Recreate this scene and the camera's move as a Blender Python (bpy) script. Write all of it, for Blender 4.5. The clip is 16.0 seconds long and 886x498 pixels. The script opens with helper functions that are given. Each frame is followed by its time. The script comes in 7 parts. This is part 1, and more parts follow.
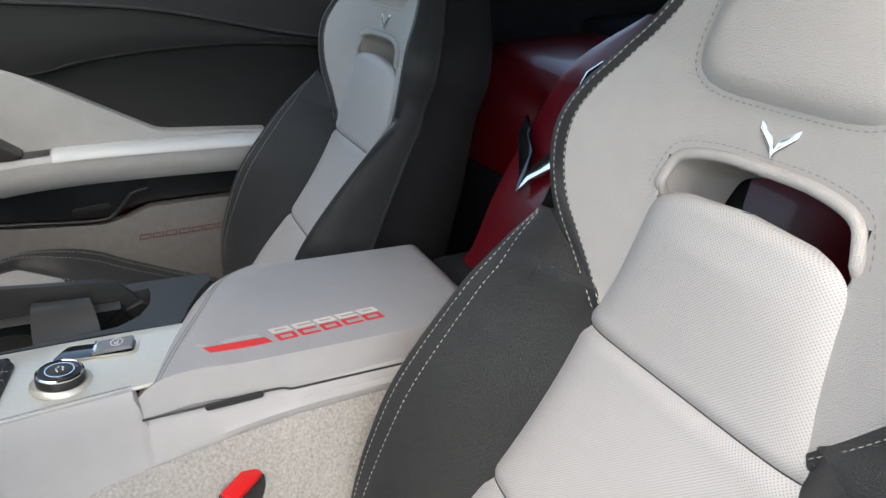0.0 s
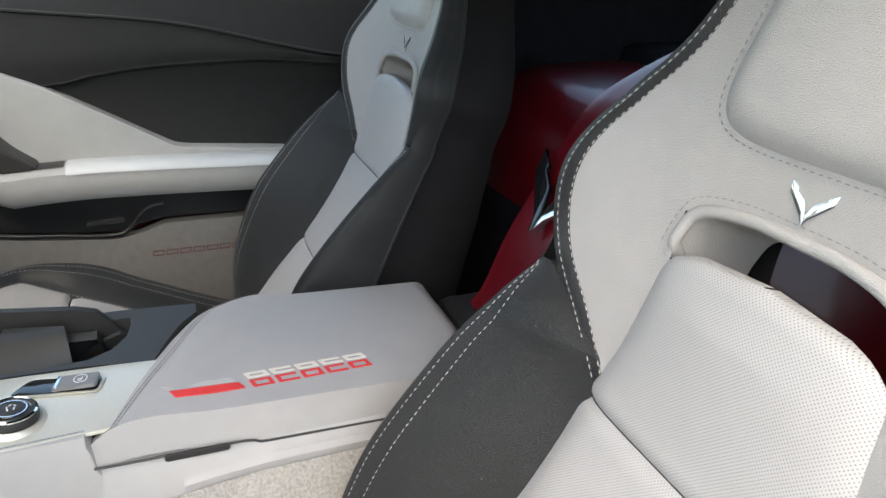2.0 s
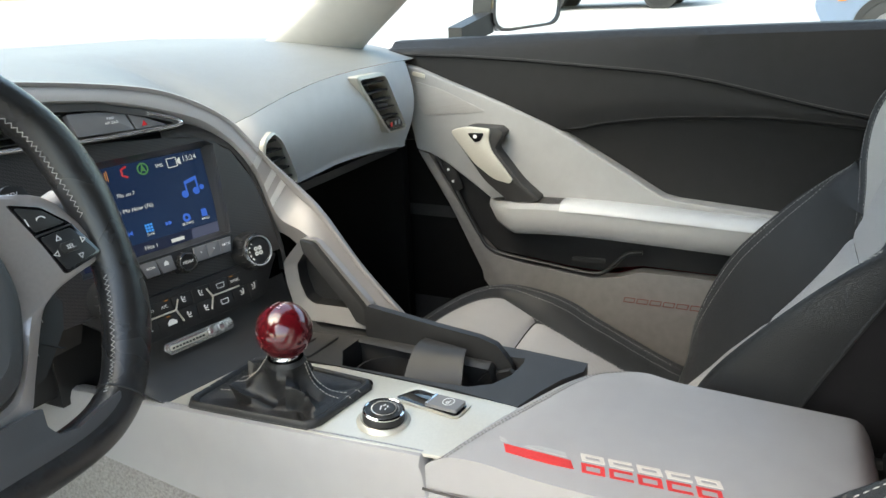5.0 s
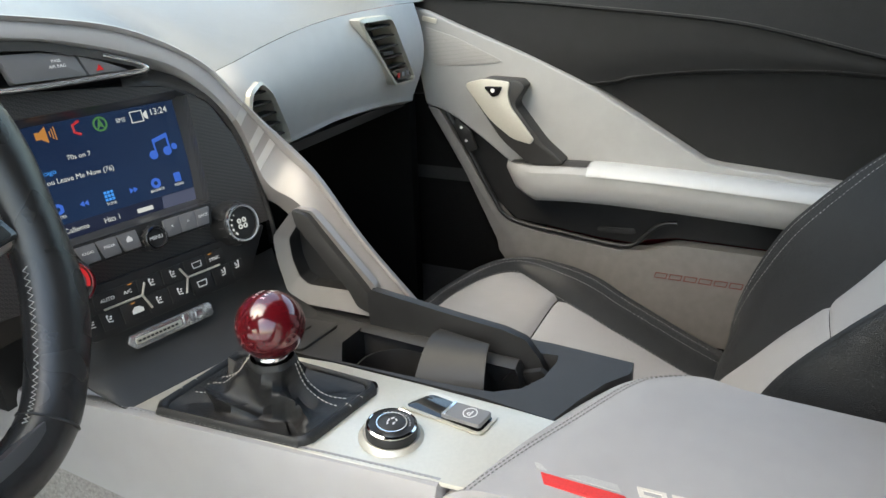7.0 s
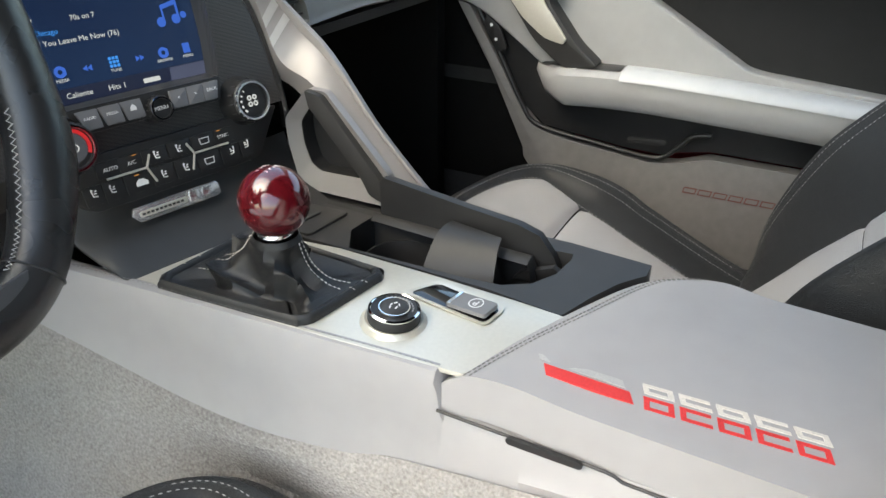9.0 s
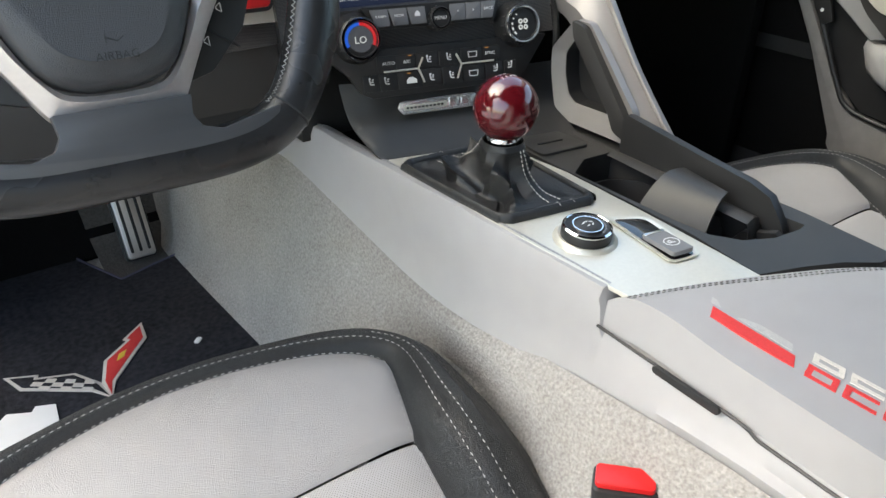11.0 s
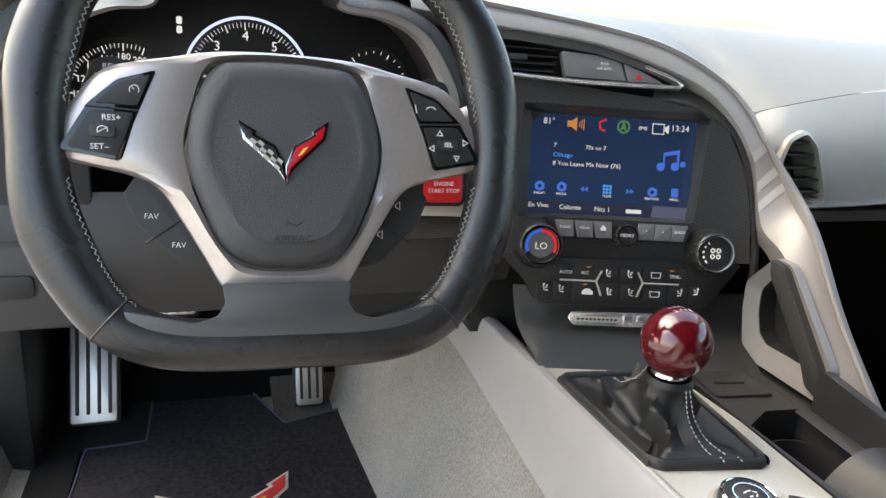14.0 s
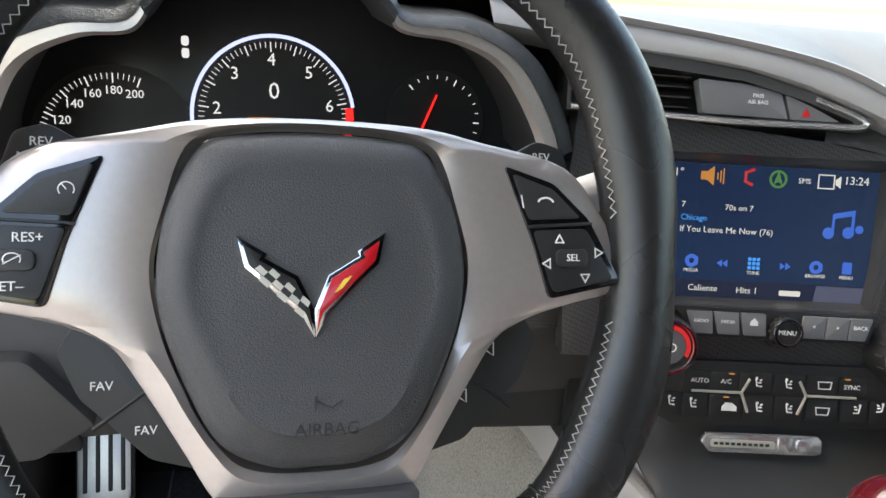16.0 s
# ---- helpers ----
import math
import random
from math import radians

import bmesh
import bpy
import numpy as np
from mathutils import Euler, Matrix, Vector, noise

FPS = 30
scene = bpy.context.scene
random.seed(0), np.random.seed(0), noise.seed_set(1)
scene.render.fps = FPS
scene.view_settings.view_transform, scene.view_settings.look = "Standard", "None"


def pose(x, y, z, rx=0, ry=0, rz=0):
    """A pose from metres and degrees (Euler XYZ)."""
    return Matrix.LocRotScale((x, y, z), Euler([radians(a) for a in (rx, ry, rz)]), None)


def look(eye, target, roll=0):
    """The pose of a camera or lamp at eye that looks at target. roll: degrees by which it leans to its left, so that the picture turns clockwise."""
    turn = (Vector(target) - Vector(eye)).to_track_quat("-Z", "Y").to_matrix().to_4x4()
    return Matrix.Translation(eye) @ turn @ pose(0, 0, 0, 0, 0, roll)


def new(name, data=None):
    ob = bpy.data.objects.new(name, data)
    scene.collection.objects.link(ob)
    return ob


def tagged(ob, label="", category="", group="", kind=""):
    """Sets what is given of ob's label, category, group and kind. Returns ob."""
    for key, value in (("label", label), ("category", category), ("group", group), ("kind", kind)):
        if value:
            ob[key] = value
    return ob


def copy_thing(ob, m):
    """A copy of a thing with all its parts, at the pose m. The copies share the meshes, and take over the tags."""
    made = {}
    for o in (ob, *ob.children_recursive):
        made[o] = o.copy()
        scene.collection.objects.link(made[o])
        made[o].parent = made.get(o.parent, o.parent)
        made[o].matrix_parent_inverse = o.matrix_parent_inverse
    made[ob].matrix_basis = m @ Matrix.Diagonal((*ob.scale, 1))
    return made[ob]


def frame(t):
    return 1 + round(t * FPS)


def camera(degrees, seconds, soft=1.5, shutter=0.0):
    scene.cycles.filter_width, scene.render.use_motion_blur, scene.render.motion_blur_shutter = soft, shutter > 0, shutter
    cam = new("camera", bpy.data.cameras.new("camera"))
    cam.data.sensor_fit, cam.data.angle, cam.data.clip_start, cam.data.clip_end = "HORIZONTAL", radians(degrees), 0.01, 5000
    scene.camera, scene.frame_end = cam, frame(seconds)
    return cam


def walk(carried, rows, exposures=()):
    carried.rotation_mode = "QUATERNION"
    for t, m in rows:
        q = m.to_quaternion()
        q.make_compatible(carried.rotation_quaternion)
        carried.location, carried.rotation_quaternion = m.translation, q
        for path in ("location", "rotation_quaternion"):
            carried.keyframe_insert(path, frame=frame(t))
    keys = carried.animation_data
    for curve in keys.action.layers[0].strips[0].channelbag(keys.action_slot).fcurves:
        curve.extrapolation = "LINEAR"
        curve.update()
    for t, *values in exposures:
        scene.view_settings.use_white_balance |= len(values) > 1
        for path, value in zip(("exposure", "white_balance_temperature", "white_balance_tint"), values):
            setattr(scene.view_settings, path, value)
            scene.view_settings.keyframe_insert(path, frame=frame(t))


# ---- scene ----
cam = camera(62.5, 16.0)
METRES, EYE, TILT, LEAN, TURN = 1.06, 0.96, -24.0, 0.0, -115.0
ROWS = [
    (0.0, 0.0, 0.0, 0.0, 0.0, 0.0, -0.0),
    (0.5, -0.0003, 0.0186, 0.0082, -4.65, 0.73, 1.32),
    (1.0, -0.0002, 0.0372, 0.015, -6.23, 0.95, 1.54),
    (1.5, 0.0138, 0.0506, 0.0209, -3.83, 1.09, 0.18),
    (2.0, 0.049, 0.0718, 0.031, 3.67, 1.17, -2.89),
    (2.5, 0.1472, 0.1311, 0.0583, 16.52, 0.89, -7.11),
    (3.0, 0.1929, 0.17, 0.0739, 28.83, 0.09, -10.93),
    (3.5, 0.1959, 0.1858, 0.0856, 37.6, -0.8, -13.59),
    (4.0, 0.1928, 0.189, 0.0928, 42.92, -1.42, -15.15),
    (4.5, 0.1856, 0.1863, 0.0927, 46.06, -2.02, -16.0),
    (7.0, 0.0525, 0.274, 0.0986, 47.13, -6.5, -16.45),
    (7.5, 0.0297, 0.2905, 0.0851, 46.4, -7.97, -16.57),
    (8.0, 0.0263, 0.3018, 0.0759, 45.85, -9.48, -16.9),
    (10.5, 0.1278, 0.3277, 0.0704, 68.51, -24.63, -23.92),
    (11.0, 0.1405, 0.3647, 0.064, 78.44, -26.01, -23.85),
    (11.5, 0.1511, 0.3912, 0.0738, 86.35, -25.16, -23.97),
    (12.0, 0.1615, 0.402, 0.0825, 91.64, -23.58, -24.58),
    (12.5, 0.1624, 0.4049, 0.0922, 94.63, -22.2, -25.65),
    (13.0, 0.1594, 0.4017, 0.0923, 96.21, -21.34, -26.64),
    (13.5, 0.1445, 0.3983, 0.0953, 97.49, -21.12, -27.38),
    (14.0, 0.1139, 0.3901, 0.0971, 98.78, -21.29, -27.71),
    (14.5, 0.0649, 0.3727, 0.0996, 100.27, -21.92, -27.8),
    (15.0, 0.0046, 0.3566, 0.0981, 101.8, -22.93, -27.66),
    (15.5, -0.049, 0.3405, 0.0888, 102.56, -23.68, -27.32),
    (16.0, -0.0855, 0.3246, 0.0878, 102.45, -23.84, -26.68),
]
walk(cam, [(t, pose(0, 0, EYE, TILT, LEAN, TURN) @ pose(METRES * x, METRES * y, METRES * z, 90 + pitch, roll, yaw)) for t, x, y, z, yaw, pitch, roll in ROWS],
     [(0.0, 1.90, 7000, 8), (2.5, 2.13, 7100, 6), (4.0, 2.25, 7350, 4), (8.0, 2.34, 7350, 6), (10.5, 2.32, 7100, 5), (12.5, 2.48, 7600, 9), (16.0, 2.48, 7750, 10)])

# ---- world and light ----
world = bpy.data.worlds.new("world")
scene.world = world
world.use_nodes = True
wn = world.node_tree.nodes
sky = wn.new("ShaderNodeTexSky")
sky.sky_type, sky.sun_disc = "NISHITA", False
sky.sun_elevation, sky.sun_rotation = radians(52), radians(300)
sky.air_density, sky.dust_density = 1.2, 2.0
wn["Background"].inputs["Strength"].default_value = 0.15
world.node_tree.links.new(sky.outputs["Color"], wn["Background"].inputs["Color"])
sun = new("sun", bpy.data.lights.new("sun", "SUN"))
sun.data.energy, sun.data.angle, sun.data.color = 0.65, radians(62), (1.0, 0.975, 0.945)
sun.matrix_world = look((-2.0, 2.0, 4.6), (0.5, 0.1, 0.5))


# ---- materials ----
def mat(name, color, rough=0.5, metal=0.0, noise_scale=40.0, vary=0.08, bump=0.0, bump_scale=600.0, coat=0.0, kind="noise", emit=None, stains=0.06, spec=0.5):
    m = bpy.data.materials.new(name)
    m.use_nodes = True
    nt = m.node_tree
    n, l = nt.nodes, nt.links
    b = n["Principled BSDF"]
    b.inputs["Roughness"].default_value, b.inputs["Metallic"].default_value = rough, metal
    b.inputs["Specular IOR Level"].default_value = spec
    b.inputs["Coat Weight"].default_value, b.inputs["Coat Roughness"].default_value = coat, 0.06
    tc = n.new("ShaderNodeTexCoord")
    fine, broad = n.new("ShaderNodeTexNoise"), n.new("ShaderNodeTexNoise")
    fine.inputs["Scale"].default_value, fine.inputs["Detail"].default_value = noise_scale, 6.0
    broad.inputs["Scale"].default_value, broad.inputs["Detail"].default_value = 6.0, 3.0
    l.new(tc.outputs["Object"], fine.inputs["Vector"])
    l.new(tc.outputs["Object"], broad.inputs["Vector"])
    mix = n.new("ShaderNodeMix")
    mix.data_type = "RGBA"
    c = Vector(color)
    mix.inputs["A"].default_value = (*(c * (1 - vary)), 1)
    mix.inputs["B"].default_value = (*[min(1, a * (1 + vary)) for a in c], 1)
    add = n.new("ShaderNodeMath")
    add.operation = "MULTIPLY_ADD"
    l.new(broad.outputs["Fac"], add.inputs[0])
    add.inputs[1].default_value = 0.6
    l.new(fine.outputs["Fac"], add.inputs[2])
    ramp = n.new("ShaderNodeMapRange")
    ramp.inputs["From Min"].default_value, ramp.inputs["From Max"].default_value = 0.5, 1.1
    l.new(add.outputs[0], ramp.inputs["Value"])
    l.new(ramp.outputs["Result"], mix.inputs["Factor"])
    l.new(mix.outputs["Result"], b.inputs["Base Color"])
    rr = n.new("ShaderNodeMapRange")
    rr.inputs["To Min"].default_value, rr.inputs["To Max"].default_value = max(0, rough - stains), min(1, rough + stains)
    l.new(broad.outputs["Fac"], rr.inputs["Value"])
    l.new(rr.outputs["Result"], b.inputs["Roughness"])
    if bump:
        if kind == "noise":
            h = n.new("ShaderNodeTexNoise")
            h.inputs["Detail"].default_value = 3.0
            out = h.outputs["Fac"]
        else:
            h = n.new("ShaderNodeTexVoronoi")
            h.feature = "DISTANCE_TO_EDGE" if kind == "grain" else "F1"
            out = h.outputs["Distance"]
        h.inputs["Scale"].default_value = bump_scale
        l.new(tc.outputs["Object"], h.inputs["Vector"])
        if kind == "grain":
            cl = n.new("ShaderNodeMapRange")
            cl.inputs["From Max"].default_value = 0.18
            l.new(out, cl.inputs["Value"])
            out = cl.outputs["Result"]
        bp = n.new("ShaderNodeBump")
        bp.inputs["Strength"].default_value, bp.inputs["Distance"].default_value = bump, 0.001
        l.new(out, bp.inputs["Height"])
        l.new(bp.outputs["Normal"], b.inputs["Normal"])
    if emit:
        b.inputs["Emission Color"].default_value, b.inputs["Emission Strength"].default_value = (*emit[0], 1), emit[1]
    return m


def dotted(m, pitch, axes, dark):
    """Rows of small punched holes in a leather: pitch in metres, over two of the object's axes."""
    nt = m.node_tree
    n, l = nt.nodes, nt.links
    b = n["Principled BSDF"]
    tc, sep = n.new("ShaderNodeTexCoord"), n.new("ShaderNodeSeparateXYZ")
    rot = n.new("ShaderNodeVectorRotate")
    rot.rotation_type = "X_AXIS"
    rot.inputs["Angle"].default_value = axes
    l.new(tc.outputs["Object"], rot.inputs["Vector"])
    l.new(rot.outputs["Vector"], sep.inputs["Vector"])

    def op(kind, a, bb=None):
        k = n.new("ShaderNodeMath")
        k.operation = kind
        for i, v in enumerate((a, bb)):
            if v is None:
                continue
            if isinstance(v, (int, float)):
                k.inputs[i].default_value = v
            else:
                l.new(v, k.inputs[i])
        return k.outputs[0]

    fx, fy = op("MULTIPLY", sep.outputs["X"], 1 / pitch), op("MULTIPLY", sep.outputs["Y"], 1 / pitch)
    p, q = op("ADD", fx, fy), op("SUBTRACT", fx, fy)
    dp, dq = op("SUBTRACT", op("FRACT", p), 0.5), op("SUBTRACT", op("FRACT", q), 0.5)
    d = op("SQRT", op("ADD", op("MULTIPLY", dp, dp), op("MULTIPLY", dq, dq)))
    hole = op("LESS_THAN", d, 0.21)
    old = b.inputs["Base Color"].links[0].from_socket
    mix = n.new("ShaderNodeMix")
    mix.data_type = "RGBA"
    l.new(hole, mix.inputs["Factor"])
    l.new(old, mix.inputs["A"])
    mix.inputs["B"].default_value = (*dark, 1)
    l.new(mix.outputs["Result"], b.inputs["Base Color"])
    return m


def weave(m, pitch, a, bcol):
    """A twill of two greys, as on carbon cloth."""
    nt = m.node_tree
    n, l = nt.nodes, nt.links
    b = n["Principled BSDF"]
    tc, mp = n.new("ShaderNodeTexCoord"), n.new("ShaderNodeMapping")
    mp.inputs["Rotation"].default_value = (radians(76), 0, radians(45))
    w = n.new("ShaderNodeTexChecker")
    w.inputs["Scale"].default_value = 1 / pitch
    w.inputs["Color1"].default_value, w.inputs["Color2"].default_value = (*a, 1), (*bcol, 1)
    l.new(tc.outputs["Object"], mp.inputs["Vector"])
    l.new(mp.outputs["Vector"], w.inputs["Vector"])
    l.new(w.outputs["Color"], b.inputs["Base Color"])
    return m


LIGHT = mat("light_grey_leather", (0.365, 0.350, 0.336), 0.40, bump=0.5, bump_scale=620, kind="grain", vary=0.04)
GREY = mat("grey_trim_leather", (0.335, 0.324, 0.320), 0.42, bump=0.22, bump_scale=1100, kind="grain", vary=0.04)
PERF = dotted(mat("perforated_light_leather", (0.385, 0.373, 0.365), 0.45, bump=0.15, bump_scale=900, kind="grain", vary=0.03), 0.0031, radians(-105), (0.19, 0.183, 0.176))
PERF_FLAT = dotted(mat("perforated_light_leather_flat", (0.385, 0.373, 0.365), 0.45, bump=0.15, bump_scale=900, kind="grain", vary=0.03), 0.0031, 0.0, (0.19, 0.183, 0.176))
DARK = mat("dark_grey_leather", (0.0205, 0.0212, 0.0220), 0.36, spec=0.45, bump=0.75, bump_scale=600, kind="grain", vary=0.15)
RIMLEATHER = mat("smooth_black_leather", (0.018, 0.018, 0.0185), 0.27, spec=0.6, bump=0.12, bump_scale=1200, kind="grain", vary=0.2)
BLACK = mat("black_plastic", (0.019, 0.019, 0.0195), 0.40, spec=0.42, bump=0.1, bump_scale=1500, vary=0.15)
SATIN = mat("dark_satin_plastic", (0.029, 0.0285, 0.028), 0.42, spec=0.38, bump=0.1, bump_scale=1500, vary=0.12)
BAGGRAIN = mat("grained_black_plastic", (0.050, 0.050, 0.052), 0.42, bump=0.3, bump_scale=720, kind="grain", stains=0.015, vary=0.04)
SILVER = mat("satin_silver_trim", (0.60, 0.575, 0.505), 0.34, metal=0.45, vary=0.04, noise_scale=300)
BRUSH = mat("warm_satin_metal", (0.52, 0.465, 0.435), 0.30, metal=0.65, vary=0.05, noise_scale=300)
CHROME = mat("chrome", (0.85, 0.85, 0.86), 0.08, metal=1.0, vary=0.02)
CARBON = weave(mat("carbon_cloth", (0.03, 0.03, 0.03), 0.3, coat=0.4), 0.0016, (0.024, 0.024, 0.025), (0.058, 0.056, 0.055))
CARPET = mat("grey_loop_carpet", (0.285, 0.268, 0.25), 0.95, bump=1.0, bump_scale=300, kind="loop", vary=0.34, noise_scale=300, spec=0.2)
MATCLOTH = mat("black_floor_mat", (0.023, 0.023, 0.028), 0.98, bump=1.0, bump_scale=700, vary=0.7, noise_scale=130, spec=0.25)
REDPAINT = mat("dark_red_paint", (0.105, 0.002, 0.006), 0.32, spec=0.35, coat=0.3, vary=0.08, noise_scale=900)
BALLRED = mat("candy_red_lacquer", (0.085, 0.004, 0.007), 0.16, coat=1.0, vary=0.2, noise_scale=1400)
RED = mat("red_thread", (0.62, 0.035, 0.035), 0.7, bump=0.7, bump_scale=900, vary=0.2, noise_scale=700)
REDPLASTIC = mat("red_plastic", (0.60, 0.012, 0.014), 0.35)
PALE = mat("pale_thread", (0.62, 0.58, 0.52), 0.75, bump=0.7, bump_scale=900, vary=0.15, noise_scale=700)
THREAD = mat("off_white_thread", (0.46, 0.45, 0.43), 0.8, vary=0.1)
SILVERTHREAD = mat("silver_thread", (0.42, 0.41, 0.395), 0.6, bump=0.7, bump_scale=900, vary=0.15, noise_scale=700)
SIDECLOTH = mat("black_seat_cloth", (0.010, 0.0095, 0.0105), 0.75, spec=0.2, bump=0.4, bump_scale=900, vary=0.2)
POLISHED = mat("polished_metal", (0.78, 0.78, 0.79), 0.2, metal=0.85, vary=0.03)
# grey trim leather, dimmed and less red for the greener light at the door
DOORGREY = mat("dimmed_grey_leather", (0.29, 0.288, 0.284), 0.42, bump=0.22, bump_scale=1100, kind="grain", vary=0.05)
LOWGREY = mat("satin_grey_door_panel", (0.20, 0.19, 0.183), 0.38, metal=0.2, vary=0.1, noise_scale=60)
TAUPE = mat("taupe_lower_dash", (0.044, 0.041, 0.0395), 0.55, bump=0.2, bump_scale=900, kind="grain")
SPOKEGREY = mat("satin_dark_grey_paint", (0.062, 0.062, 0.064), 0.33, spec=0.5, vary=0.06)
# the seats' dark leather, darker and duller for the dimmer light at the door
DOORDARK = mat("shaded_door_leather", (0.0125, 0.0128, 0.0132), 0.45, spec=0.24, bump=0.5, bump_scale=600, kind="grain", vary=0.15)
BEZELGREY = mat("grey_bezel_plastic", (0.055, 0.054, 0.053), 0.35, vary=0.08)
# black gauge face with the grey of its reflections put into the colour
GAUGEFACE = mat("reflection_grey_face", (0.022, 0.022, 0.024), 0.25, vary=0.1)
GREYTHREAD = mat("grey_thread", (0.22, 0.213, 0.206), 0.8, vary=0.1)
CLOTHTOP = mat("navy_black_cloth", (0.008, 0.009, 0.013), 0.9, spec=0.15, bump=0.6, bump_scale=700, vary=0.3)
PRINT = mat("white_print", (0.62, 0.62, 0.62), 0.5, emit=((0.8, 0.82, 0.85), 0.03))
DIMPRINT = mat("grey_print", (0.22, 0.22, 0.22), 0.5)
GLASSY = mat("gloss_black", (0.008, 0.008, 0.009), 0.08, coat=0.5)
PAPER = mat("white_paper", (0.8, 0.79, 0.77), 0.8, vary=0.03)
STEEL = mat("brushed_steel", (0.58, 0.55, 0.52), 0.34, metal=0.95, vary=0.08, noise_scale=400)
YELLOW = mat("gold_enamel", (0.75, 0.52, 0.06), 0.35)
REDENAMEL = mat("red_enamel", (0.42, 0.008, 0.015), 0.25, coat=0.5)


# near-black colour that stands in for the deep shade under the dash
DEEP_FOOTSHADE = mat("deep_shade_black", (0.006, 0.006, 0.006), 0.95, spec=0.08, bump=0.8, bump_scale=420)
BOOTLEATHER = mat("soft_black_leather", (0.013, 0.013, 0.0135), 0.36, spec=0.6, bump=0.3, bump_scale=700, kind="grain", vary=0.2)
BUTTONGREY = mat("grey_button_plastic", (0.15, 0.15, 0.155), 0.35, vary=0.08)


def glow(name, color, strength):
    strength *= 0.33
    m = bpy.data.materials.new(name)
    m.use_nodes = True
    b = m.node_tree.nodes["Principled BSDF"]
    b.inputs["Base Color"].default_value = (0.01, 0.01, 0.01, 1)
    b.inputs["Emission Color"].default_value, b.inputs["Emission Strength"].default_value = (*color, 1), strength
    return m


# ---- modelling helpers ----
ROOT = {}


def thing(name, at, label, category, group="", kind=""):
    """An Empty at a thing's base, to which its parts belong."""
    ob = new(name)
    ob.empty_display_size = 0.02
    ob.location = at
    ROOT[ob.name] = Matrix.Translation(at)
    return tagged(ob, label, category, group, kind)


def mesh_of(name, bm, material, inverse=None, smooth=True):
    if inverse is not None:
        bm.transform(inverse)
    me = bpy.data.meshes.new(name)
    bm.to_mesh(me)
    bm.free()
    me.materials.append(material)
    if smooth:
        me.polygons.foreach_set("use_smooth", [True] * len(me.polygons))
        me.set_sharp_from_angle(angle=radians(38))
    return me


def part(name, bm, material, parent, label="", smooth=True):
    root = ROOT[parent.name]
    ob = new(name, mesh_of(name, bm, material, root.inverted(), smooth))
    ob.parent = parent
    ROOT[ob.name] = root
    return tagged(ob, label, kind="stuff" if name in ("stitching", "ticks", "cross_stitching", "icon", "symbol", "button_mark", "fan_mark", "car_symbol", "horn_mark", "chrome_inlay") else "")


def solo(name, bm, material, label, category="", kind="", group=""):
    """A thing or a piece of the setting made of one mesh, in world metres."""
    ob = new(name, mesh_of(name, bm, material))
    ROOT[ob.name] = Matrix.Identity(4)
    return tagged(ob, label, category, group, kind)


def spline(pts, n, closed=False):
    """n points along a smooth curve through pts."""
    p = np.array(pts, float)
    k = len(p)
    out = []
    segs = k if closed else k - 1
    for i in np.linspace(0, segs, n, endpoint=not closed):
        j = min(int(i), segs - 1)
        f = i - j
        q = [p[(j + d) % k] if closed else p[min(max(j + d, 0), k - 1)] for d in (-1, 0, 1, 2)]
        out.append(0.5 * (2 * q[1] + (q[2] - q[0]) * f + (2 * q[0] - 5 * q[1] + 4 * q[2] - q[3]) * f * f + (3 * q[1] - q[0] - 3 * q[2] + q[3]) * f ** 3))
    return np.array(out)


def graph(*pts):
    """A smooth function through (x, y) points in rising x."""
    d = spline(pts, 160)
    xs = np.maximum.accumulate(d[:, 0])
    return lambda x: float(np.interp(x, xs, d[:, 1]))


def sheet(rows, around=False, keep=None):
    """A quad mesh over rows of points, all of one length; around closes each row. keep(centre) may leave faces out."""
    bm = bmesh.new()
    vs = [[bm.verts.new(p) for p in row] for row in rows]
    m = len(rows[0])
    for a, b in zip(vs, vs[1:]):
        for j in range(m if around else m - 1):
            f = [a[j], a[(j + 1) % m], b[(j + 1) % m], b[j]]
            if keep is None or keep(sum((v.co for v in f), Vector()) / 4):
                try:
                    bm.faces.new(f)
                except ValueError:
                    pass
    return bm


def thick(bm, d):
    bmesh.ops.recalc_face_normals(bm, faces=bm.faces)
    bmesh.ops.solidify(bm, geom=bm.faces[:], thickness=d)
    return bm


def prism(outline, depth, m=Matrix.Identity(4), bevel=0.0012, base=0.0, seg=2):
    """A flat outline (x, y) in m's plane, raised from base to base + depth along m's z, its edges rounded."""
    bm = bmesh.new()
    lo = [bm.verts.new((x, y, base)) for x, y in outline]
    hi = [bm.verts.new((x, y, base + depth)) for x, y in outline]
    k = len(outline)
    bm.faces.new(lo[::-1])
    top = bm.faces.new(hi)
    for i in range(k):
        bm.faces.new((lo[i], lo[(i + 1) % k], hi[(i + 1) % k], hi[i]))
    bmesh.ops.recalc_face_normals(bm, faces=bm.faces)
    if bevel:
        bmesh.ops.bevel(bm, geom=list(top.edges), offset=bevel, segments=seg, profile=0.6, affect="EDGES", clamp_overlap=True)
    bm.transform(m)
    return bm


def rrect(w, h, r, n=5, cx=0.0, cy=0.0):
    out = []
    for sx, sy, a in ((1, 1, 0), (-1, 1, 90), (-1, -1, 180), (1, -1, 270)):
        for i in range(n):
            t = radians(a + 90 * i / (n - 1))
            out.append((cx + sx * (w / 2 - r) + r * math.cos(t), cy + sy * (h / 2 - r) + r * math.sin(t)))
    return out


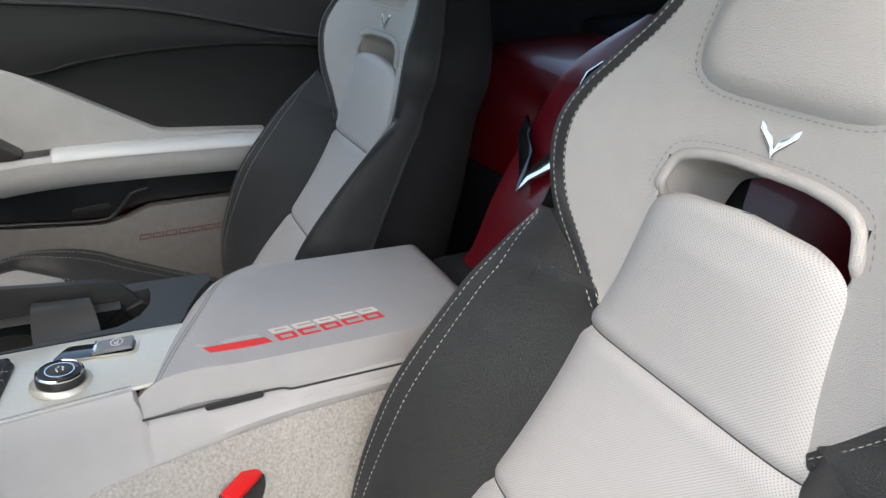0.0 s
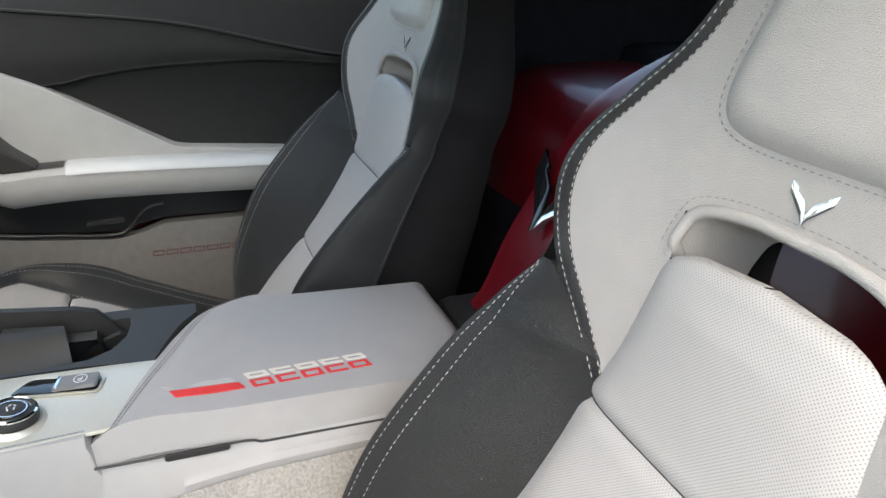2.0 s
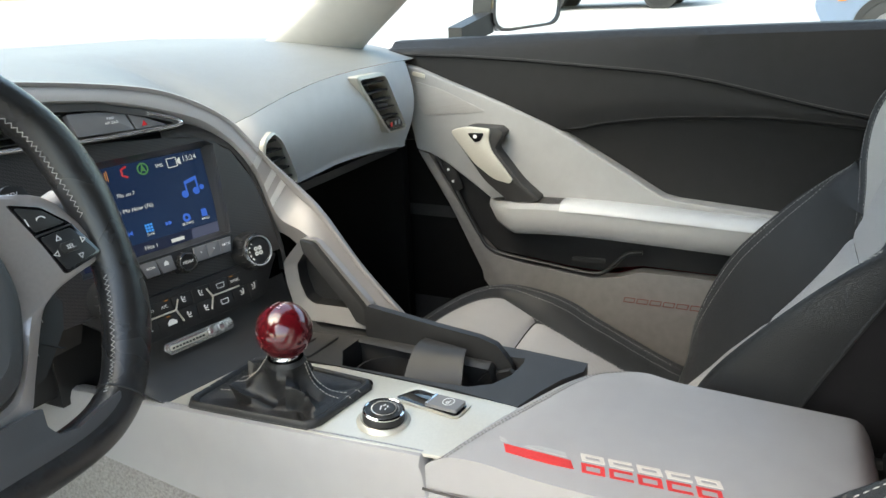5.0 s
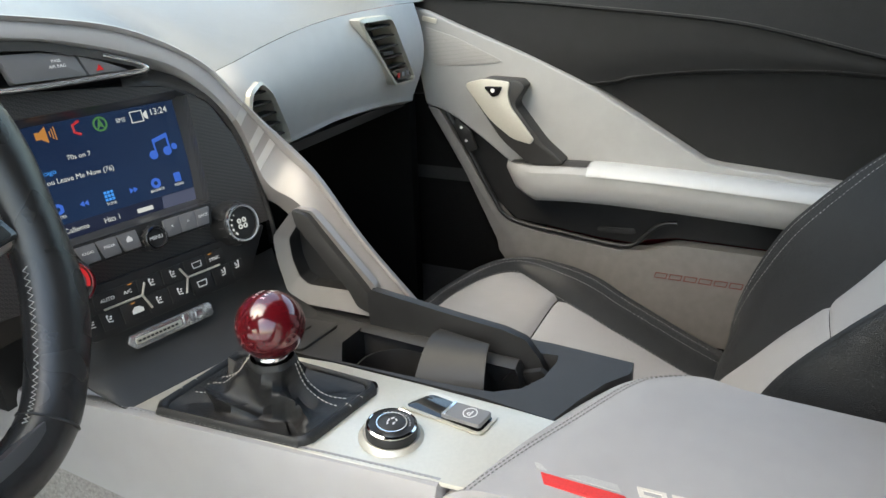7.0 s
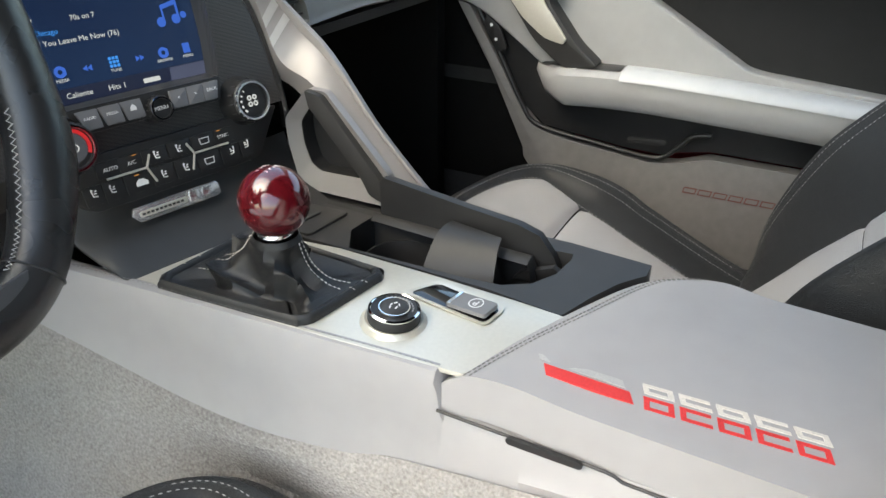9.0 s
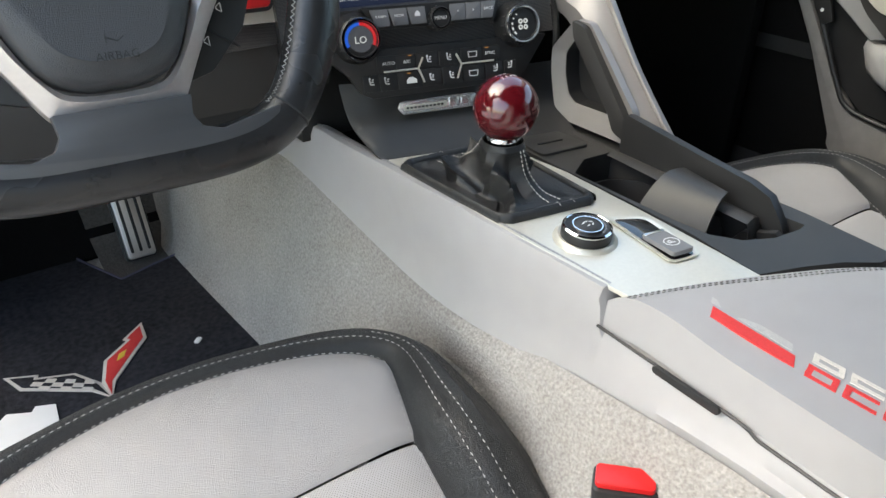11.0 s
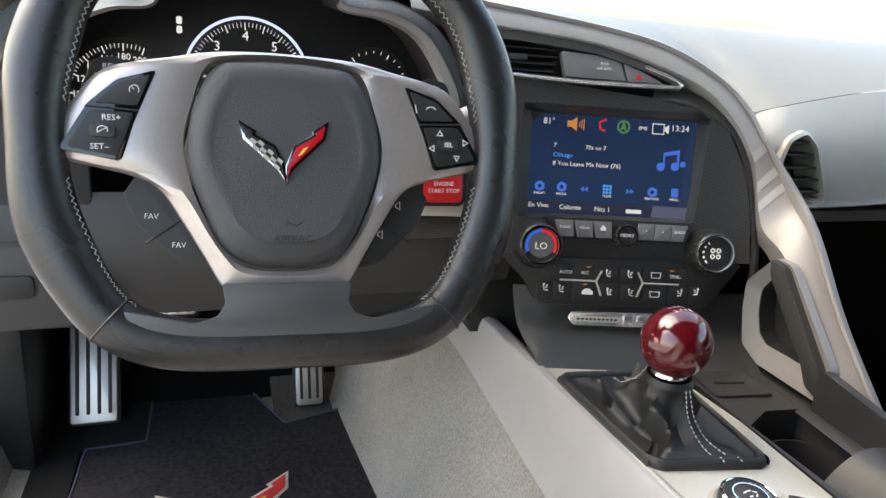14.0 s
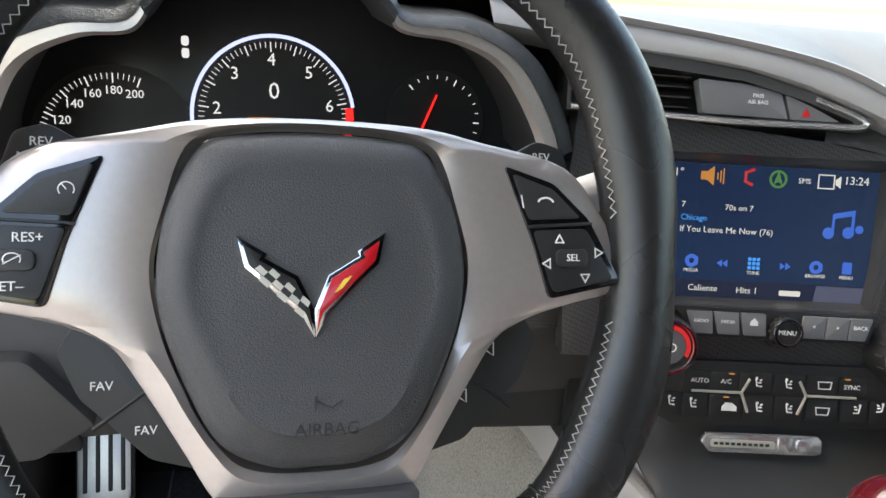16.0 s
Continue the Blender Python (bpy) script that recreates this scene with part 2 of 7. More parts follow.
def soften(outline, r=0.3, n=4):
    """A polygon with its corners rounded off by a share r of the shorter neighbouring side."""
    out, k = [], len(outline)
    p = [Vector(q) for q in outline]
    for i in range(k):
        a, b, c = p[i - 1], p[i], p[(i + 1) % k]
        d = r * min((a - b).length, (c - b).length)
        s, e = b + (a - b).normalized() * d, b + (c - b).normalized() * d
        for j in range(n):
            t = j / (n - 1)
            out.append(tuple(s * (1 - t) ** 2 + b * 2 * t * (1 - t) + e * t * t))
    return out


def lathe(profile, m=Matrix.Identity(4), n=32):
    """A turned body: (radius, height) pairs about m's z."""
    rows = [[(r * math.cos(2 * math.pi * j / n), r * math.sin(2 * math.pi * j / n), z) for j in range(n)] for r, z in profile]
    bm = sheet(rows, around=True)
    bmesh.ops.remove_doubles(bm, verts=bm.verts, dist=1e-6)
    bmesh.ops.recalc_face_normals(bm, faces=bm.faces)
    bm.transform(m)
    return bm


def tube(path, r, n=10, closed=False, flat=1.0):
    """A round bar along path; r a number or a function of 0 to 1."""
    p = [Vector(q) for q in path]
    k, rows, side = len(p), [], None
    for i in range(k):
        t = (p[(i + 1) % k] - p[i - 1]) if closed else (p[min(i + 1, k - 1)] - p[max(i - 1, 0)])
        t.normalize()
        if side is None:
            side = t.orthogonal().normalized()
        side = (side - t * side.dot(t)).normalized()
        up = t.cross(side)
        rr = r(i / max(1, k - 1)) if callable(r) else r
        rows.append([p[i] + side * rr * math.cos(2 * math.pi * j / n) + up * rr * flat * math.sin(2 * math.pi * j / n) for j in range(n)])
    if closed:
        rows.append(rows[0])
    bm = sheet(rows, around=True)
    if not closed:
        bm.verts.ensure_lookup_table()
        bm.faces.new(bm.verts[:n])
        bm.faces.new(bm.verts[-n:])
    bmesh.ops.remove_doubles(bm, verts=bm.verts, dist=1e-6)
    bmesh.ops.recalc_face_normals(bm, faces=bm.faces)
    return bm


def join(*bms):
    out = bmesh.new()
    for b in bms:
        me = bpy.data.meshes.new("tmp")
        b.to_mesh(me)
        b.free()
        out.from_mesh(me)
        bpy.data.meshes.remove(me)
    return out


def stitches(path, length=0.0042, gap=0.0026, r=0.00045):
    """Short thread dashes along a path."""
    p = [Vector(q) for q in path]
    cum = [0.0]
    for a, b in zip(p, p[1:]):
        cum.append(cum[-1] + (b - a).length)
    cum = np.array(cum)
    arr = np.array([tuple(q) for q in p])

    def at(d):
        return Vector([float(np.interp(d, cum, arr[:, i])) for i in range(3)])

    verts, faces, d = [], [], 0.0
    while d + length < cum[-1]:
        a, b = at(d), at(d + length)
        t = (b - a).normalized()
        s = t.orthogonal().normalized()
        u = t.cross(s)
        k = len(verts)
        for q, f in ((a, 0.5), ((a + b) / 2, 1.1), (b, 0.5)):
            for j in range(4):
                w = math.pi / 2 * j
                verts.append(q + (s * math.cos(w) + u * math.sin(w)) * r * f)
        for g in (0, 4):
            for j in range(4):
                faces.append((k + g + j, k + g + (j + 1) % 4, k + g + 4 + (j + 1) % 4, k + g + 4 + j))
        d += length + gap
    me = bpy.data.meshes.new("tmp")
    me.from_pydata(verts, [], faces)
    bm = bmesh.new()
    bm.from_mesh(me)
    bpy.data.meshes.remove(me)
    return bm


def letters(body, size, m, depth=0.0002, align="CENTER"):
    cu = bpy.data.curves.new("letters", "FONT")
    cu.body, cu.size, cu.extrude, cu.resolution_u = body, size, depth, 2
    cu.align_x, cu.align_y = align, "CENTER"
    ob = bpy.data.objects.new("letters", cu)
    scene.collection.objects.link(ob)
    me = bpy.data.meshes.new_from_object(ob.evaluated_get(bpy.context.evaluated_depsgraph_get()))
    bm = bmesh.new()
    bm.from_mesh(me)
    bpy.data.objects.remove(ob)
    bpy.data.curves.remove(cu)
    bpy.data.meshes.remove(me)
    bm.transform(m)
    return bm


def box(x0, x1, y0, y1, z0, z1, bevel=0.0):
    bm = prism([(x0, y0), (x1, y0), (x1, y1), (x0, y1)], z1 - z0, bevel=0, base=z0)
    if bevel:
        bmesh.ops.bevel(bm, geom=bm.edges[:], offset=bevel, segments=2, profile=0.6, affect="EDGES", clamp_overlap=True)
    return bm


def placed(bm, m):
    bm.transform(m)
    return bm


def basis(o, x, y):
    """A frame with its origin at o, x and y axes as given, z square to them."""
    x, y = Vector(x).normalized(), Vector(y).normalized()
    z = x.cross(y)
    return Matrix(((x.x, y.x, z.x, o[0]), (x.y, y.y, z.y, o[1]), (x.z, y.z, z.z, o[2]), (0, 0, 0, 1)))


def ring(outer, inner, depth, m, lip=0.0):
    """A flat frame between two outlines of as many points, with the opening's walls of that depth."""
    k = len(outer)
    rows = [[(x, y, -depth) for x, y in outer], [(x, y, 0) for x, y in outer], [(x, y, lip) for x, y in inner], [(x, y, -depth) for x, y in inner]]
    bm = sheet(rows, around=True)
    bmesh.ops.recalc_face_normals(bm, faces=bm.faces)
    bm.transform(m)
    return bm


# ---- the setting: ground, car shell, floor ----
LOT = mat("pale_concrete", (0.42, 0.41, 0.39), 0.9, bump=0.6, bump_scale=60, vary=0.15, noise_scale=3)
def lot_z(x):
    """The lot is level round the car and rises beyond the lane on the passenger's side."""
    return float(np.interp(x, (13, 20, 32, 60), (0.0, 0.5, 0.9, 1.9)))


bm = sheet([[(x, y, lot_z(x)) for y in (-700, -60, -20, 0, 20, 60, 700)] for x in (-700, -60, -10, 0, 6, 13, 20, 32, 60, 700)])
solo("ground", bm, LOT, "pale sunlit concrete parking lot", kind="structure")

# carpeted floor pan with firewall and the sides of the tunnel
TUNNEL_X = 0.785


def tunnel_side(y):
    """Rows of the carpet from the console's skirt to the floor, driver's side."""
    f = graph((-0.6, 0.0), (-0.1, 0.0), (0.2, 0.02), (0.5, 0.0), (0.8, -0.02), (1.1, -0.03))(y)
    top = graph((-0.6, 0.478), (-0.2, 0.477), (-0.1, 0.473), (0.0, 0.459), (0.12, 0.441), (0.2, 0.435), (0.28, 0.443), (0.38, 0.466), (0.5, 0.51), (0.7, 0.50), (1.1, 0.42))(y)
    return [(0.655, y, top), (0.642, y, top - 0.02), (0.625 + f, y, top - 0.07), (0.603 + f, y, 0.34), (0.582 + f, y, 0.27), (0.572 + f, y, 0.225), (0.55 + f, y, 0.205), (0.35, y, 0.2), (0.1, y, 0.2), (0.045, y, 0.215), (0.02, y, 0.30), (-0.02, y, 0.33), (-0.06, y, 0.32), (-0.075, y, 0.12)]


ys = np.linspace(-0.6, 1.12, 44)
bm = sheet([tunnel_side(y) for y in ys])
solo("floor", bm, CARPET, "light grey loop-pile carpet over the driver's floor and tunnel", kind="structure")
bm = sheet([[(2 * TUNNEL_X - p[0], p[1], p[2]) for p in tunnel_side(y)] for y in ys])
# the footwell's shade is put into this carpet's dark colour
FOOTSHADE = mat("shaded_footwell_carpet", (0.018, 0.018, 0.019), 0.95, spec=0.15, bump=1.0, bump_scale=420, vary=0.3, noise_scale=420)
solo("passenger_floor", bm, FOOTSHADE, "carpet of the passenger's footwell, darkened for shade", kind="structure")
bm = sheet([[(x, y, z) for x in np.linspace(-0.08, 1.65, 12)] for y, z in ((0.93, 0.2), (1.0, 0.24), (1.1, 0.36), (1.15, 0.6), (1.15, 0.84))])
# firewall, kick panel and footwell side carry their shade as colour
solo("firewall", thick(bm, 0.01), DEEP_FOOTSHADE, "carpeted firewall of the footwells, coloured for deep shade", kind="structure")
# toe board: the grey carpet with the shade behind the pedals in its colour
bm = sheet([[(x, y, z) for x in np.linspace(0.425, 0.60, 8)] for y, z in ((0.80, 0.2035), (0.90, 0.206), (0.97, 0.232), (1.03, 0.29), (1.08, 0.38), (1.10, 0.50))])
solo("toe_board", bm, mat("shaded_grey_carpet", (0.085, 0.080, 0.075), 0.95, bump=1.0, bump_scale=300, kind="loop", vary=0.3, noise_scale=200, spec=0.15), "grey carpeted toe board behind the pedals, darkened for shade", kind="structure")
# passenger side below the dash
bm = box(1.50, 1.53, 0.46, 1.14, 0.18, 0.80, 0.004)
solo("kick_panel_right", bm, DEEP_FOOTSHADE, "kick panel beside the passenger's footwell, blackened for shade", kind="structure")
bm = box(-0.02, 0.075, 0.76, 1.14, 0.2, 0.70, 0.01)
# two strips added over the grey carpet to darken it as shade does
solo("rest_carpet_shade", box(0.125, 0.222, 0.802, 1.1, 0.19, 0.212, 0.004), FOOTSHADE, "strip over the carpet under the foot rest, darkened for shade", kind="structure")
solo("side_carpet_shade", box(0.03, 0.128, 0.30, 1.1, 0.19, 0.209, 0.004), FOOTSHADE, "strip over the carpet beside the driver's mat, darkened for shade", kind="structure")
solo("kick_panel_left", bm, SATIN, "dark kick panel beside the driver's footwell", kind="structure")
bm = box(0.02, 1.55, -0.62, -0.58, 0.16, 0.56, 0.01)
solo("rear_bulkhead", bm, CLOTHTOP, "dark carpeted bulkhead behind the seats", kind="structure")

# roof, pillars and glass
roof = [[(x, y, 1.19 + 0.06 * (1 - ((x - 0.785) / 0.6) ** 2) - 0.05 * max(0, (y - 0.05)) - 0.28 * max(0, -y - 0.6) ** 1.5) for x in np.linspace(0.22, 1.35, 14)] for y in np.linspace(0.17, -1.45, 16)]
solo("ceiling", thick(sheet(roof), 0.02), CLOTHTOP, "dark cloth roof lining", kind="structure")
PILLAR = mat("beige_pillar_trim", (0.46, 0.445, 0.415), 0.7, bump=0.2, bump_scale=900, vary=0.04)
for name, sx in (("pillar_right", 1), ("pillar_left", -1)):
    line = [Vector((TUNNEL_X + sx * (x - TUNNEL_X), y, z)) for x, y, z in spline([(1.462, 0.70, 0.83), (1.452, 0.62, 0.875), (1.432, 0.545, 0.925), (1.408, 0.455, 0.985), (1.375, 0.33, 1.075), (1.33, 0.20, 1.165), (1.30, 0.12, 1.21)], 22)]
    rows = []
    for i, c in enumerate(line):
        along = (line[min(i + 1, 21)] - line[max(i - 1, 0)]).normalized()
        wide = (Vector((sx * 0.35, -0.75, 0.0)) - along * along.dot(Vector((sx * 0.35, -0.75, 0.0)))).normalized()
        deep = along.cross(wide).normalized()
        w = 0.086 - 0.030 * i / 21
        rows.append([c + wide * w * math.cos(a) + deep * 0.024 * math.sin(a) for a in np.linspace(0, 2 * math.pi, 24, endpoint=False)])
    solo(name, sheet(rows, around=True), PILLAR, "beige windscreen pillar trim", kind="structure")
bm = tube(spline([(0.27, 0.14, 1.20), (0.785, 0.19, 1.245), (1.30, 0.14, 1.20)], 12), 0.035, 10, flat=0.7)
solo("header_rail", bm, PILLAR, "beige windscreen header trim", kind="structure")
for name, x0, x1 in (("rear_quarter_left", 0.16, 0.24), ("rear_quarter_right", 1.41, 1.33)):
    solo(name.replace("quarter", "sill"), box(min(x0, x1) - 0.06, max(x0, x1) + 0.06, -1.45, -0.56, 0.70, 0.885, 0.02), CLOTHTOP, "dark trim below the rear side window", kind="structure")
    bm = sheet([[(x0, -1.0, 0.84), (x0, -1.46, 0.84)], [((x0 + x1) / 2, -1.02, 1.06), ((x0 + x1) / 2, -1.46, 1.0)], [(x1, -1.0, 1.2), (x1, -1.46, 1.02)]])
    solo(name, thick(bm, 0.015), CLOTHTOP, "dark cloth side of the folding roof", kind="structure")
GLASS = bpy.data.materials.new("clear_glass")
GLASS.use_nodes = True
gn = GLASS.node_tree
tr, gl, mx, fr = gn.nodes.new("ShaderNodeBsdfTransparent"), gn.nodes.new("ShaderNodeBsdfGlossy"), gn.nodes.new("ShaderNodeMixShader"), gn.nodes.new("ShaderNodeFresnel")
tr.inputs["Color"].default_value = (0.9, 0.94, 0.92, 1)
gl.inputs["Roughness"].default_value = 0.02
fr.inputs["IOR"].default_value = 1.3
gn.links.new(fr.outputs[0], mx.inputs[0])
gn.links.new(tr.outputs[0], mx.inputs[1])
gn.links.new(gl.outputs[0], mx.inputs[2])
gn.links.new(mx.outputs[0], gn.nodes["Material Output"].inputs["Surface"])
bm = sheet([[(0.08 + 0.16 * t + (1.41 - 0.32 * t) * u, 1.12 - 0.97 * t + 0.12 * (1 - (2 * u - 1) ** 2), 0.88 + 0.33 * t + 0.02 * (1 - (2 * u - 1) ** 2)) for u in np.linspace(0, 1, 14)] for t in np.linspace(0, 1, 8)])
ws = solo("window_1", bm, GLASS, "clear windscreen", kind="structure")
ws.visible_shadow = False

# ---- the car's red bodywork ----
body = thing("sports_car", (0.785, 1.4, 0.3), "dark red bodywork of a two-seat sports car around its cabin", "car")
rows = [[(x, y, 0.875 - 0.10 * (y - 1.2) - 0.16 * (y - 1.2) ** 2 + 0.035 * math.exp(-((abs(x - 0.785) - 0.42) / 0.16) ** 2) - 0.25 * max(0, abs(x - 0.785) - 0.62) ** 1.3 - 0.02) for x in np.linspace(-0.1, 1.67, 30)] for y in np.linspace(1.17, 2.5, 14)]
part("bonnet", thick(sheet(rows), 0.02), REDPAINT, body)
part("door_skin", box(1.63, 1.70, -0.55, 0.85, 0.2, 0.845, 0.02), REDPAINT, body)


def deck(x, s):
    """The tonneau behind the seats: s runs from the front lip at 0 up and back."""
    hump = 0.025 * (math.exp(-((x - 0.374) / 0.2) ** 2) + math.exp(-((x - 1.196) / 0.2) ** 2))
    y = graph((0, -0.60), (0.25, -0.63), (0.5, -0.68), (0.7, -0.76), (1, -1.1))(s)
    z = graph((0, 0.50), (0.25, 0.61), (0.5, 0.705), (0.7, 0.735), (1, 0.735))(s)
    return (x, y + hump * 0.4, z + hump * min(1, s * 1.6))


part("tonneau", sheet([[deck(x, s) for x in np.linspace(0.0, 1.57, 50)] for s in np.linspace(0, 1, 30)]), REDPAINT, body)
part("tonneau_lip", tube([deck(x, 0) for x in np.linspace(0.0, 1.57, 30)], 0.008), GLASSY, body, "gloss black edge strip")


def fall(u, s):
    """The panel that runs down between the seats to the console."""
    c = spline([(-0.405, 0.50), (-0.445, 0.53), (-0.485, 0.61), (-0.545, 0.70), (-0.61, 0.78), (-0.74, 0.84)], 40)
    y, z = c[min(39, int(s * 39))]
    w = 0.085 + 0.03 * s
    k = max(0.0, abs(u) - 0.8) / 0.2
    return (TUNNEL_X + u * w, y - 0.05 * k * k, z - 0.02 * k * k)


part("waterfall", sheet([[fall(u, s) for u in np.linspace(-1, 1, 24)] for s in np.linspace(0, 1, 40)]), REDPAINT, body, "glossy red panel between the seats")
part("console_end", box(TUNNEL_X - 0.11, TUNNEL_X + 0.11, -0.58, -0.392, 0.40, 0.515, 0.02), BLACK, body, "black end of the console behind the armrest")
for lx in (0.752, 0.80):
    part("latch_pin", tube([(lx, -0.575, 0.752), (lx + 0.004, -0.592, 0.775), (lx + 0.006, -0.615, 0.785)], 0.009, 14), CHROME, body, "short chrome latch pin on the panel")


WING_OUTLINE = [(0.0, -0.34), (0.08, -0.19), (0.315, 0.03), (0.43, 0.135), (0.475, 0.34), (0.285, 0.22), (0.30, 0.19), (0.094, 0.07), (0.0, -0.144)]


def inset(poly, d):
    """A polygon drawn in by d on all its sides."""
    out, k = [], len(poly)
    p = [Vector(q) for q in poly]
    area = sum(a.x * b.y - b.x * a.y for a, b in zip(p, p[1:] + p[:1]))
    turn = 1 if area > 0 else -1
    for i in range(k):
        a, b, c = p[i - 1], p[i], p[(i + 1) % k]
        e, f = (b - a).normalized(), (c - b).normalized()
        n, o = Vector((-e.y, e.x)) * turn, Vector((-f.y, f.x)) * turn
        h = n + o
        out.append(tuple(b + h * (d / max(0.35, 1 + n.dot(o)))))
    return out


def wings(size, m, halves, rim=0.0, height=0.035):
    """A plain two-winged badge: two slanted bars that meet in a point; rim draws the outline in by a share of its size."""
    out = []
    for sx, material in halves:
        q = [(x * sx, y) for x, y in (inset(WING_OUTLINE, rim) if rim else WING_OUTLINE)]
        out.append((prism([(x * size, y * size) for x, y in (q if sx > 0 else q[::-1])], size * height, m, bevel=size * (0.012 if not rim else 0.002)), material))
    return out


def checks(size, m, material, parent, across=6, rows=3):
    """Small slanted squares on the badge's first wing."""
    lo0, lo1, hi0, hi1 = [Vector(q) * size for q in ((-0.075, -0.20), (-0.40, 0.105), (-0.025, -0.10), (-0.30, 0.17))]
    for i in range(across):
        for j in range(rows):
            if (i + j) % 2:
                continue
            c = []
            for s, t in ((i, j), (i + 1, j), (i + 1, j + 1), (i, j + 1)):
                a, b = lo0.lerp(lo1, s / across), hi0.lerp(hi1, s / across)
                c.append(tuple(a.lerp(b, t / rows)))
            part("badge_check", prism(c[::-1], size * 0.006, m, 0), material, parent)


fm = basis((0.80, -0.515, 0.668), (-1, 0, 0), (0, -0.5, 0.75))
for b_, m_ in wings(0.15, fm @ Matrix.Translation((0, 0, 0.004)), ((1, CHROME), (-1, GLASSY))):
    part("badge", b_, m_, body, "two-winged chrome and black badge")
# rear hatch shelf seen past the seats
solo("rear_wall", box(0.0, 1.57, -1.47, -1.45, 0.6, 1.1), CLOTHTOP, "dark cloth back of the folding roof", kind="structure")
solo("rear_shelf", box(0.02, 1.55, -1.45, -0.90, 0.70, 0.79, 0.03), CLOTHTOP, "dark folded roof cloth behind the seats", kind="structure")


# ---- seats ----
SR, CR = math.sin(radians(15)), math.cos(radians(15))


def back_at(u, v, w):
    """A place on a seat's back: u across, v up along the recline, w out of it."""
    return (u, -0.445 - v * SR + w * CR, 0.80 + v * CR + w * SR)


MID = graph((-0.56, 0.135), (-0.50, 0.108), (-0.45, 0.088), (-0.38, 0.055), (-0.29, 0.022), (-0.2, 0.0), (-0.1, -0.004), (-0.04, -0.004), (0.0, -0.002), (0.1, 0.004), (0.3, -0.025))
RIDGE = graph((-0.56, 0.145), (-0.50, 0.158), (-0.46, 0.162), (-0.40, 0.160), (-0.33, 0.149), (-0.27, 0.126), (-0.2, 0.091), (-0.15, 0.060), (-0.1, 0.026), (-0.05, 0.026), (0.0, 0.02))
HALF_IN = graph((-0.50, 0.14), (-0.3, 0.13), (-0.2, 0.126), (-0.144, 0.112), (-0.1, 0.104), (-0.075, 0.1005), (-0.062, 0.094), (-0.053, 0.080), (-0.047, 0.055), (-0.044, 0.0))
WING = graph((-0.18, 0.028), (-0.1, 0.036), (-0.01, 0.040), (0.05, 0.024), (0.1, 0.012), (0.3, 0.004))
PANEL = spline([(0.118, -0.178), (0.152, -0.138), (0.188, -0.090), (0.200, -0.038), (0.190, 0.008), (0.163, 0.052), (0.132, 0.10), (0.118, 0.15), (0.11, 0.20), (0.085, 0.245), (0.0, 0.262)], 60)
EDGE = spline([(0.124, -0.190), (0.166, -0.158), (0.205, -0.108), (0.226, -0.045), (0.214, 0.008), (0.184, 0.056), (0.150, 0.105), (0.136, 0.15), (0.128, 0.21), (0.100, 0.266), (0.0, 0.285)], 60)


SEAM = -0.378


def head_w(u, v):
    return MID(v) + WING(v) * (abs(u) / 0.2) ** 2.4


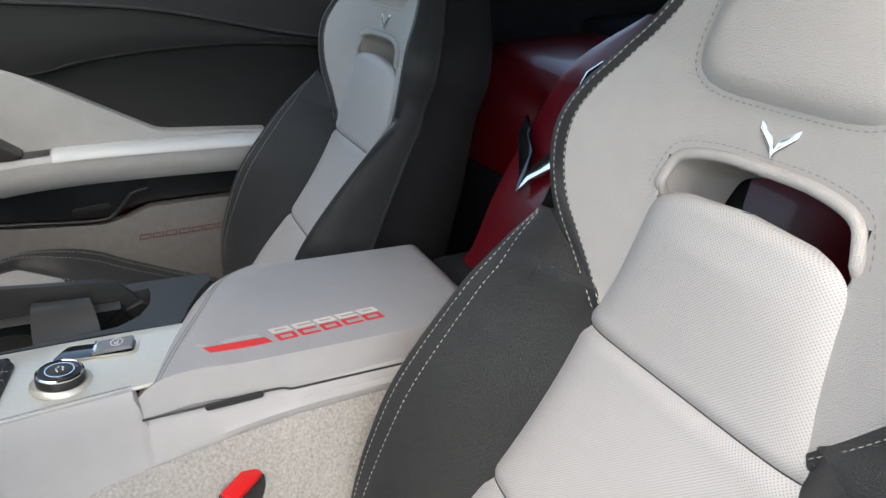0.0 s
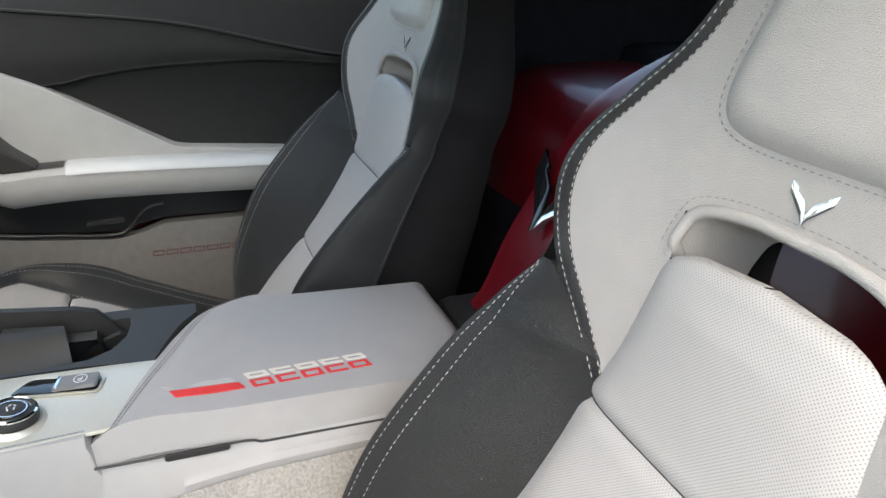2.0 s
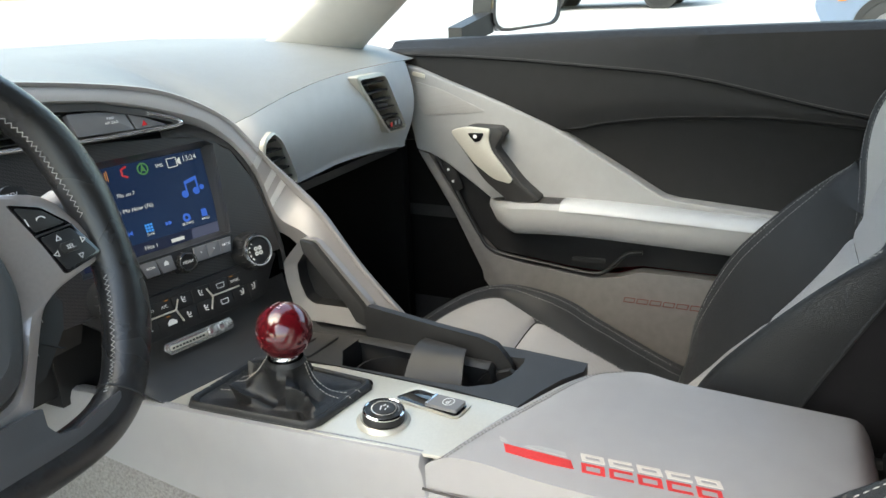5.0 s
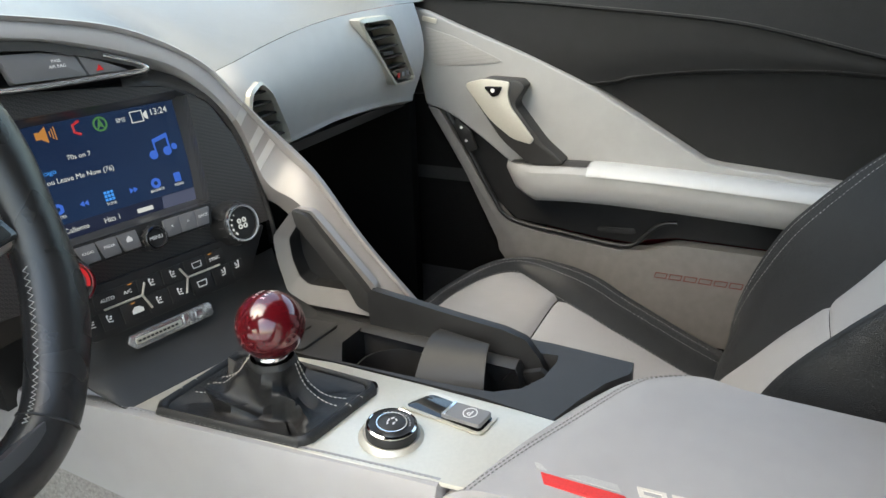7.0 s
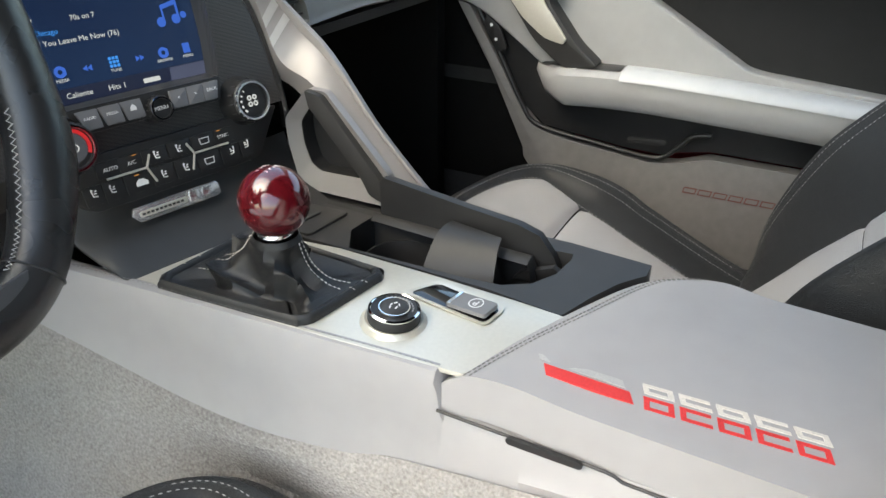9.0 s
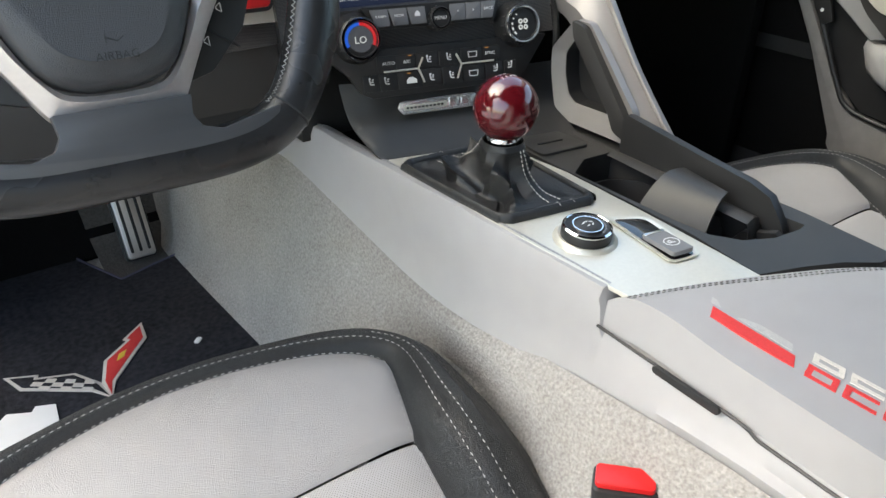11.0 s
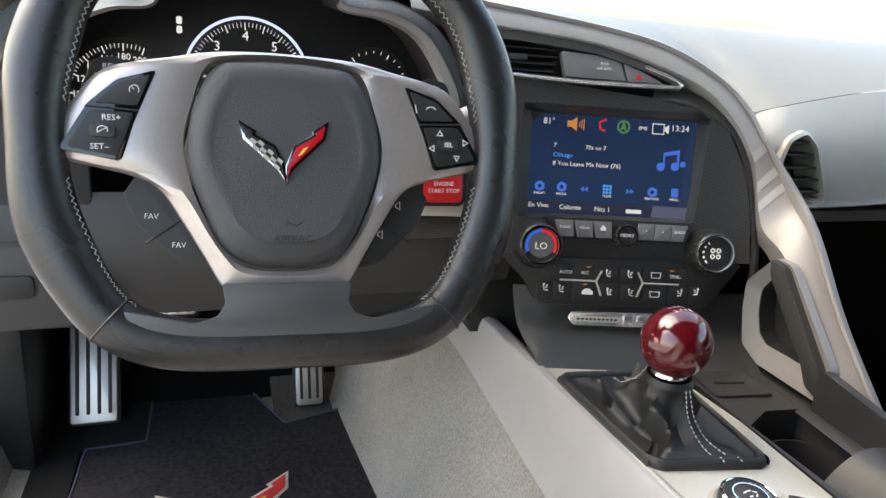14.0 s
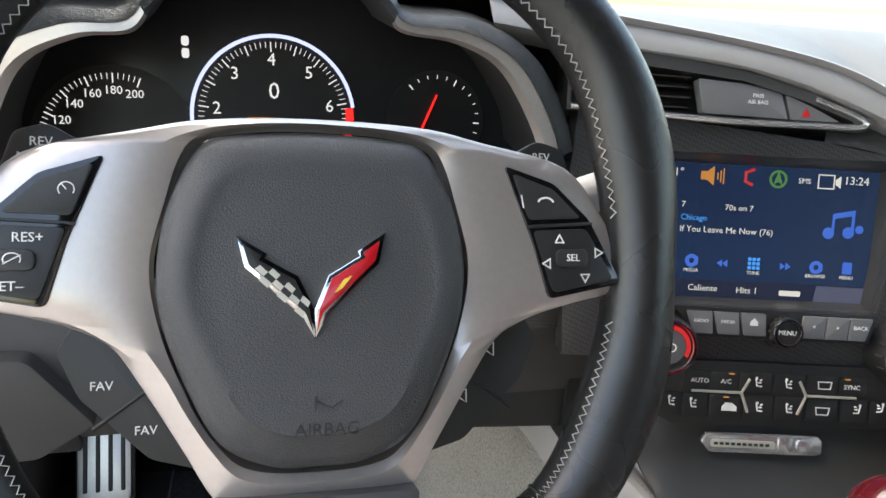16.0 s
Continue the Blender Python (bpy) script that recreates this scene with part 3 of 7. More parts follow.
def build_seat(x0, label):
    seat = thing("car_seat", (x0, -0.15, 0.2), label, "car seat", "front seats")
    T = Matrix.Translation((x0, 0, 0))

    def put(name, bm, m, lab="", parent=None):
        bm.transform(T)
        return part(name, bm, m, parent or seat, lab)

    def mirror(fn):
        return join(fn(1), fn(-1))

    # light head panel with the pass-through opening
    vs = np.linspace(-0.176, 0.262, 110)
    half = np.interp(vs, PANEL[:, 1], PANEL[:, 0])

    def open_here(c):
        dy, dz = c.y + 0.445, c.z - 0.80
        v, u = CR * dz - SR * dy, abs(c.x)
        return not ((u < 0.096 and -0.066 < v < -0.014 - 0.25 * max(0, u - 0.05)) or (v < -0.05 and u < HALF_IN(v) - 0.006))

    rows = [[back_at(s * h, v, head_w(s * h, v)) for s in np.linspace(-1, 1, 90)] for v, h in zip(vs, half)]
    put("head_panel", sheet(rows, keep=open_here), LIGHT, "light grey leather head panel")
    lip = spline([(0.0985, -0.061), (0.094, -0.040), (0.082, -0.020), (0.045, -0.011), (0.0, -0.010), (-0.045, -0.011), (-0.082, -0.020), (-0.094, -0.040), (-0.0985, -0.061)], 60)
    lp = [back_at(u, v, head_w(u, v) + 0.001 - 0.014 * max(0, (5 - min(i, 59 - i)) / 5)) for i, (u, v) in enumerate(lip)]
    put("opening_lip", tube(lp, 0.0052), LIGHT)
    put("opening_lining", sheet([[back_at(u * (1 - 0.12 * t), v - 0.010 * t, head_w(u, v) - 0.075 * t + 0.002) for u, v in lip] for t in np.linspace(0, 1, 6)]), LIGHT)
    put("stitching", stitches([back_at(u * 1.09, v + 0.009, head_w(u * 1.09, v + 0.009) + 0.0008) for u, v in lip], r=0.0004), GREYTHREAD)
    # raised pillow
    def pillow():
        rows = []
        for t in np.linspace(0, 1, 14):
            row = []
            for j in range(64):
                a = 2 * math.pi * j / 64
                e = 0.42
                cu, sv = math.copysign(abs(math.cos(a)) ** e, math.cos(a)), math.copysign(abs(math.sin(a)) ** e, math.sin(a))
                wide = 0.092 - 0.008 * sv
                u, v = wide * cu * (1 - t), 0.112 + 0.076 * sv * (1 - t)
                rise = 0.012 * min(1, (t * 4.5)) ** 0.55
                row.append(back_at(u, v, head_w(u, v) + rise - 0.001))
            rows.append(row)
        bm = sheet(rows, around=True)
        return bm
    put("headrest_pillow", pillow(), LIGHT, "raised light grey headrest pad")
    ps = []
    for j in range(97):
        a = 2 * math.pi * j / 96
        cu, sv = math.copysign(abs(math.cos(a)) ** 0.42, math.cos(a)), math.copysign(abs(math.sin(a)) ** 0.42, math.sin(a))
        u, v = (0.095 - 0.008 * sv) * cu, 0.112 + 0.079 * sv
        ps.append(back_at(u, v, head_w(u, v) + 0.001))
    put("stitching", stitches(ps, 0.0036, 0.003, 0.0005), GREYTHREAD)
    # dark border band
    def band(sx):
        rows = []
        for i, ((ui, vi), (uo, vo)) in enumerate(zip(PANEL, EDGE)):
            k = min(1.0, 0.2 + i / 10)
            wi = head_w(ui, vi)
            mid_u, mid_v = (ui + uo) / 2, (vi + vo) / 2
            du, dv = (uo - ui), (vo - vi)
            rows.append([back_at(sx * a, b, c) for a, b, c in (
                (ui - du * 0.12, vi - dv * 0.12, wi - 0.004), (ui, vi, wi + 0.001), (ui + du * 0.25, vi + dv * 0.25, wi + 0.006 * k), (ui + du * 0.6, vi + dv * 0.6, wi + 0.006 * k), (ui + du * 0.9, vi + dv * 0.9, wi - 0.001),
                (uo, vo, wi - 0.012), (uo - du * 0.1, vo - dv * 0.1, wi - 0.03))])
        return sheet(rows)
    for sx in (1, -1):
        put("head_border", band(sx), DARK, "dark leather border of the head section")
    for off, nm in ((0.3, 0), (-0.06, 1)):
        path = lambda sx: [back_at(sx * (ui + (uo - ui) * off), vi + (vo - vi) * off, head_w(ui, vi) + (0.0068 if off > 0 else 0.0016)) for (ui, vi), (uo, vo) in zip(PANEL, EDGE)]
        put("stitching", join(stitches(path(1)), stitches(path(-1))), THREAD)

    # perforated insert, two pads
    def pad(v0, v1, n):
        rows = []
        for v in np.linspace(v0, v1, n):
            h = HALF_IN(v)
            e0, e1 = min(1, (v - v0) / 0.012), min(1, (v1 - v) / 0.012)
            dip = 0.006 * (1 - min(max(e0, 0), max(e1, 0)) ** 0.5)
            top = 0.008 * max(0, 1 - abs(v + 0.09) / 0.09)
            rows.append([back_at(h * s, v, MID(v) + 0.0145 + top * (1 - s * s) - dip - 0.008 * abs(s) ** 8) for s in np.linspace(-1, 1, 34)])
        return rows
    put("upper_insert", sheet(pad(-0.2005, -0.0441, 40)), PERF, "perforated light leather upper insert")
    put("base_insert", sheet(pad(-0.62, SEAM - 0.0005, 30)), PERF, "perforated light leather base insert")
    put("lower_insert", sheet(pad(SEAM + 0.0005, -0.2015, 30)), PERF, "perforated light leather lower insert")

    # bolsters
    def bolster(sx):
        rows = []
        for v in np.linspace(-0.62, -0.111, 56):
            if v > -0.172:
                t = (v + 0.172) / 0.076
                ub = 0.118 + 0.102 * t
            else:
                ub = HALF_IN(v) - 0.003
            wi = MID(v) + 0.004 if v < -0.172 else head_w(ub, v) + 0.003
            wr = max(RIDGE(v), min(wi, head_w(0.205, v)) + 0.001)
            ur = 0.223 - 0.012 * max(0.0, (v + 0.2) / 0.104)
            row = [(ub, wi - 0.012), (ub, wi)]
            for t in np.linspace(0.12, 1, 12):
                row.append((ub + (ur - ub) * t, wi + (wr - wi) * (t ** 1.25) + 0.010 * math.sin(math.pi * t) * min(1, (ur - ub) / 0.06)))
            row.append((ur + 0.004, wr - 0.002))
            rows.append([back_at(sx * a, v, b) for a, b in row])
        return sheet(rows)
    for sx in (1, -1):
        put("bolster", bolster(sx), DARK, "dark leather side bolster of the backrest")
        for off in (0.85, 0.955):
            line = []
            for v in np.linspace(-0.50, -0.112, 54):
                t_ = (v + 0.172) / 0.076
                ub = 0.118 + 0.102 * t_ if v > -0.172 else HALF_IN(v) - 0.003
                wi = MID(v) + 0.004 if v < -0.172 else head_w(ub, v) + 0.003
                wr, ur = max(RIDGE(v), wi + 0.001), 0.223 - 0.012 * max(0.0, (v + 0.2) / 0.104)
                line.append(back_at(sx * (ub + (ur - ub) * off), v, wi + (wr - wi) * off ** 1.25 + 0.010 * math.sin(math.pi * off) * min(1, (ur - ub) / 0.06) + 0.0006))
            put("stitching", stitches(line), THREAD)
    # leather flanks from the crest back to a seam, and the cloth sides behind it
    vs = np.concatenate([np.linspace(-0.62, 0.20, 70), np.linspace(0.21, 0.2845, 14)])

    def flank(v):
        e_u, e_w = float(np.interp(v, EDGE[:, 1], EDGE[:, 0])), head_w(float(np.interp(v, PANEL[:, 1], PANEL[:, 0])), v) - 0.010
        b_u, b_w = 0.226 - 0.012 * max(0.0, (v + 0.2) / 0.104), RIDGE(v) - 0.002
        if v > -0.172:
            b_w = max(b_w, head_w(min(0.205, 0.118 + 1.342 * (v + 0.172)), v) + 0.001)
        k = min(1.0, max(0.0, (v + 0.125) / 0.085))
        k = k * k * (3 - 2 * k)
        q = 0.25 + 0.75 * min(1.0, max(0.0, (-0.08 - v) / 0.24))
        return b_u + (e_u - b_u) * k, b_w + (e_w - b_w) * k, q

    for sx in (1, -1):
        lead, cloth, seam = [], [], []
        for v in vs:
            u, w, q = flank(v)
            ws_ = 0.42 * w - 0.012
            lead.append([back_at(sx * (u + a * q), v, w + (ws_ - w) * t) for a, t in ((-0.002, 0.0), (0.006, 0.05), (0.012, 0.16), (0.017, 0.35), (0.021, 0.6), (0.0235, 0.8), (0.024, 1.0))])
            cloth.append([back_at(sx * (u + a * q), v, ws_ + (-0.092 - ws_) * t) for a, t in ((0.024, 0.0), (0.021, 0.06), (0.021, 0.4), (0.016, 0.8), (0.0, 1.0))])
            seam.append(back_at(sx * (u + 0.0238 * q), v, ws_))
        put("bolster_flank", sheet(lead), DARK, "dark leather flank of the backrest")
        put("side_panel", sheet(cloth), SIDECLOTH, "dark cloth side of the backrest")
        put("side_piping", tube(seam[:-8], 0.0024, 6), DARK)
    # back shell
    hb = [flank(v)[0] for v in vs]

    def shell_open(c):
        dy, dz = c.y + 0.445, c.z - 0.80
        v = CR * dz - SR * dy
        return not (abs(c.x) < 0.088 and -0.115 < v < -0.02)
    put("back_shell", sheet([[back_at(s * h, v, -0.085 - 0.012 * (1 - s ** 4)) for s in np.linspace(-1, 1, 50)] for v, h in zip(vs, hb)], keep=shell_open), SATIN, "dark moulded back shell")
    # small winged badge
    bw = basis(back_at(0, 0.012, head_w(0, 0.012) + 0.0005), (-1, 0, 0), (0, -SR, CR))
    bw = T @ bw
    for b_, m_ in wings(0.040, bw, ((1, CHROME), (-1, CHROME))):
        part("badge", b_, m_, seat, "small chrome two-winged badge")

    # cushion
    inner = spline([(0.15, -0.36), (0.16, -0.20), (0.166, -0.02), (0.170, 0.06), (0.176, 0.118), (0.193, 0.182), (0.190, 0.206), (0.162, 0.232), (0.115, 0.254), (0.055, 0.269), (0, 0.274)], 60)
    outer = spline([(0.258, -0.36), (0.260, -0.20), (0.261, -0.02), (0.261, 0.05), (0.258, 0.115), (0.248, 0.185), (0.208, 0.248), (0.155, 0.284), (0.10, 0.300), (0.05, 0.309), (0, 0.311)], 60)
    inner = np.vstack([inner, inner[-2::-1] * [-1, 1]])
    outer = np.vstack([outer, outer[-2::-1] * [-1, 1]])
    top = lambda y: graph((-0.4, 0.232), (-0.2, 0.245), (0.0, 0.322), (0.06, 0.348), (0.118, 0.370), (0.2, 0.396), (0.27, 0.399), (0.35, 0.396))(y)
    RISE = graph((-0.4, 0.03), (-0.2, 0.030), (0.0, 0.036), (0.067, 0.039), (0.12, 0.034), (0.2, 0.012), (0.26, 0.0), (0.35, 0.0))
    rows = []
    for (xi, yi), (xo, yo) in zip(inner, outer):
        side = min(1, max(0, (0.16 - yi) / 0.1))
        h = RISE(yi)
        z = top(yi)
        lerp = lambda t: (xi + (xo - xi) * t, yi + (yo - yi) * t)
        rows.append([(*lerp(-0.03), z - 0.008), (*lerp(0.0), z + 0.001), (*lerp(0.08), z + 0.006 + h * 0.2), (*lerp(0.22), z + 0.009 + h * 0.62), (*lerp(0.38), z + 0.009 + h * 0.92), (*lerp(0.55), z + 0.008 + h * 1.02), (*lerp(0.72), z + 0.002 + h * 0.95), (*lerp(0.88), z - 0.009 + h * 0.75), (*lerp(0.98), z - 0.025 + h * 0.5), (*lerp(1.04), z - 0.05 + h * 0.3), (*lerp(1.02), z - 0.08), (*lerp(0.95), max(0.215, z - 0.12)), (*lerp(0.8), 0.212)])
    put("cushion_bolster", sheet(rows), DARK, "dark leather surround of the cushion")
    pa = [(xi + (xo - xi) * -0.05, yi + (yo - yi) * -0.05, top(yi) + 0.003) for (xi, yi), (xo, yo) in zip(inner, outer)]
    put("stitching", stitches(pa, 0.004, 0.003), THREAD)
    for t in (0.28, 0.42):
        pb = []
        for (xi, yi), (xo, yo) in zip(inner, outer):
            h = RISE(yi)
            pb.append((xi + (xo - xi) * t, yi + (yo - yi) * t, top(yi) + 0.0095 + h * np.interp(t, (0.08, 0.22, 0.38, 0.55), (0.2, 0.62, 0.92, 1.02))))
        half_n = len(pb) // 2
        put("stitching", stitches(pb, 0.004, 0.003) if t < 0.3 else join(stitches(pb[8:half_n - 22], 0.004, 0.003), stitches(pb[half_n + 22:-8], 0.004, 0.003)), THREAD)
    ys_in, xs_in = inner[:61, 1], inner[:61, 0]
    wide = lambda y: float(np.interp(y, ys_in[:60], xs_in[:60]))
    rear = []
    for y in np.linspace(-0.36, 0.117, 34):
        h = wide(y) + 0.002
        edge = min(1, (0.117 - y) / 0.012) ** 0.5
        rear.append([(s * h, y, top(y) + 0.006 - 0.008 * abs(s) ** 6 - 0.006 * (1 - edge)) for s in np.linspace(-1, 1, 30)])
    put("seat_insert", sheet(rear), PERF_FLAT, "perforated light leather seat insert")
    front = []
    for s in np.linspace(-1, 1, 44):
        row = []
        for t in np.linspace(0, 1, 18):
            y0 = 0.119
            xa = s * wide(y0)
            k = (1 - s) / 2
            xb, yb = [float(np.interp(k * 59, range(60), c[30:90])) for c in (inner[:, 0], inner[:, 1])]
            x_, y_ = xa + (xb - xa) * t, y0 + (yb - y0) * t
            edge = min(1, t / 0.09) ** 0.5
            row.append((x_, y_, top(y_) + 0.006 - 0.006 * (1 - edge) - 0.006 * max(t, abs(s)) ** 8))
        front.append(row)
    put("seat_front", sheet(front), LIGHT, "smooth light leather front of the cushion")
    put("seat_base", box(-0.2, 0.2, -0.42, 0.20, 0.203, 0.222, 0.006), BLACK, "black seat base on its rails")
    return seat


driver = build_seat(0.374, "two-tone grey and dark leather sports seat for the driver")
copy_seat = copy_thing(driver, Matrix.Translation((1.190, -0.15, 0.2)))
tagged(copy_seat, "two-tone grey and dark leather sports seat beside the passenger's door")

# seat-belt buckle
buckle = thing("seatbelt_buckle", (0.60, -0.09, 0.38), "black seat-belt buckle with a red button beside the driver's seat", "seatbelt buckle")
bk = pose(0.634, -0.060, 0.35, 6, -4, -50)
part("casing", prism(rrect(0.050, 0.027, 0.006), 0.078, bk, 0.003), BLACK, buckle)
part("button", prism(rrect(0.045, 0.020, 0.004), 0.005, bk @ Matrix.Translation((0, 0, 0.0785)), 0.0015), REDPLASTIC, buckle, "bright red release button")
part("stalk", prism(rrect(0.026, 0.014, 0.004), 0.16, bk @ Matrix.Translation((0, 0, -0.16)), 0.0), BLACK, buckle)


# ---- centre console ----
console = thing("centre_console", (0.785, 0.0, 0.2), "grey leather centre console with a silver plate and dark trim", "console")
LEFT = spline([(0.612, 0.56), (0.632, 0.49), (0.651, 0.345), (0.663, 0.18), (0.673, 0.022), (0.673, -0.10), (0.673, -0.42)], 260)


def top_z(y):
    return graph((-0.5, 0.54), (0.3, 0.54), (0.45, 0.545), (0.6, 0.55))(y)


# leather side towards the driver; under the lid it drops to make room for it
rows = []
for x, y in LEFT:
    drop = 0.034 * min(1, max(0, (0.022 - y) / 0.005))
    out = 0.004 * min(1, max(0, (0.03 - y) / 0.05))
    z = top_z(y)
    foot = graph((-0.5, 0.474), (-0.2, 0.473), (-0.1, 0.469), (0.0, 0.455), (0.12, 0.436), (0.2, 0.430), (0.28, 0.438), (0.38, 0.462), (0.52, 0.502), (0.6, 0.512))(y)
    zt = z - drop
    rows.append([(x + 0.016, y, zt - 0.001), (x + 0.006, y, zt + 0.003), (x - 0.002, y, zt + 0.001), (x - 0.006 - out, y, zt - 0.008), (x - 0.008 - out, y, (zt + foot) / 2), (x - 0.014 - out, y, foot + 0.012), (x - 0.017, y, foot), (x - 0.006, y, foot - 0.012)])
part("side_panel", sheet(rows), GREY, console, "grey leather side of the console")
part("stitching", stitches([(x + 0.003, y, top_z(y) + 0.0042) for x, y in LEFT if y > 0.026], 0.003, 0.0025, 0.0004), GREYTHREAD, console)
rows = [[(2 * TUNNEL_X - p[0] - 0.02, p[1], p[2]) for p in r] for r in rows]
part("side_panel", sheet(rows), SATIN, console, "dark side of the console by the passenger")
# body under the top
part("body", box(0.672, 0.895, -0.40, 0.32, 0.36, 0.452, 0.006), BLACK, console)

ZM = Matrix.Translation((0, 0, 0.5402))
plate_out = [(0.6565, 0.342), (0.700, 0.345), (0.745, 0.333), (0.790, 0.300), (0.800, 0.20), (0.797, 0.09), (0.792, 0.0), (0.787, -0.055), (0.765, -0.043), (0.73, -0.026), (0.70, -0.012), (0.6765, 0.004), (0.668, 0.12), (0.662, 0.23)]
part("silver_plate", prism(plate_out, 0.004, ZM @ Matrix.Translation((0, 0, -0.002)), 0.0018), SILVER, console, "satin silver plate round the gear lever")
# dark right half with the cup recess
TRIM_OUT = [(0.803, 0.31), (0.86, 0.33), (0.918, 0.31), (0.924, 0.16), (0.922, 0.0), (0.914, -0.085), (0.892, -0.085), (0.866, -0.066), (0.83, -0.05), (0.79, -0.036), (0.800, 0.04), (0.803, 0.16)]
cup_in = [(0.806, 0.195), (0.84, 0.215), (0.880, 0.212), (0.886, 0.16), (0.896, 0.03), (0.900, -0.010), (0.888, -0.012), (0.855, -0.008), (0.828, 0.006), (0.812, 0.030), (0.808, 0.07), (0.807, 0.14)]
part("dark_trim", ring(TRIM_OUT, cup_in, 0.085, Matrix.Translation((0, 0, 0.541)), 0.0), SATIN, console, "dark satin trim round the cup holders")
part("cup_floor", box(0.80, 0.905, -0.02, 0.22, 0.45, 0.456), BLACK, console)
for cx, cy in ((0.845, 0.155), (0.852, 0.045)):
    prof = [(0.036, 0.0), (0.038, 0.05), (0.041, 0.062), (0.043, 0.062), (0.043, 0.05), (0.040, 0.0)]
    bm = lathe(prof, Matrix.Translation((cx, cy, 0.457)), 40)
    part("cup_holder", bm, BLACK, console)
# upright cover board beside the cups
wl = [(0.205, 0.50), (0.207, 0.580), (0.202, 0.586), (0.10, 0.573), (0.045, 0.567), (0.022, 0.560), (0.006, 0.540), (-0.004, 0.52), (-0.006, 0.50)]
cm = Matrix(((0, 0, 1, 0.886), (1, 0, 0, 0), (0, 1, 0, 0), (0, 0, 0, 1)))
part("cup_cover", prism(wl, 0.012, cm, 0.003), BLACK, console, "black upright cover beside the cup holders")
# curved divider in the cups
da, db, dc, dd = [Vector(q) for q in ((0.882, 0.116, 0.557), (0.872, 0.056, 0.556), (0.806, 0.118, 0.512), (0.822, 0.046, 0.492))]
dv = [[da.lerp(db, s).lerp(dc.lerp(dd, s), t) + Vector((0, 0, 0.020 * math.sin(math.pi * t))) for s in np.linspace(0, 1, 8)] for t in np.linspace(0, 1, 14)]
part("cup_divider", thick(sheet(dv), 0.003), SATIN, console, "dark grey curved divider between the cups")
part("divider_arm", prism([(0.0, 0.0), (0.055, 0.012), (0.058, 0.026), (0.045, 0.034), (0.01, 0.014)], 0.006, basis((0.884, 0.045, 0.51), (0, -1, -0.1), (-0.25, 0, 1)), 0.001), BLACK, console)
# small square pocket lid ahead of the cups
part("pocket_lid", prism(soften([(0.806, 0.245), (0.872, 0.238), (0.868, 0.305), (0.812, 0.310)], 0.12), 0.0035, Matrix.Translation((0, 0, 0.5405)), 0.001), SATIN, console, "dark pocket lid with a finger groove")
part("groove", prism(rrect(0.034, 0.005, 0.0024), 0.002, pose(0.838, 0.268, 0.5435, 0, 0, -8), 0.0005), BLACK, console)

# armrest lid
lid = thing("armrest_lid", (0.785, -0.18, 0.505), "grey leather armrest lid with red and silver embroidery", "armrest")
LX0, LX1, LY1 = 0.668, 0.906, -0.392


def lid_front(x):
    return graph((0.66, 0.026), (0.674, 0.024), (0.73, -0.002), (0.787, -0.031), (0.86, -0.066), (0.888, -0.092), (0.92, -0.16))(x)


rows = []
for t in np.linspace(0, 1, 40):
    row = []
    for s in np.linspace(-1, 1, 46):
        x = (LX0 + LX1) / 2 + (LX1 - LX0) / 2 * s
        yf = lid_front(x)
        y = yf + (LY1 - yf) * t
        e = min(1.0, (1 - abs(s)) / 0.05)
        f = min(1.0, t / 0.085)
        g = min(1.0, (1 - t) / 0.10)
        soft = (1 - (1 - e) ** 2.4) * (0.62 + 0.38 * (1 - (1 - f) ** 2.2)) * (1 - (1 - g) ** 2.6)
        z = 0.509 - 0.012 * t + 0.0365 * soft + 0.004 * (1 - s * s)
        z += 0.004 * math.exp(-((t - 0.15) / 0.08) ** 2) - 0.006 * max(0, -s) * (1 - f)
        row.append((x, y, z))
    rows.append(row)
bm = sheet(rows)
part("pad", bm, GREY, lid, "grey leather pad")
part("lid_base", prism([(LX0 + 0.004, 0.016), (LX0 + 0.004, LY1 + 0.004), (LX1 - 0.004, LY1 + 0.004), (LX1 - 0.004, -0.15), (0.86, -0.075), (0.787, -0.04)], 0.012, Matrix.Translation((0, 0, 0.4985)), 0.002), GREY, lid)


def lid_z(x, y):
    s = (x - (LX0 + LX1) / 2) / ((LX1 - LX0) / 2)
    yf = lid_front(x)
    t = (y - yf) / (LY1 - yf)
    e, f, g = min(1.0, (1 - abs(s)) / 0.05), min(1.0, t / 0.085), min(1.0, (1 - t) / 0.10)
    soft = (1 - (1 - max(0, e)) ** 2.4) * (0.62 + 0.38 * (1 - (1 - max(0, f)) ** 2.2)) * (1 - (1 - max(0, g)) ** 2.6)
    return 0.509 - 0.012 * t + 0.0365 * soft + 0.004 * (1 - s * s) + 0.004 * math.exp(-((t - 0.15) / 0.08) ** 2) - 0.006 * max(0, -s) * (1 - f)


for off in (0.022, 0.027):
    pth = [(x, lid_front(x) - off, lid_z(x, lid_front(x) - off) + 0.0006) for x in np.linspace(0.674, 0.899, 60)]
    part("stitching", stitches(pth, 0.0032, 0.0016, 0.0006), GREYTHREAD, lid)
part("finger_grip", prism(rrect(0.060, 0.007, 0.0034), 0.003, Matrix(((0, 0, -1, 0.6640), (1, 0, 0, -0.07), (0, 1, 0, 0.5065), (0, 0, 0, 1))), 0.0008), BLACK, lid, "black finger grip under the lid's edge")
def skirt_z(y):
    return graph((-0.40, 0.4975), (-0.16, 0.503), (-0.128, 0.504), (-0.110, 0.5085), (0.0, 0.5095), (0.03, 0.510))(y)


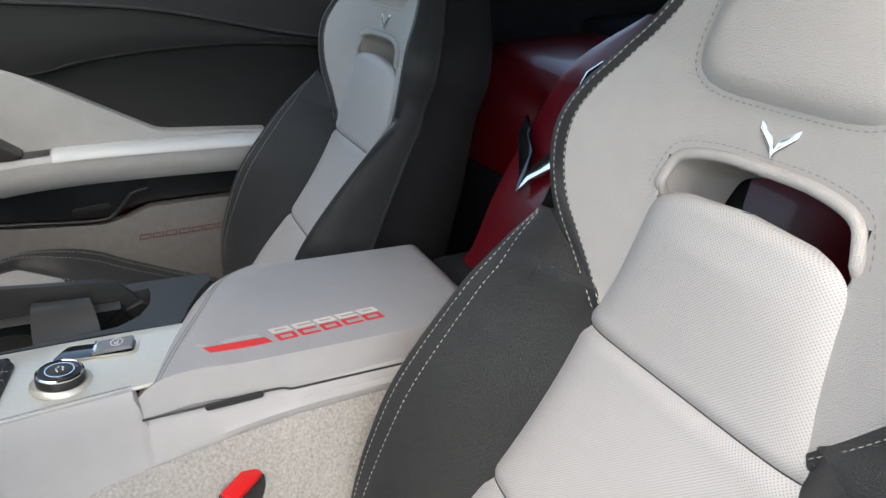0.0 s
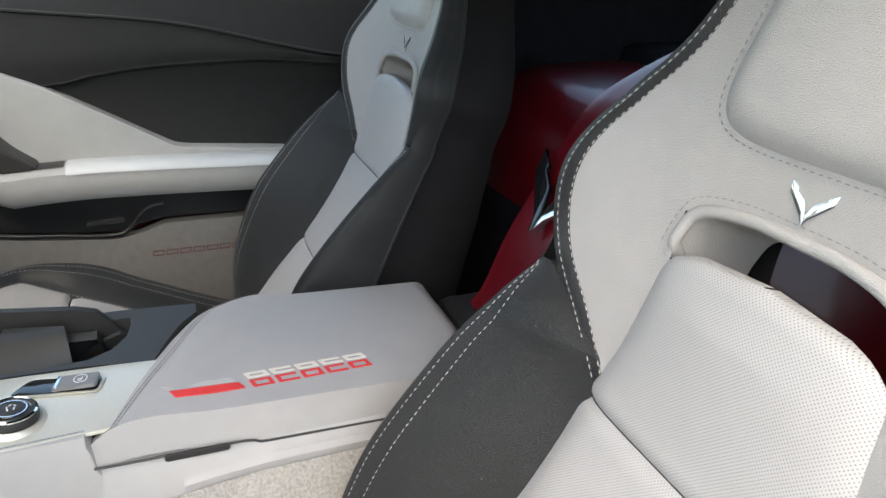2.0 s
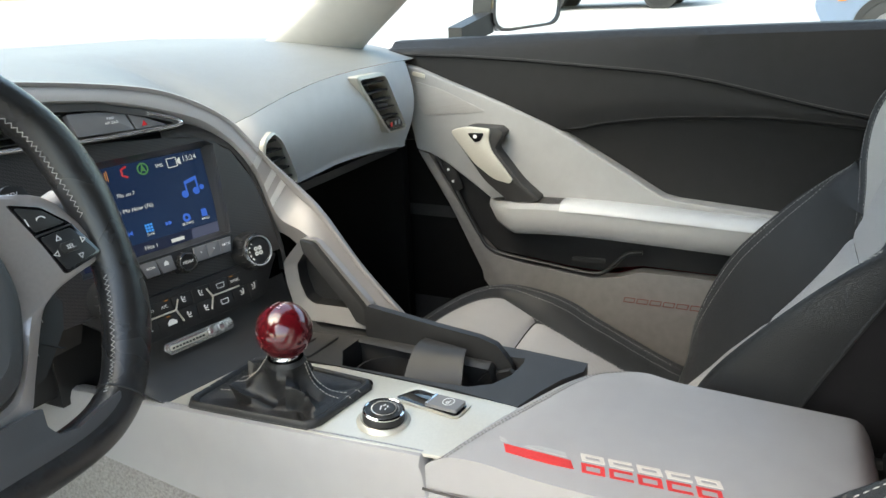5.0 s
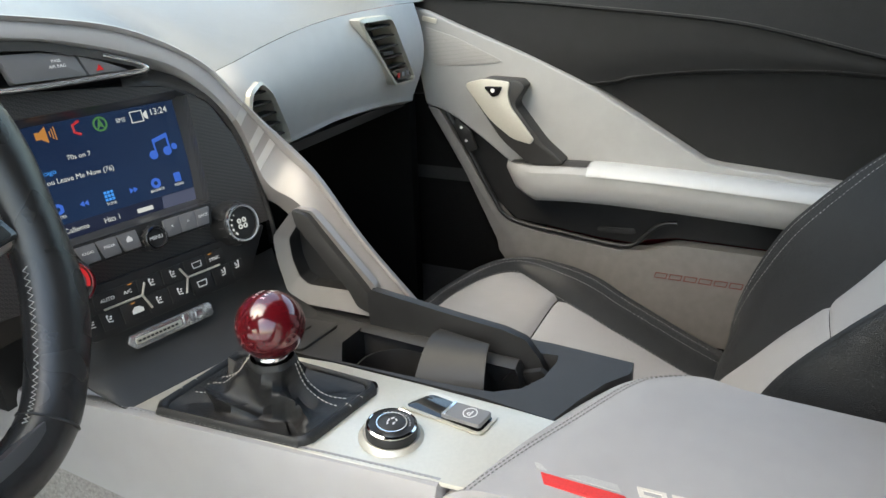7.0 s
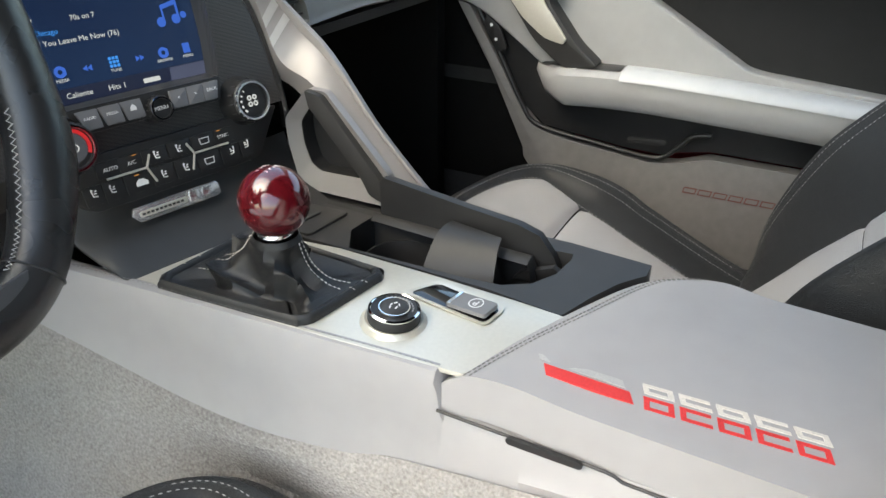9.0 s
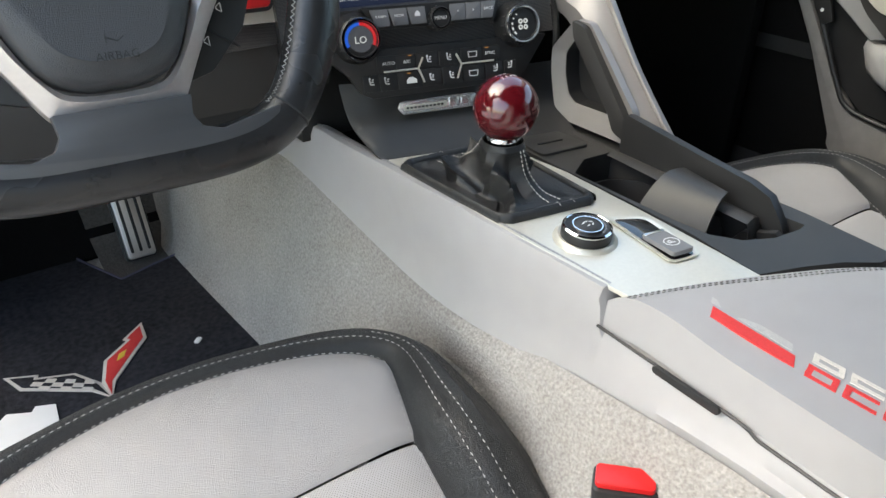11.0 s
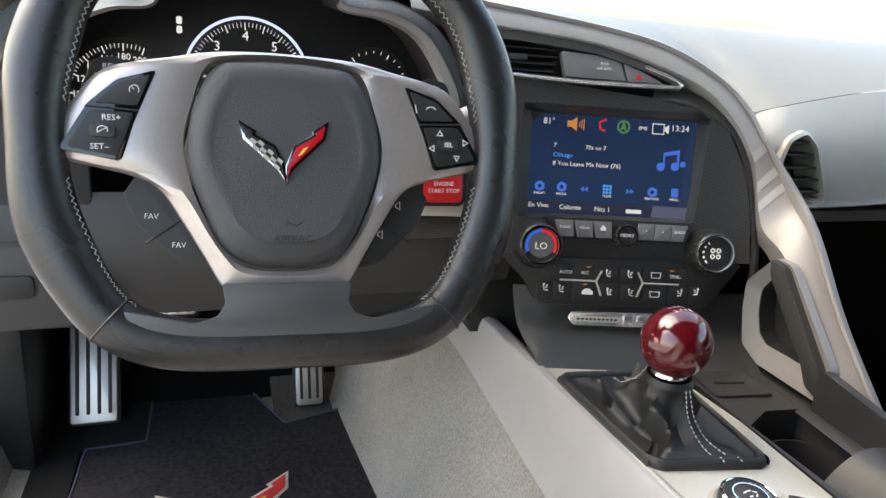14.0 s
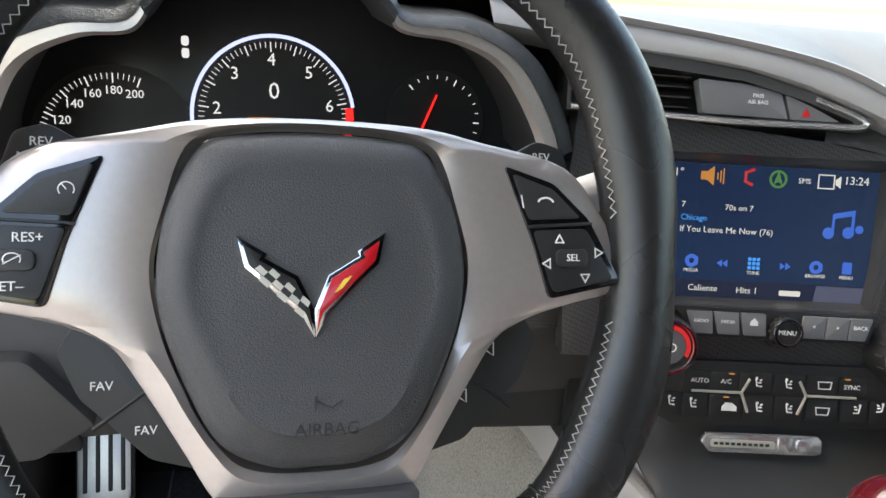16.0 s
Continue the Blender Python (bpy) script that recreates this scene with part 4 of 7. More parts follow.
part("lid_gap", tube([(LX0 - 0.0035, y, skirt_z(y) - 0.0010) for y in np.linspace(0.02, -0.38, 60)], 0.0013, 6), BLACK, lid)


def on_lid(poly, h=0.0006):
    """An embroidered patch that follows the lid: poly (along, across) with along to the rear."""
    bm = bmesh.new()
    p = [(0.700 + b + 0.062 * a, -0.056 - a) for a, b in poly]
    lo = [bm.verts.new((x, y, lid_z(x, y) - 0.001)) for x, y in p]
    hi = [bm.verts.new((x, y, lid_z(x, y) + h)) for x, y in p]
    bm.faces.new(hi)
    for i in range(len(p)):
        bm.faces.new((lo[i], lo[(i + 1) % len(p)], hi[(i + 1) % len(p)], hi[i]))
    bmesh.ops.recalc_face_normals(bm, faces=bm.faces)
    return bm


part("stripe", on_lid([(0.0, -0.003), (0.066, -0.003), (0.060, 0.0085), (-0.006, 0.0085)]), RED, lid, "red embroidered stripe")
part("stripe", on_lid([(-0.010, 0.0115), (0.056, 0.0115), (0.052, 0.0185), (-0.014, 0.0185)]), SILVERTHREAD, lid, "pale embroidered stripe")


def blocks(start, pitch, count, b0, b1, material, lab):
    """Plain hollow shapes in place of an embroidered product name."""
    for i in range(count):
        a, w, sl, t = start + pitch * i, pitch * 0.84, 0.004, 0.0030
        bars = (((a + sl, b0), (a + w + sl, b0), (a + w + sl * 0.75, b0 + t), (a + sl * 0.75, b0 + t)), ((a + sl * 0.25, b1 - t), (a + w + sl * 0.25, b1 - t), (a + w, b1), (a, b1)), ((a + sl * 0.72, b0 + t), (a + 0.0042 + sl * 0.72, b0 + t), (a + 0.0042 + sl * 0.28, b1 - t), (a + sl * 0.28, b1 - t)), ((a + w - 0.0042 + sl * 0.72, b0 + t), (a + w + sl * 0.72, b0 + t), (a + w + sl * 0.28, b1 - t), (a + w - 0.0042 + sl * 0.28, b1 - t)))
        part("embroidered_block", join(*[on_lid(q) for q in (bars if i % 2 == 0 else bars[:3])]), material, lid, lab)


blocks(0.070, 0.0258, 5, -0.0045, 0.0085, RED, "red embroidered block")
blocks(0.066, 0.0262, 5, 0.0118, 0.0222, PALE, "pale embroidered block")

# gear lever
lever = thing("gear_lever", (0.722, 0.222, 0.542), "gear lever with a dark red ball knob and black leather boot", "gear lever")
CX, CY = 0.7225, 0.225
corners = [(0.6575, 0.313), (0.668, 0.147), (0.775, 0.129), (0.784, 0.300)]
base = soften(corners, 0.16, 6)
dense = spline(base, 120, closed=True)


def shrunk(f, z):
    return [((x - CX) * f + CX, (y - CY) * f + CY, z) for x, y in dense]


part("boot_frame", sheet([shrunk(f, z) for f, z in ((1.0, 0.5415), (1.0, 0.5465), (0.985, 0.5492), (0.955, 0.5506), (0.925, 0.5498), (0.90, 0.547), (0.89, 0.543))], around=True), BOOTLEATHER, lever, "padded leather border of the boot")
rows = []
for t in np.linspace(0, 1, 56):
    row = []
    for x, y, z in shrunk(0.895, 0.0):
        ang = math.atan2(y - CY, x - CX)
        ca, sa = math.cos(ang), math.sin(ang)
        nx, ny = 0.7165 + 0.0200 * ca, 0.209 + 0.0200 * sa
        k = t ** 0.66
        px_, py_ = x + (nx - x) * k, y + (ny - y) * k
        env = math.sin(math.pi * min(1.0, t * 1.08)) ** 0.7 if t < 0.925 else 0.0
        n1 = noise.noise(Vector((px_ * 26, py_ * 26, 1.7 + t)))
        n2 = noise.noise(Vector((px_ * 60, py_ * 60, 7 + 1.5 * t)))
        fold = 1 - 2.2 * abs(math.sin(2.0 * ang + 3.4 * t + 2.6 * n1 + 0.4))
        dg = math.degrees(ang)
        keep = 1 - 0.75 * max(math.exp(-((dg + 81) / 16) ** 4), math.exp(-((dg - 101) / 16) ** 4))
        push = (0.0110 * fold + 0.0200 * n1 + 0.0080 * n2) * env * keep
        z = 0.5462 + 0.049 * t ** 2.1 + 0.006 * math.sin(math.pi * t) + push * (1.0 - 0.5 * t)
        row.append((px_ + push * 0.6 * ca, py_ + push * 0.6 * sa, max(0.5435, z)))
    rows.append(row)
part("boot", sheet(rows, around=True), BOOTLEATHER, lever, "creased black leather boot")
ang_of = [math.degrees(math.atan2(y - CY, x - CX)) for x, y in dense]
for deg in (-86, -76, 96, 106):
    j0 = min(range(120), key=lambda j: abs(ang_of[j] - deg))
    part("stitching", stitches([Vector(r[j0]) + Vector((math.cos(radians(deg)) * 0.0012, math.sin(radians(deg)) * 0.0012, 0.0010)) for r in rows[3:-2]], 0.0030, 0.0014, 0.00055), PALE, lever)
    x, y = dense[j0]
    part("stitching", stitches([((x - CX) * f + CX, (y - CY) * f + CY, z) for f, z in ((0.992, 0.5494), (0.955, 0.5514), (0.925, 0.5506), (0.90, 0.5485))], 0.0026, 0.0014, 0.00045), PALE, lever)
nm = Matrix.Translation((0.7165, 0.209, 0.0065))
part("neck_ring", lathe([(0.0, 0.584), (0.0150, 0.584), (0.0165, 0.588), (0.0165, 0.592), (0.0150, 0.594), (0.0155, 0.598), (0.012, 0.603), (0.0, 0.603)], nm, 36), CHROME, lever, "chrome ring below the knob")
ball = bmesh.new()
bmesh.ops.create_uvsphere(ball, u_segments=48, v_segments=32, radius=0.0312)
ball.transform(Matrix.Translation((0.7145, 0.205, 0.6285)))
part("knob", ball, BALLRED, lever, "glossy dark red ball knob")
# shift pattern on the crown
for i in range(4):
    for j in (0, 1):
        m = Matrix.Translation((0.7145, 0.205, 0.6285)) @ pose(0, 0, 0, -6 + 9 * (j * 2 - 1), (i - 1.5) * 9, 0) @ Matrix.Translation((0, 0, 0.0312))
        part("gear_numeral", letters("13572468"[i + 4 * j] if i + 4 * j < 7 else "R", 0.0052, m, 0.0001), PRINT, lever)

# drive mode dial and parking-brake switch on the plate
dial = thing("mode_dial", (0.7125, 0.0865, 0.5425), "black ribbed drive-mode dial with a chrome ring", "dial")
dm = Matrix.Translation((0.7125, 0.0865, 0.5425)) @ pose(0, 0, 0, 4, 0, 0)
part("collar", lathe([(0.0, 0.0), (0.0290, 0.0), (0.0285, 0.002), (0.0250, 0.005), (0.0235, 0.004), (0.0, 0.003)], dm, 48), SILVER, dial)
part("knob", lathe([(0.0225, 0.002), (0.0228, 0.010), (0.0215, 0.0135), (0.0195, 0.0145), (0.0175, 0.0135), (0.0, 0.0135)], dm, 48), BLACK, dial)
part("chrome_ring", lathe([(0.0218, 0.0125), (0.0222, 0.0140), (0.0205, 0.0152), (0.0198, 0.0146)], dm, 48), CHROME, dial)
part("cap", lathe([(0.0, 0.0165), (0.0105, 0.0165), (0.0122, 0.0155), (0.0125, 0.0135)], dm, 40), SATIN, dial)
part("cap_ring", lathe([(0.0126, 0.0140), (0.0126, 0.0158), (0.0136, 0.0158), (0.0138, 0.0140)], dm, 40), CHROME, dial)
part("symbol", join(*[prism(rrect(0.0035, 0.0012, 0.0005), 0.0003, dm @ pose(dx, dy, 0.0166, 0, 0, rz), 0) for dx, dy, rz in ((-0.004, 0.002, 20), (0.0, 0.003, 0), (0.004, 0.001, -30), (-0.002, -0.003, 0), (0.003, -0.003, 40))]), PRINT, dial)
part("lettering", join(*[prism(rrect(0.0022, 0.0014, 0.0004), 0.0003, dm @ pose(0.0160 * math.cos(a), 0.0160 * math.sin(a), 0.0143, 0, 0, math.degrees(a) + 90), 0) for a in np.linspace(-1.3, 0.9, 11)]), DIMPRINT, dial)

pm = basis((0.7635, 0.0545, 0.5425), (-0.16, -1, 0), (1, -0.16, 0)) @ Matrix.Diagonal((1.12, 1.35, 1, 1))
switch = thing("parking_brake_switch", (0.7655, 0.0505, 0.5425), "black parking-brake switch with a chrome edge in its recess", "switch")
part("recess", prism(soften([(-0.037, -0.009), (0.036, -0.009), (0.036, 0.010), (-0.026, 0.012)], 0.25), 0.0012, pm, 0.0004), GLASSY, switch)
part("surround", ring(soften([(-0.041, -0.012), (0.039, -0.012), (0.039, 0.013), (-0.028, 0.015)], 0.25), soften([(-0.037, -0.009), (0.036, -0.009), (0.036, 0.010), (-0.026, 0.012)], 0.25), 0.001, pm @ Matrix.Translation((0, 0, 0.0018)), -0.0008), SILVER, switch)
part("paddle", prism(soften([(-0.002, -0.008), (0.035, -0.008), (0.035, 0.009), (0.002, 0.009)], 0.15), 0.004, pm @ pose(0, 0, 0.0012, 0, -4, 0), 0.001), BUTTONGREY, switch)
part("chrome_edge", prism(rrect(0.003, 0.016, 0.001), 0.0052, pm @ Matrix.Translation((0.001, 0.0005, 0.001)), 0.0006), CHROME, switch)
part("symbol", join(letters("P", 0.008, pm @ pose(0.020, 0.001, 0.0072, 0, -4, 180)), ring([(0.020 + 0.0058 * math.cos(a), 0.001 + 0.0058 * math.sin(a)) for a in np.linspace(0, 6.1, 20)], [(0.020 + 0.005 * math.cos(a), 0.001 + 0.005 * math.sin(a)) for a in np.linspace(0, 6.1, 20)], 0.0002, pm @ Matrix.Translation((0, 0, 0.0073)))), PRINT, switch)


# ---- passenger's door ----
door = thing("door_right", (1.56, 0.0, 0.2), "closed passenger's door in dark leather with light grey trim", "car door")
DM = Matrix(((0, 0, -1, 1.56), (1, 0, 0, 0), (0, 1, 0, 0), (0, 0, 0, 1)))  # (along y, up z, inwards)


def door_at(y, z, inn):
    return (1.56 - inn, y, z)


# upper dark skin: rolls over the sill and swells between the two stitched lines
sill = graph((-0.7, 0.905), (-0.476, 0.902), (0.0, 0.892), (0.477, 0.876), (0.6, 0.872))
up_line = graph((-0.7, 0.70), (-0.42, 0.745), (-0.32, 0.764), (-0.115, 0.810), (0.1, 0.831), (0.3, 0.845), (0.6, 0.855))
low_line = graph((-0.7, 0.70), (-0.32, 0.735), (-0.20, 0.738), (-0.07, 0.733), (0.05, 0.718), (0.13, 0.703), (0.6, 0.66))
rows = []
for y in np.linspace(-0.70, 0.50, 60):
    a, b, c = sill(y), up_line(y), low_line(y)
    prof = [(a - 0.004, -0.075), (a + 0.002, -0.04), (a, -0.012), (a - 0.012, 0.004), ((a + b) / 2, 0.012), (b + 0.006, 0.020), (b, 0.0215), (b - 0.003, 0.017), ((b + c) / 2 + 0.004, 0.022), (c + 0.004, 0.020), (c, 0.017), (c - 0.004, 0.006), (c - 0.03, -0.002), (0.62, -0.006), (0.54, 0.004), (0.50, 0.012)]
    rows.append([door_at(y, z, i) for z, i in prof])
part("upper_skin", sheet(rows), DOORDARK, door, "dark leather upper door skin")
part("stitching", stitches([door_at(y, up_line(y) + 0.004, 0.0222) for y in np.linspace(-0.69, 0.46, 90)], 0.003, 0.0018, 0.0004), GREYTHREAD, door)
part("stitching", stitches([door_at(y, low_line(y) + 0.0045, 0.0208) for y in np.linspace(-0.69, 0.13, 70)], 0.003, 0.0018, 0.0003), GREYTHREAD, door)
# grey wing trim
wing = [(0.468, 0.835), (0.452, 0.74), (0.436, 0.655), (0.405, 0.648), (0.368, 0.63), (0.31, 0.59), (0.262, 0.555), (0.10, 0.556), (-0.12, 0.560), (-0.30, 0.548), (-0.30, 0.566), (-0.11, 0.581), (-0.085, 0.586), (0.02, 0.647), (0.127, 0.708), (0.25, 0.760), (0.36, 0.800), (0.43, 0.827)]
part("wing_trim", prism(soften(wing, 0.2, 3), 0.034, DM, 0.006, seg=3), DOORGREY, door, "grey leather wing-shaped trim")
grille = [(0.435, 0.800), (0.425, 0.745), (0.41, 0.728), (0.30, 0.737), (0.278, 0.742), (0.37, 0.782)]
GRILLE = dotted(mat("speaker_grille", (0.34, 0.33, 0.32), 0.55), 0.0024, radians(90), (0.20, 0.195, 0.19))
part("speaker_grille", prism(soften(grille, 0.2, 4), 0.0018, DM @ Matrix.Translation((0, 0, 0.034)), 0.0008), GRILLE, door, "finely perforated grey speaker grille")
part("maker_plate", prism(rrect(0.030, 0.009, 0.003), 0.002, DM @ pose(0.423, 0.812, 0.0345, 0, 0, 12), 0.0008), SILVER, door, "small silver plate")
# pull handle
part("handle_body", prism(soften([(0.236, 0.714), (0.225, 0.704), (0.245, 0.672), (0.190, 0.605), (0.146, 0.570), (0.212, 0.562), (0.268, 0.605), (0.338, 0.700), (0.30, 0.716)], 0.25, 4), 0.040, DM @ Matrix.Translation((0, 0, 0.03)), 0.004), SATIN, door, "dark pull handle")
part("handle_face", prism(soften([(0.341, 0.706), (0.300, 0.716), (0.252, 0.712), (0.256, 0.690), (0.250, 0.668), (0.206, 0.612), (0.212, 0.603), (0.246, 0.610), (0.290, 0.642)], 0.3, 4), 0.006, DM @ Matrix.Translation((0, 0, 0.068)), 0.002), SILVER, door, "satin silver face of the handle")
part("release_button", prism(soften([(0.302, 0.703), (0.264, 0.704), (0.272, 0.688), (0.284, 0.684)], 0.3, 4), 0.003, DM @ Matrix.Translation((0, 0, 0.0735)), 0.001), GLASSY, door, "black release button")
part("symbol", lathe([(0.0, 0.0), (0.004, 0.0), (0.004, 0.0006), (0.0, 0.0006)], DM @ Matrix.Translation((0.283, 0.6965, 0.0766)), 16), PRINT, door)


# armrest
def arm(y0, y1, inner, zt, name, m, lab, up=0.0):
    rows = []
    for y in np.linspace(y0, y1, 36):
        f = min(1, max(0.0, (0.272 - y)) / 0.07)
        f = f ** 0.5
        w = inner * (0.25 + 0.75 * f)
        z = zt(y) + up
        low = z - 0.018 - 0.045 * f
        rows.append([door_at(y, q, i) for q, i in ((z + 0.004, 0.0), (z + 0.004, 0.03), (z + 0.004, w * 0.6), (z + 0.002, w * 0.88), (z - 0.006, w), (z - 0.020 * f - 0.004, w + 0.002), (low + 0.012, w - 0.002), (low + 0.002, w - 0.012), (low, w * 0.5), (low, 0.0))])
    return part(name, sheet(rows), m, door, lab)


ARM_Z = graph((-0.7, 0.535), (-0.30, 0.555), (0.0, 0.566), (0.12, 0.566), (0.20, 0.561), (0.30, 0.552))
# pale cool colour paints the sky's highlight on the armrest's top
SKYLITARM = mat("skylit_armrest_leather", (0.43, 0.44, 0.445), 0.45, bump=0.15, bump_scale=1100, kind="grain", vary=0.04)
arm(-0.55, 0.270, 0.088, ARM_Z, "armrest", DOORGREY, "grey leather armrest")
rows = [[door_at(y, ARM_Z(y) + z, i) for z, i in ((0.004, 0.03), (0.0062, 0.035), (0.0066, 0.06), (0.0045, 0.079), (-0.005, 0.0895), (-0.008, 0.0905))] for y in np.linspace(-0.55, 0.105, 26)]
part("armrest_top", sheet(rows), SKYLITARM, door, "leather top of the armrest, paler for the sky's light on it")
rows = [[door_at(y, ARM_Z(y) + z, i) for z, i in ((0.004, 0.03), (0.0055, 0.035), (0.0058, 0.055), (0.0040, 0.072 * min(1, ((0.268 - y) / 0.09)) ** 0.4 + 0.002))] for y in np.linspace(0.108, 0.255, 12)]
part("switch_panel", sheet(rows), SATIN, door, "dark panel at the armrest's front")
part("stitching", stitches([door_at(y, ARM_Z(y) - 0.010, 0.0915) for y in np.linspace(-0.5, 0.10, 40)], 0.004, 0.002, 0.0004), GREYTHREAD, door)
# dark recess with pocket under the armrest
recess = [(0.43, 0.650), (0.395, 0.640), (0.30, 0.47), (0.255, 0.435), (0.10, 0.418), (0.03, 0.415), (0.0, 0.425), (-0.05, 0.435), (-0.50, 0.430), (-0.50, 0.52), (0.26, 0.56), (0.35, 0.62), (0.40, 0.647)]
part("recess", prism(recess, 0.012, DM, 0.002), BLACK, door, "black recess under the armrest")
pocket = spline([(0.392, 0.640), (0.345, 0.562), (0.300, 0.482), (0.262, 0.440), (0.15, 0.424), (0.05, 0.414), (0.018, 0.424), (-0.018, 0.462), (-0.05, 0.470)], 40)
part("map_pocket", tube([door_at(y, z, 0.030) for y, z in pocket], 0.0045, 10), BLACK, door, "dark rim of the map pocket")
part("pocket_pull", prism(rrect(0.07, 0.012, 0.005), 0.003, DM @ pose(0.06, 0.436, 0.013, 0, 0, -4), 0.001), SATIN, door)
# lower light panel
lower = [(0.435, 0.652), (0.410, 0.646), (0.345, 0.545), (0.300, 0.470), (0.262, 0.432), (0.20, 0.420), (0.05, 0.404), (0.0, 0.410), (-0.05, 0.428), (-0.55, 0.425), (-0.55, 0.235), (0.16, 0.235), (0.275, 0.355), (0.288, 0.372), (0.290, 0.39), (0.36, 0.53)]
part("lower_panel", prism(soften(lower, 0.12, 3), 0.030, DM, 0.005), LOWGREY, door, "satin grey lower door panel")
solo("footwell_side", box(1.553, 1.575, 0.20, 1.1, 0.2, 0.68, 0.004), DEEP_FOOTSHADE, "side of the passenger's footwell, blackened for shade", kind="structure")
# plain outlined shapes in place of the raised name on the panel
WORDRED = mat("brick_red_outline", (0.16, 0.045, 0.036), 0.5)
for i in range(8):
    y = -0.018 - 0.026 * i
    o = [(y - 0.002, 0.371), (y - 0.024, 0.371), (y - 0.0215, 0.360), (y + 0.0005, 0.360)]
    q = [(y - 0.0034, 0.3695), (y - 0.0222, 0.3695), (y - 0.0201, 0.3615), (y - 0.0013, 0.3615)]
    part("name_block", ring(o, q, 0.001, DM @ Matrix.Translation((0, 0, 0.0315)), 0.0), WORDRED, door)
# window switch
part("lock_switch", prism(soften([(0.372, 0.632), (0.345, 0.612), (0.330, 0.575), (0.345, 0.567), (0.366, 0.590), (0.378, 0.618)], 0.25), 0.006, DM @ Matrix.Translation((0, 0, 0.030)), 0.0015), BLACK, door, "black lock switch")
for y, z in ((0.362, 0.615), (0.352, 0.590)):
    part("switch_mark", lathe([(0.0, 0.0), (0.003, 0.0), (0.003, 0.0005), (0.0, 0.0005)], DM @ Matrix.Translation((y, z, 0.0365)), 12), PRINT, door)
part("grab_dimple", prism(soften([(-0.315, 0.800), (-0.345, 0.83), (-0.395, 0.825), (-0.375, 0.795)], 0.25), 0.003, DM @ Matrix.Translation((0, 0, 0.008)), 0.002), SATIN, door)
bm = sheet([[door_at(y, 0.88, -0.05), door_at(y * 0.9, 1.17, -0.0 + 0.16)] for y in np.linspace(-0.6, 0.62, 4)])
pane = solo("window_2", bm, GLASS, "clear passenger's side window", kind="structure")
pane.visible_shadow = False

# door mirror outside
mirror = thing("door_mirror", (1.78, 0.33, 0.87), "dark red door mirror with a black-rimmed glass", "mirror")
mm = basis((1.84, 0.29, 0.957), (0.86, -0.51, 0), (0, 0, 1))
shape = soften([(-0.10, -0.07), (0.095, -0.06), (0.10, 0.05), (0.06, 0.075), (-0.09, 0.07)], 0.3, 5)
part("housing", prism([(x * 1.08, y * 1.1) for x, y in shape], -0.07, mm, 0), BLACK, mirror)
part("rim", ring([(x * 1.08, y * 1.1) for x, y in shape], shape, 0.01, mm @ Matrix.Translation((0, 0, 0.006))), GLASSY, mirror)
part("glass", prism(shape, 0.003, mm, 0), CHROME, mirror, "mirror glass")
part("foot", prism([(-0.10, -0.075), (-0.19, -0.10), (-0.19, -0.06), (-0.10, -0.03)], -0.05, mm, 0), BLACK, mirror)


# ---- dashboard ----
dash = thing("dashboard", (0.785, 0.75, 0.6), "grey leather dashboard with a carbon-cloth centre stack", "dashboard")
SO = Vector((0.752, 0.385, 0.67))
SX, SY = Vector((0.97, -0.242, 0.0)), Vector((0.059, 0.235, 0.97))
SM = basis(SO, SX, SY)
# one dash leather in two tones: brightened here for light the roof keeps off
FASCIA = mat("brightened_fascia_leather", (0.51, 0.51, 0.495), 0.45, bump=0.2, bump_scale=900, kind="grain", vary=0.04)
# and dimmed here against the strong light through the windscreen
DASHTOP = mat("dimmed_dash_leather", (0.20, 0.207, 0.203), 0.5, bump=0.25, bump_scale=900, kind="grain", vary=0.04)


def stack(u, v, w=0.0):
    return SM @ Vector((u, v, w))


# arch that runs over the stack and down to the console as a strut
ARCH_OUT = [Vector(p) for p in spline([(0.10, 0.50, 0.905), (0.30, 0.50, 0.925), (0.50, 0.495, 0.916), (0.61, 0.481, 0.904), (0.746, 0.442, 0.885), (0.82, 0.418, 0.866), (0.884, 0.392, 0.826), (0.915, 0.368, 0.778), (0.937, 0.330, 0.730), (0.935, 0.288, 0.694), (0.931, 0.228, 0.622), (0.926, 0.150, 0.548)], 80)]
ARCH_IN = [Vector(p) for p in spline([(0.10, 0.47, 0.885), (0.30, 0.47, 0.90), (0.50, 0.475, 0.893), (0.61, 0.466, 0.880), (0.722, 0.437, 0.869), (0.804, 0.410, 0.846), (0.856, 0.389, 0.818), (0.895, 0.366, 0.762), (0.904, 0.345, 0.690), (0.902, 0.300, 0.668), (0.898, 0.240, 0.615), (0.894, 0.175, 0.548)], 80)]
rows = []
for i, (a, b) in enumerate(zip(ARCH_OUT, ARCH_IN)):
    n = Vector((-0.35, -0.85, 0.35)).lerp(Vector((-0.75, -0.45, 0.45)), min(1, max(0, (i - 36) / 30)))
    n.normalize()
    t = 0.018
    d = Vector((0.012, 0.03, -0.012))
    rows.append([b + d, b - n * 0.003, b + (a - b) * 0.05 + n * 0.001, b + (a - b) * 0.25 + n * 0.003, b + (a - b) * 0.5 + n * 0.0035, b + (a - b) * 0.7 + n * 0.003, b + (a - b) * 0.76 + n * 0.002, b + (a - b) * 0.80 + n * 0.006, b + (a - b) * 0.88 + n * 0.0085, b + (a - b) * 0.96 + n * 0.006, a, a + d * 0.6, a + d * 1.5])
part("arch", sheet(rows[16:51]), GREY, dash, "grey leather arch over the centre stack")
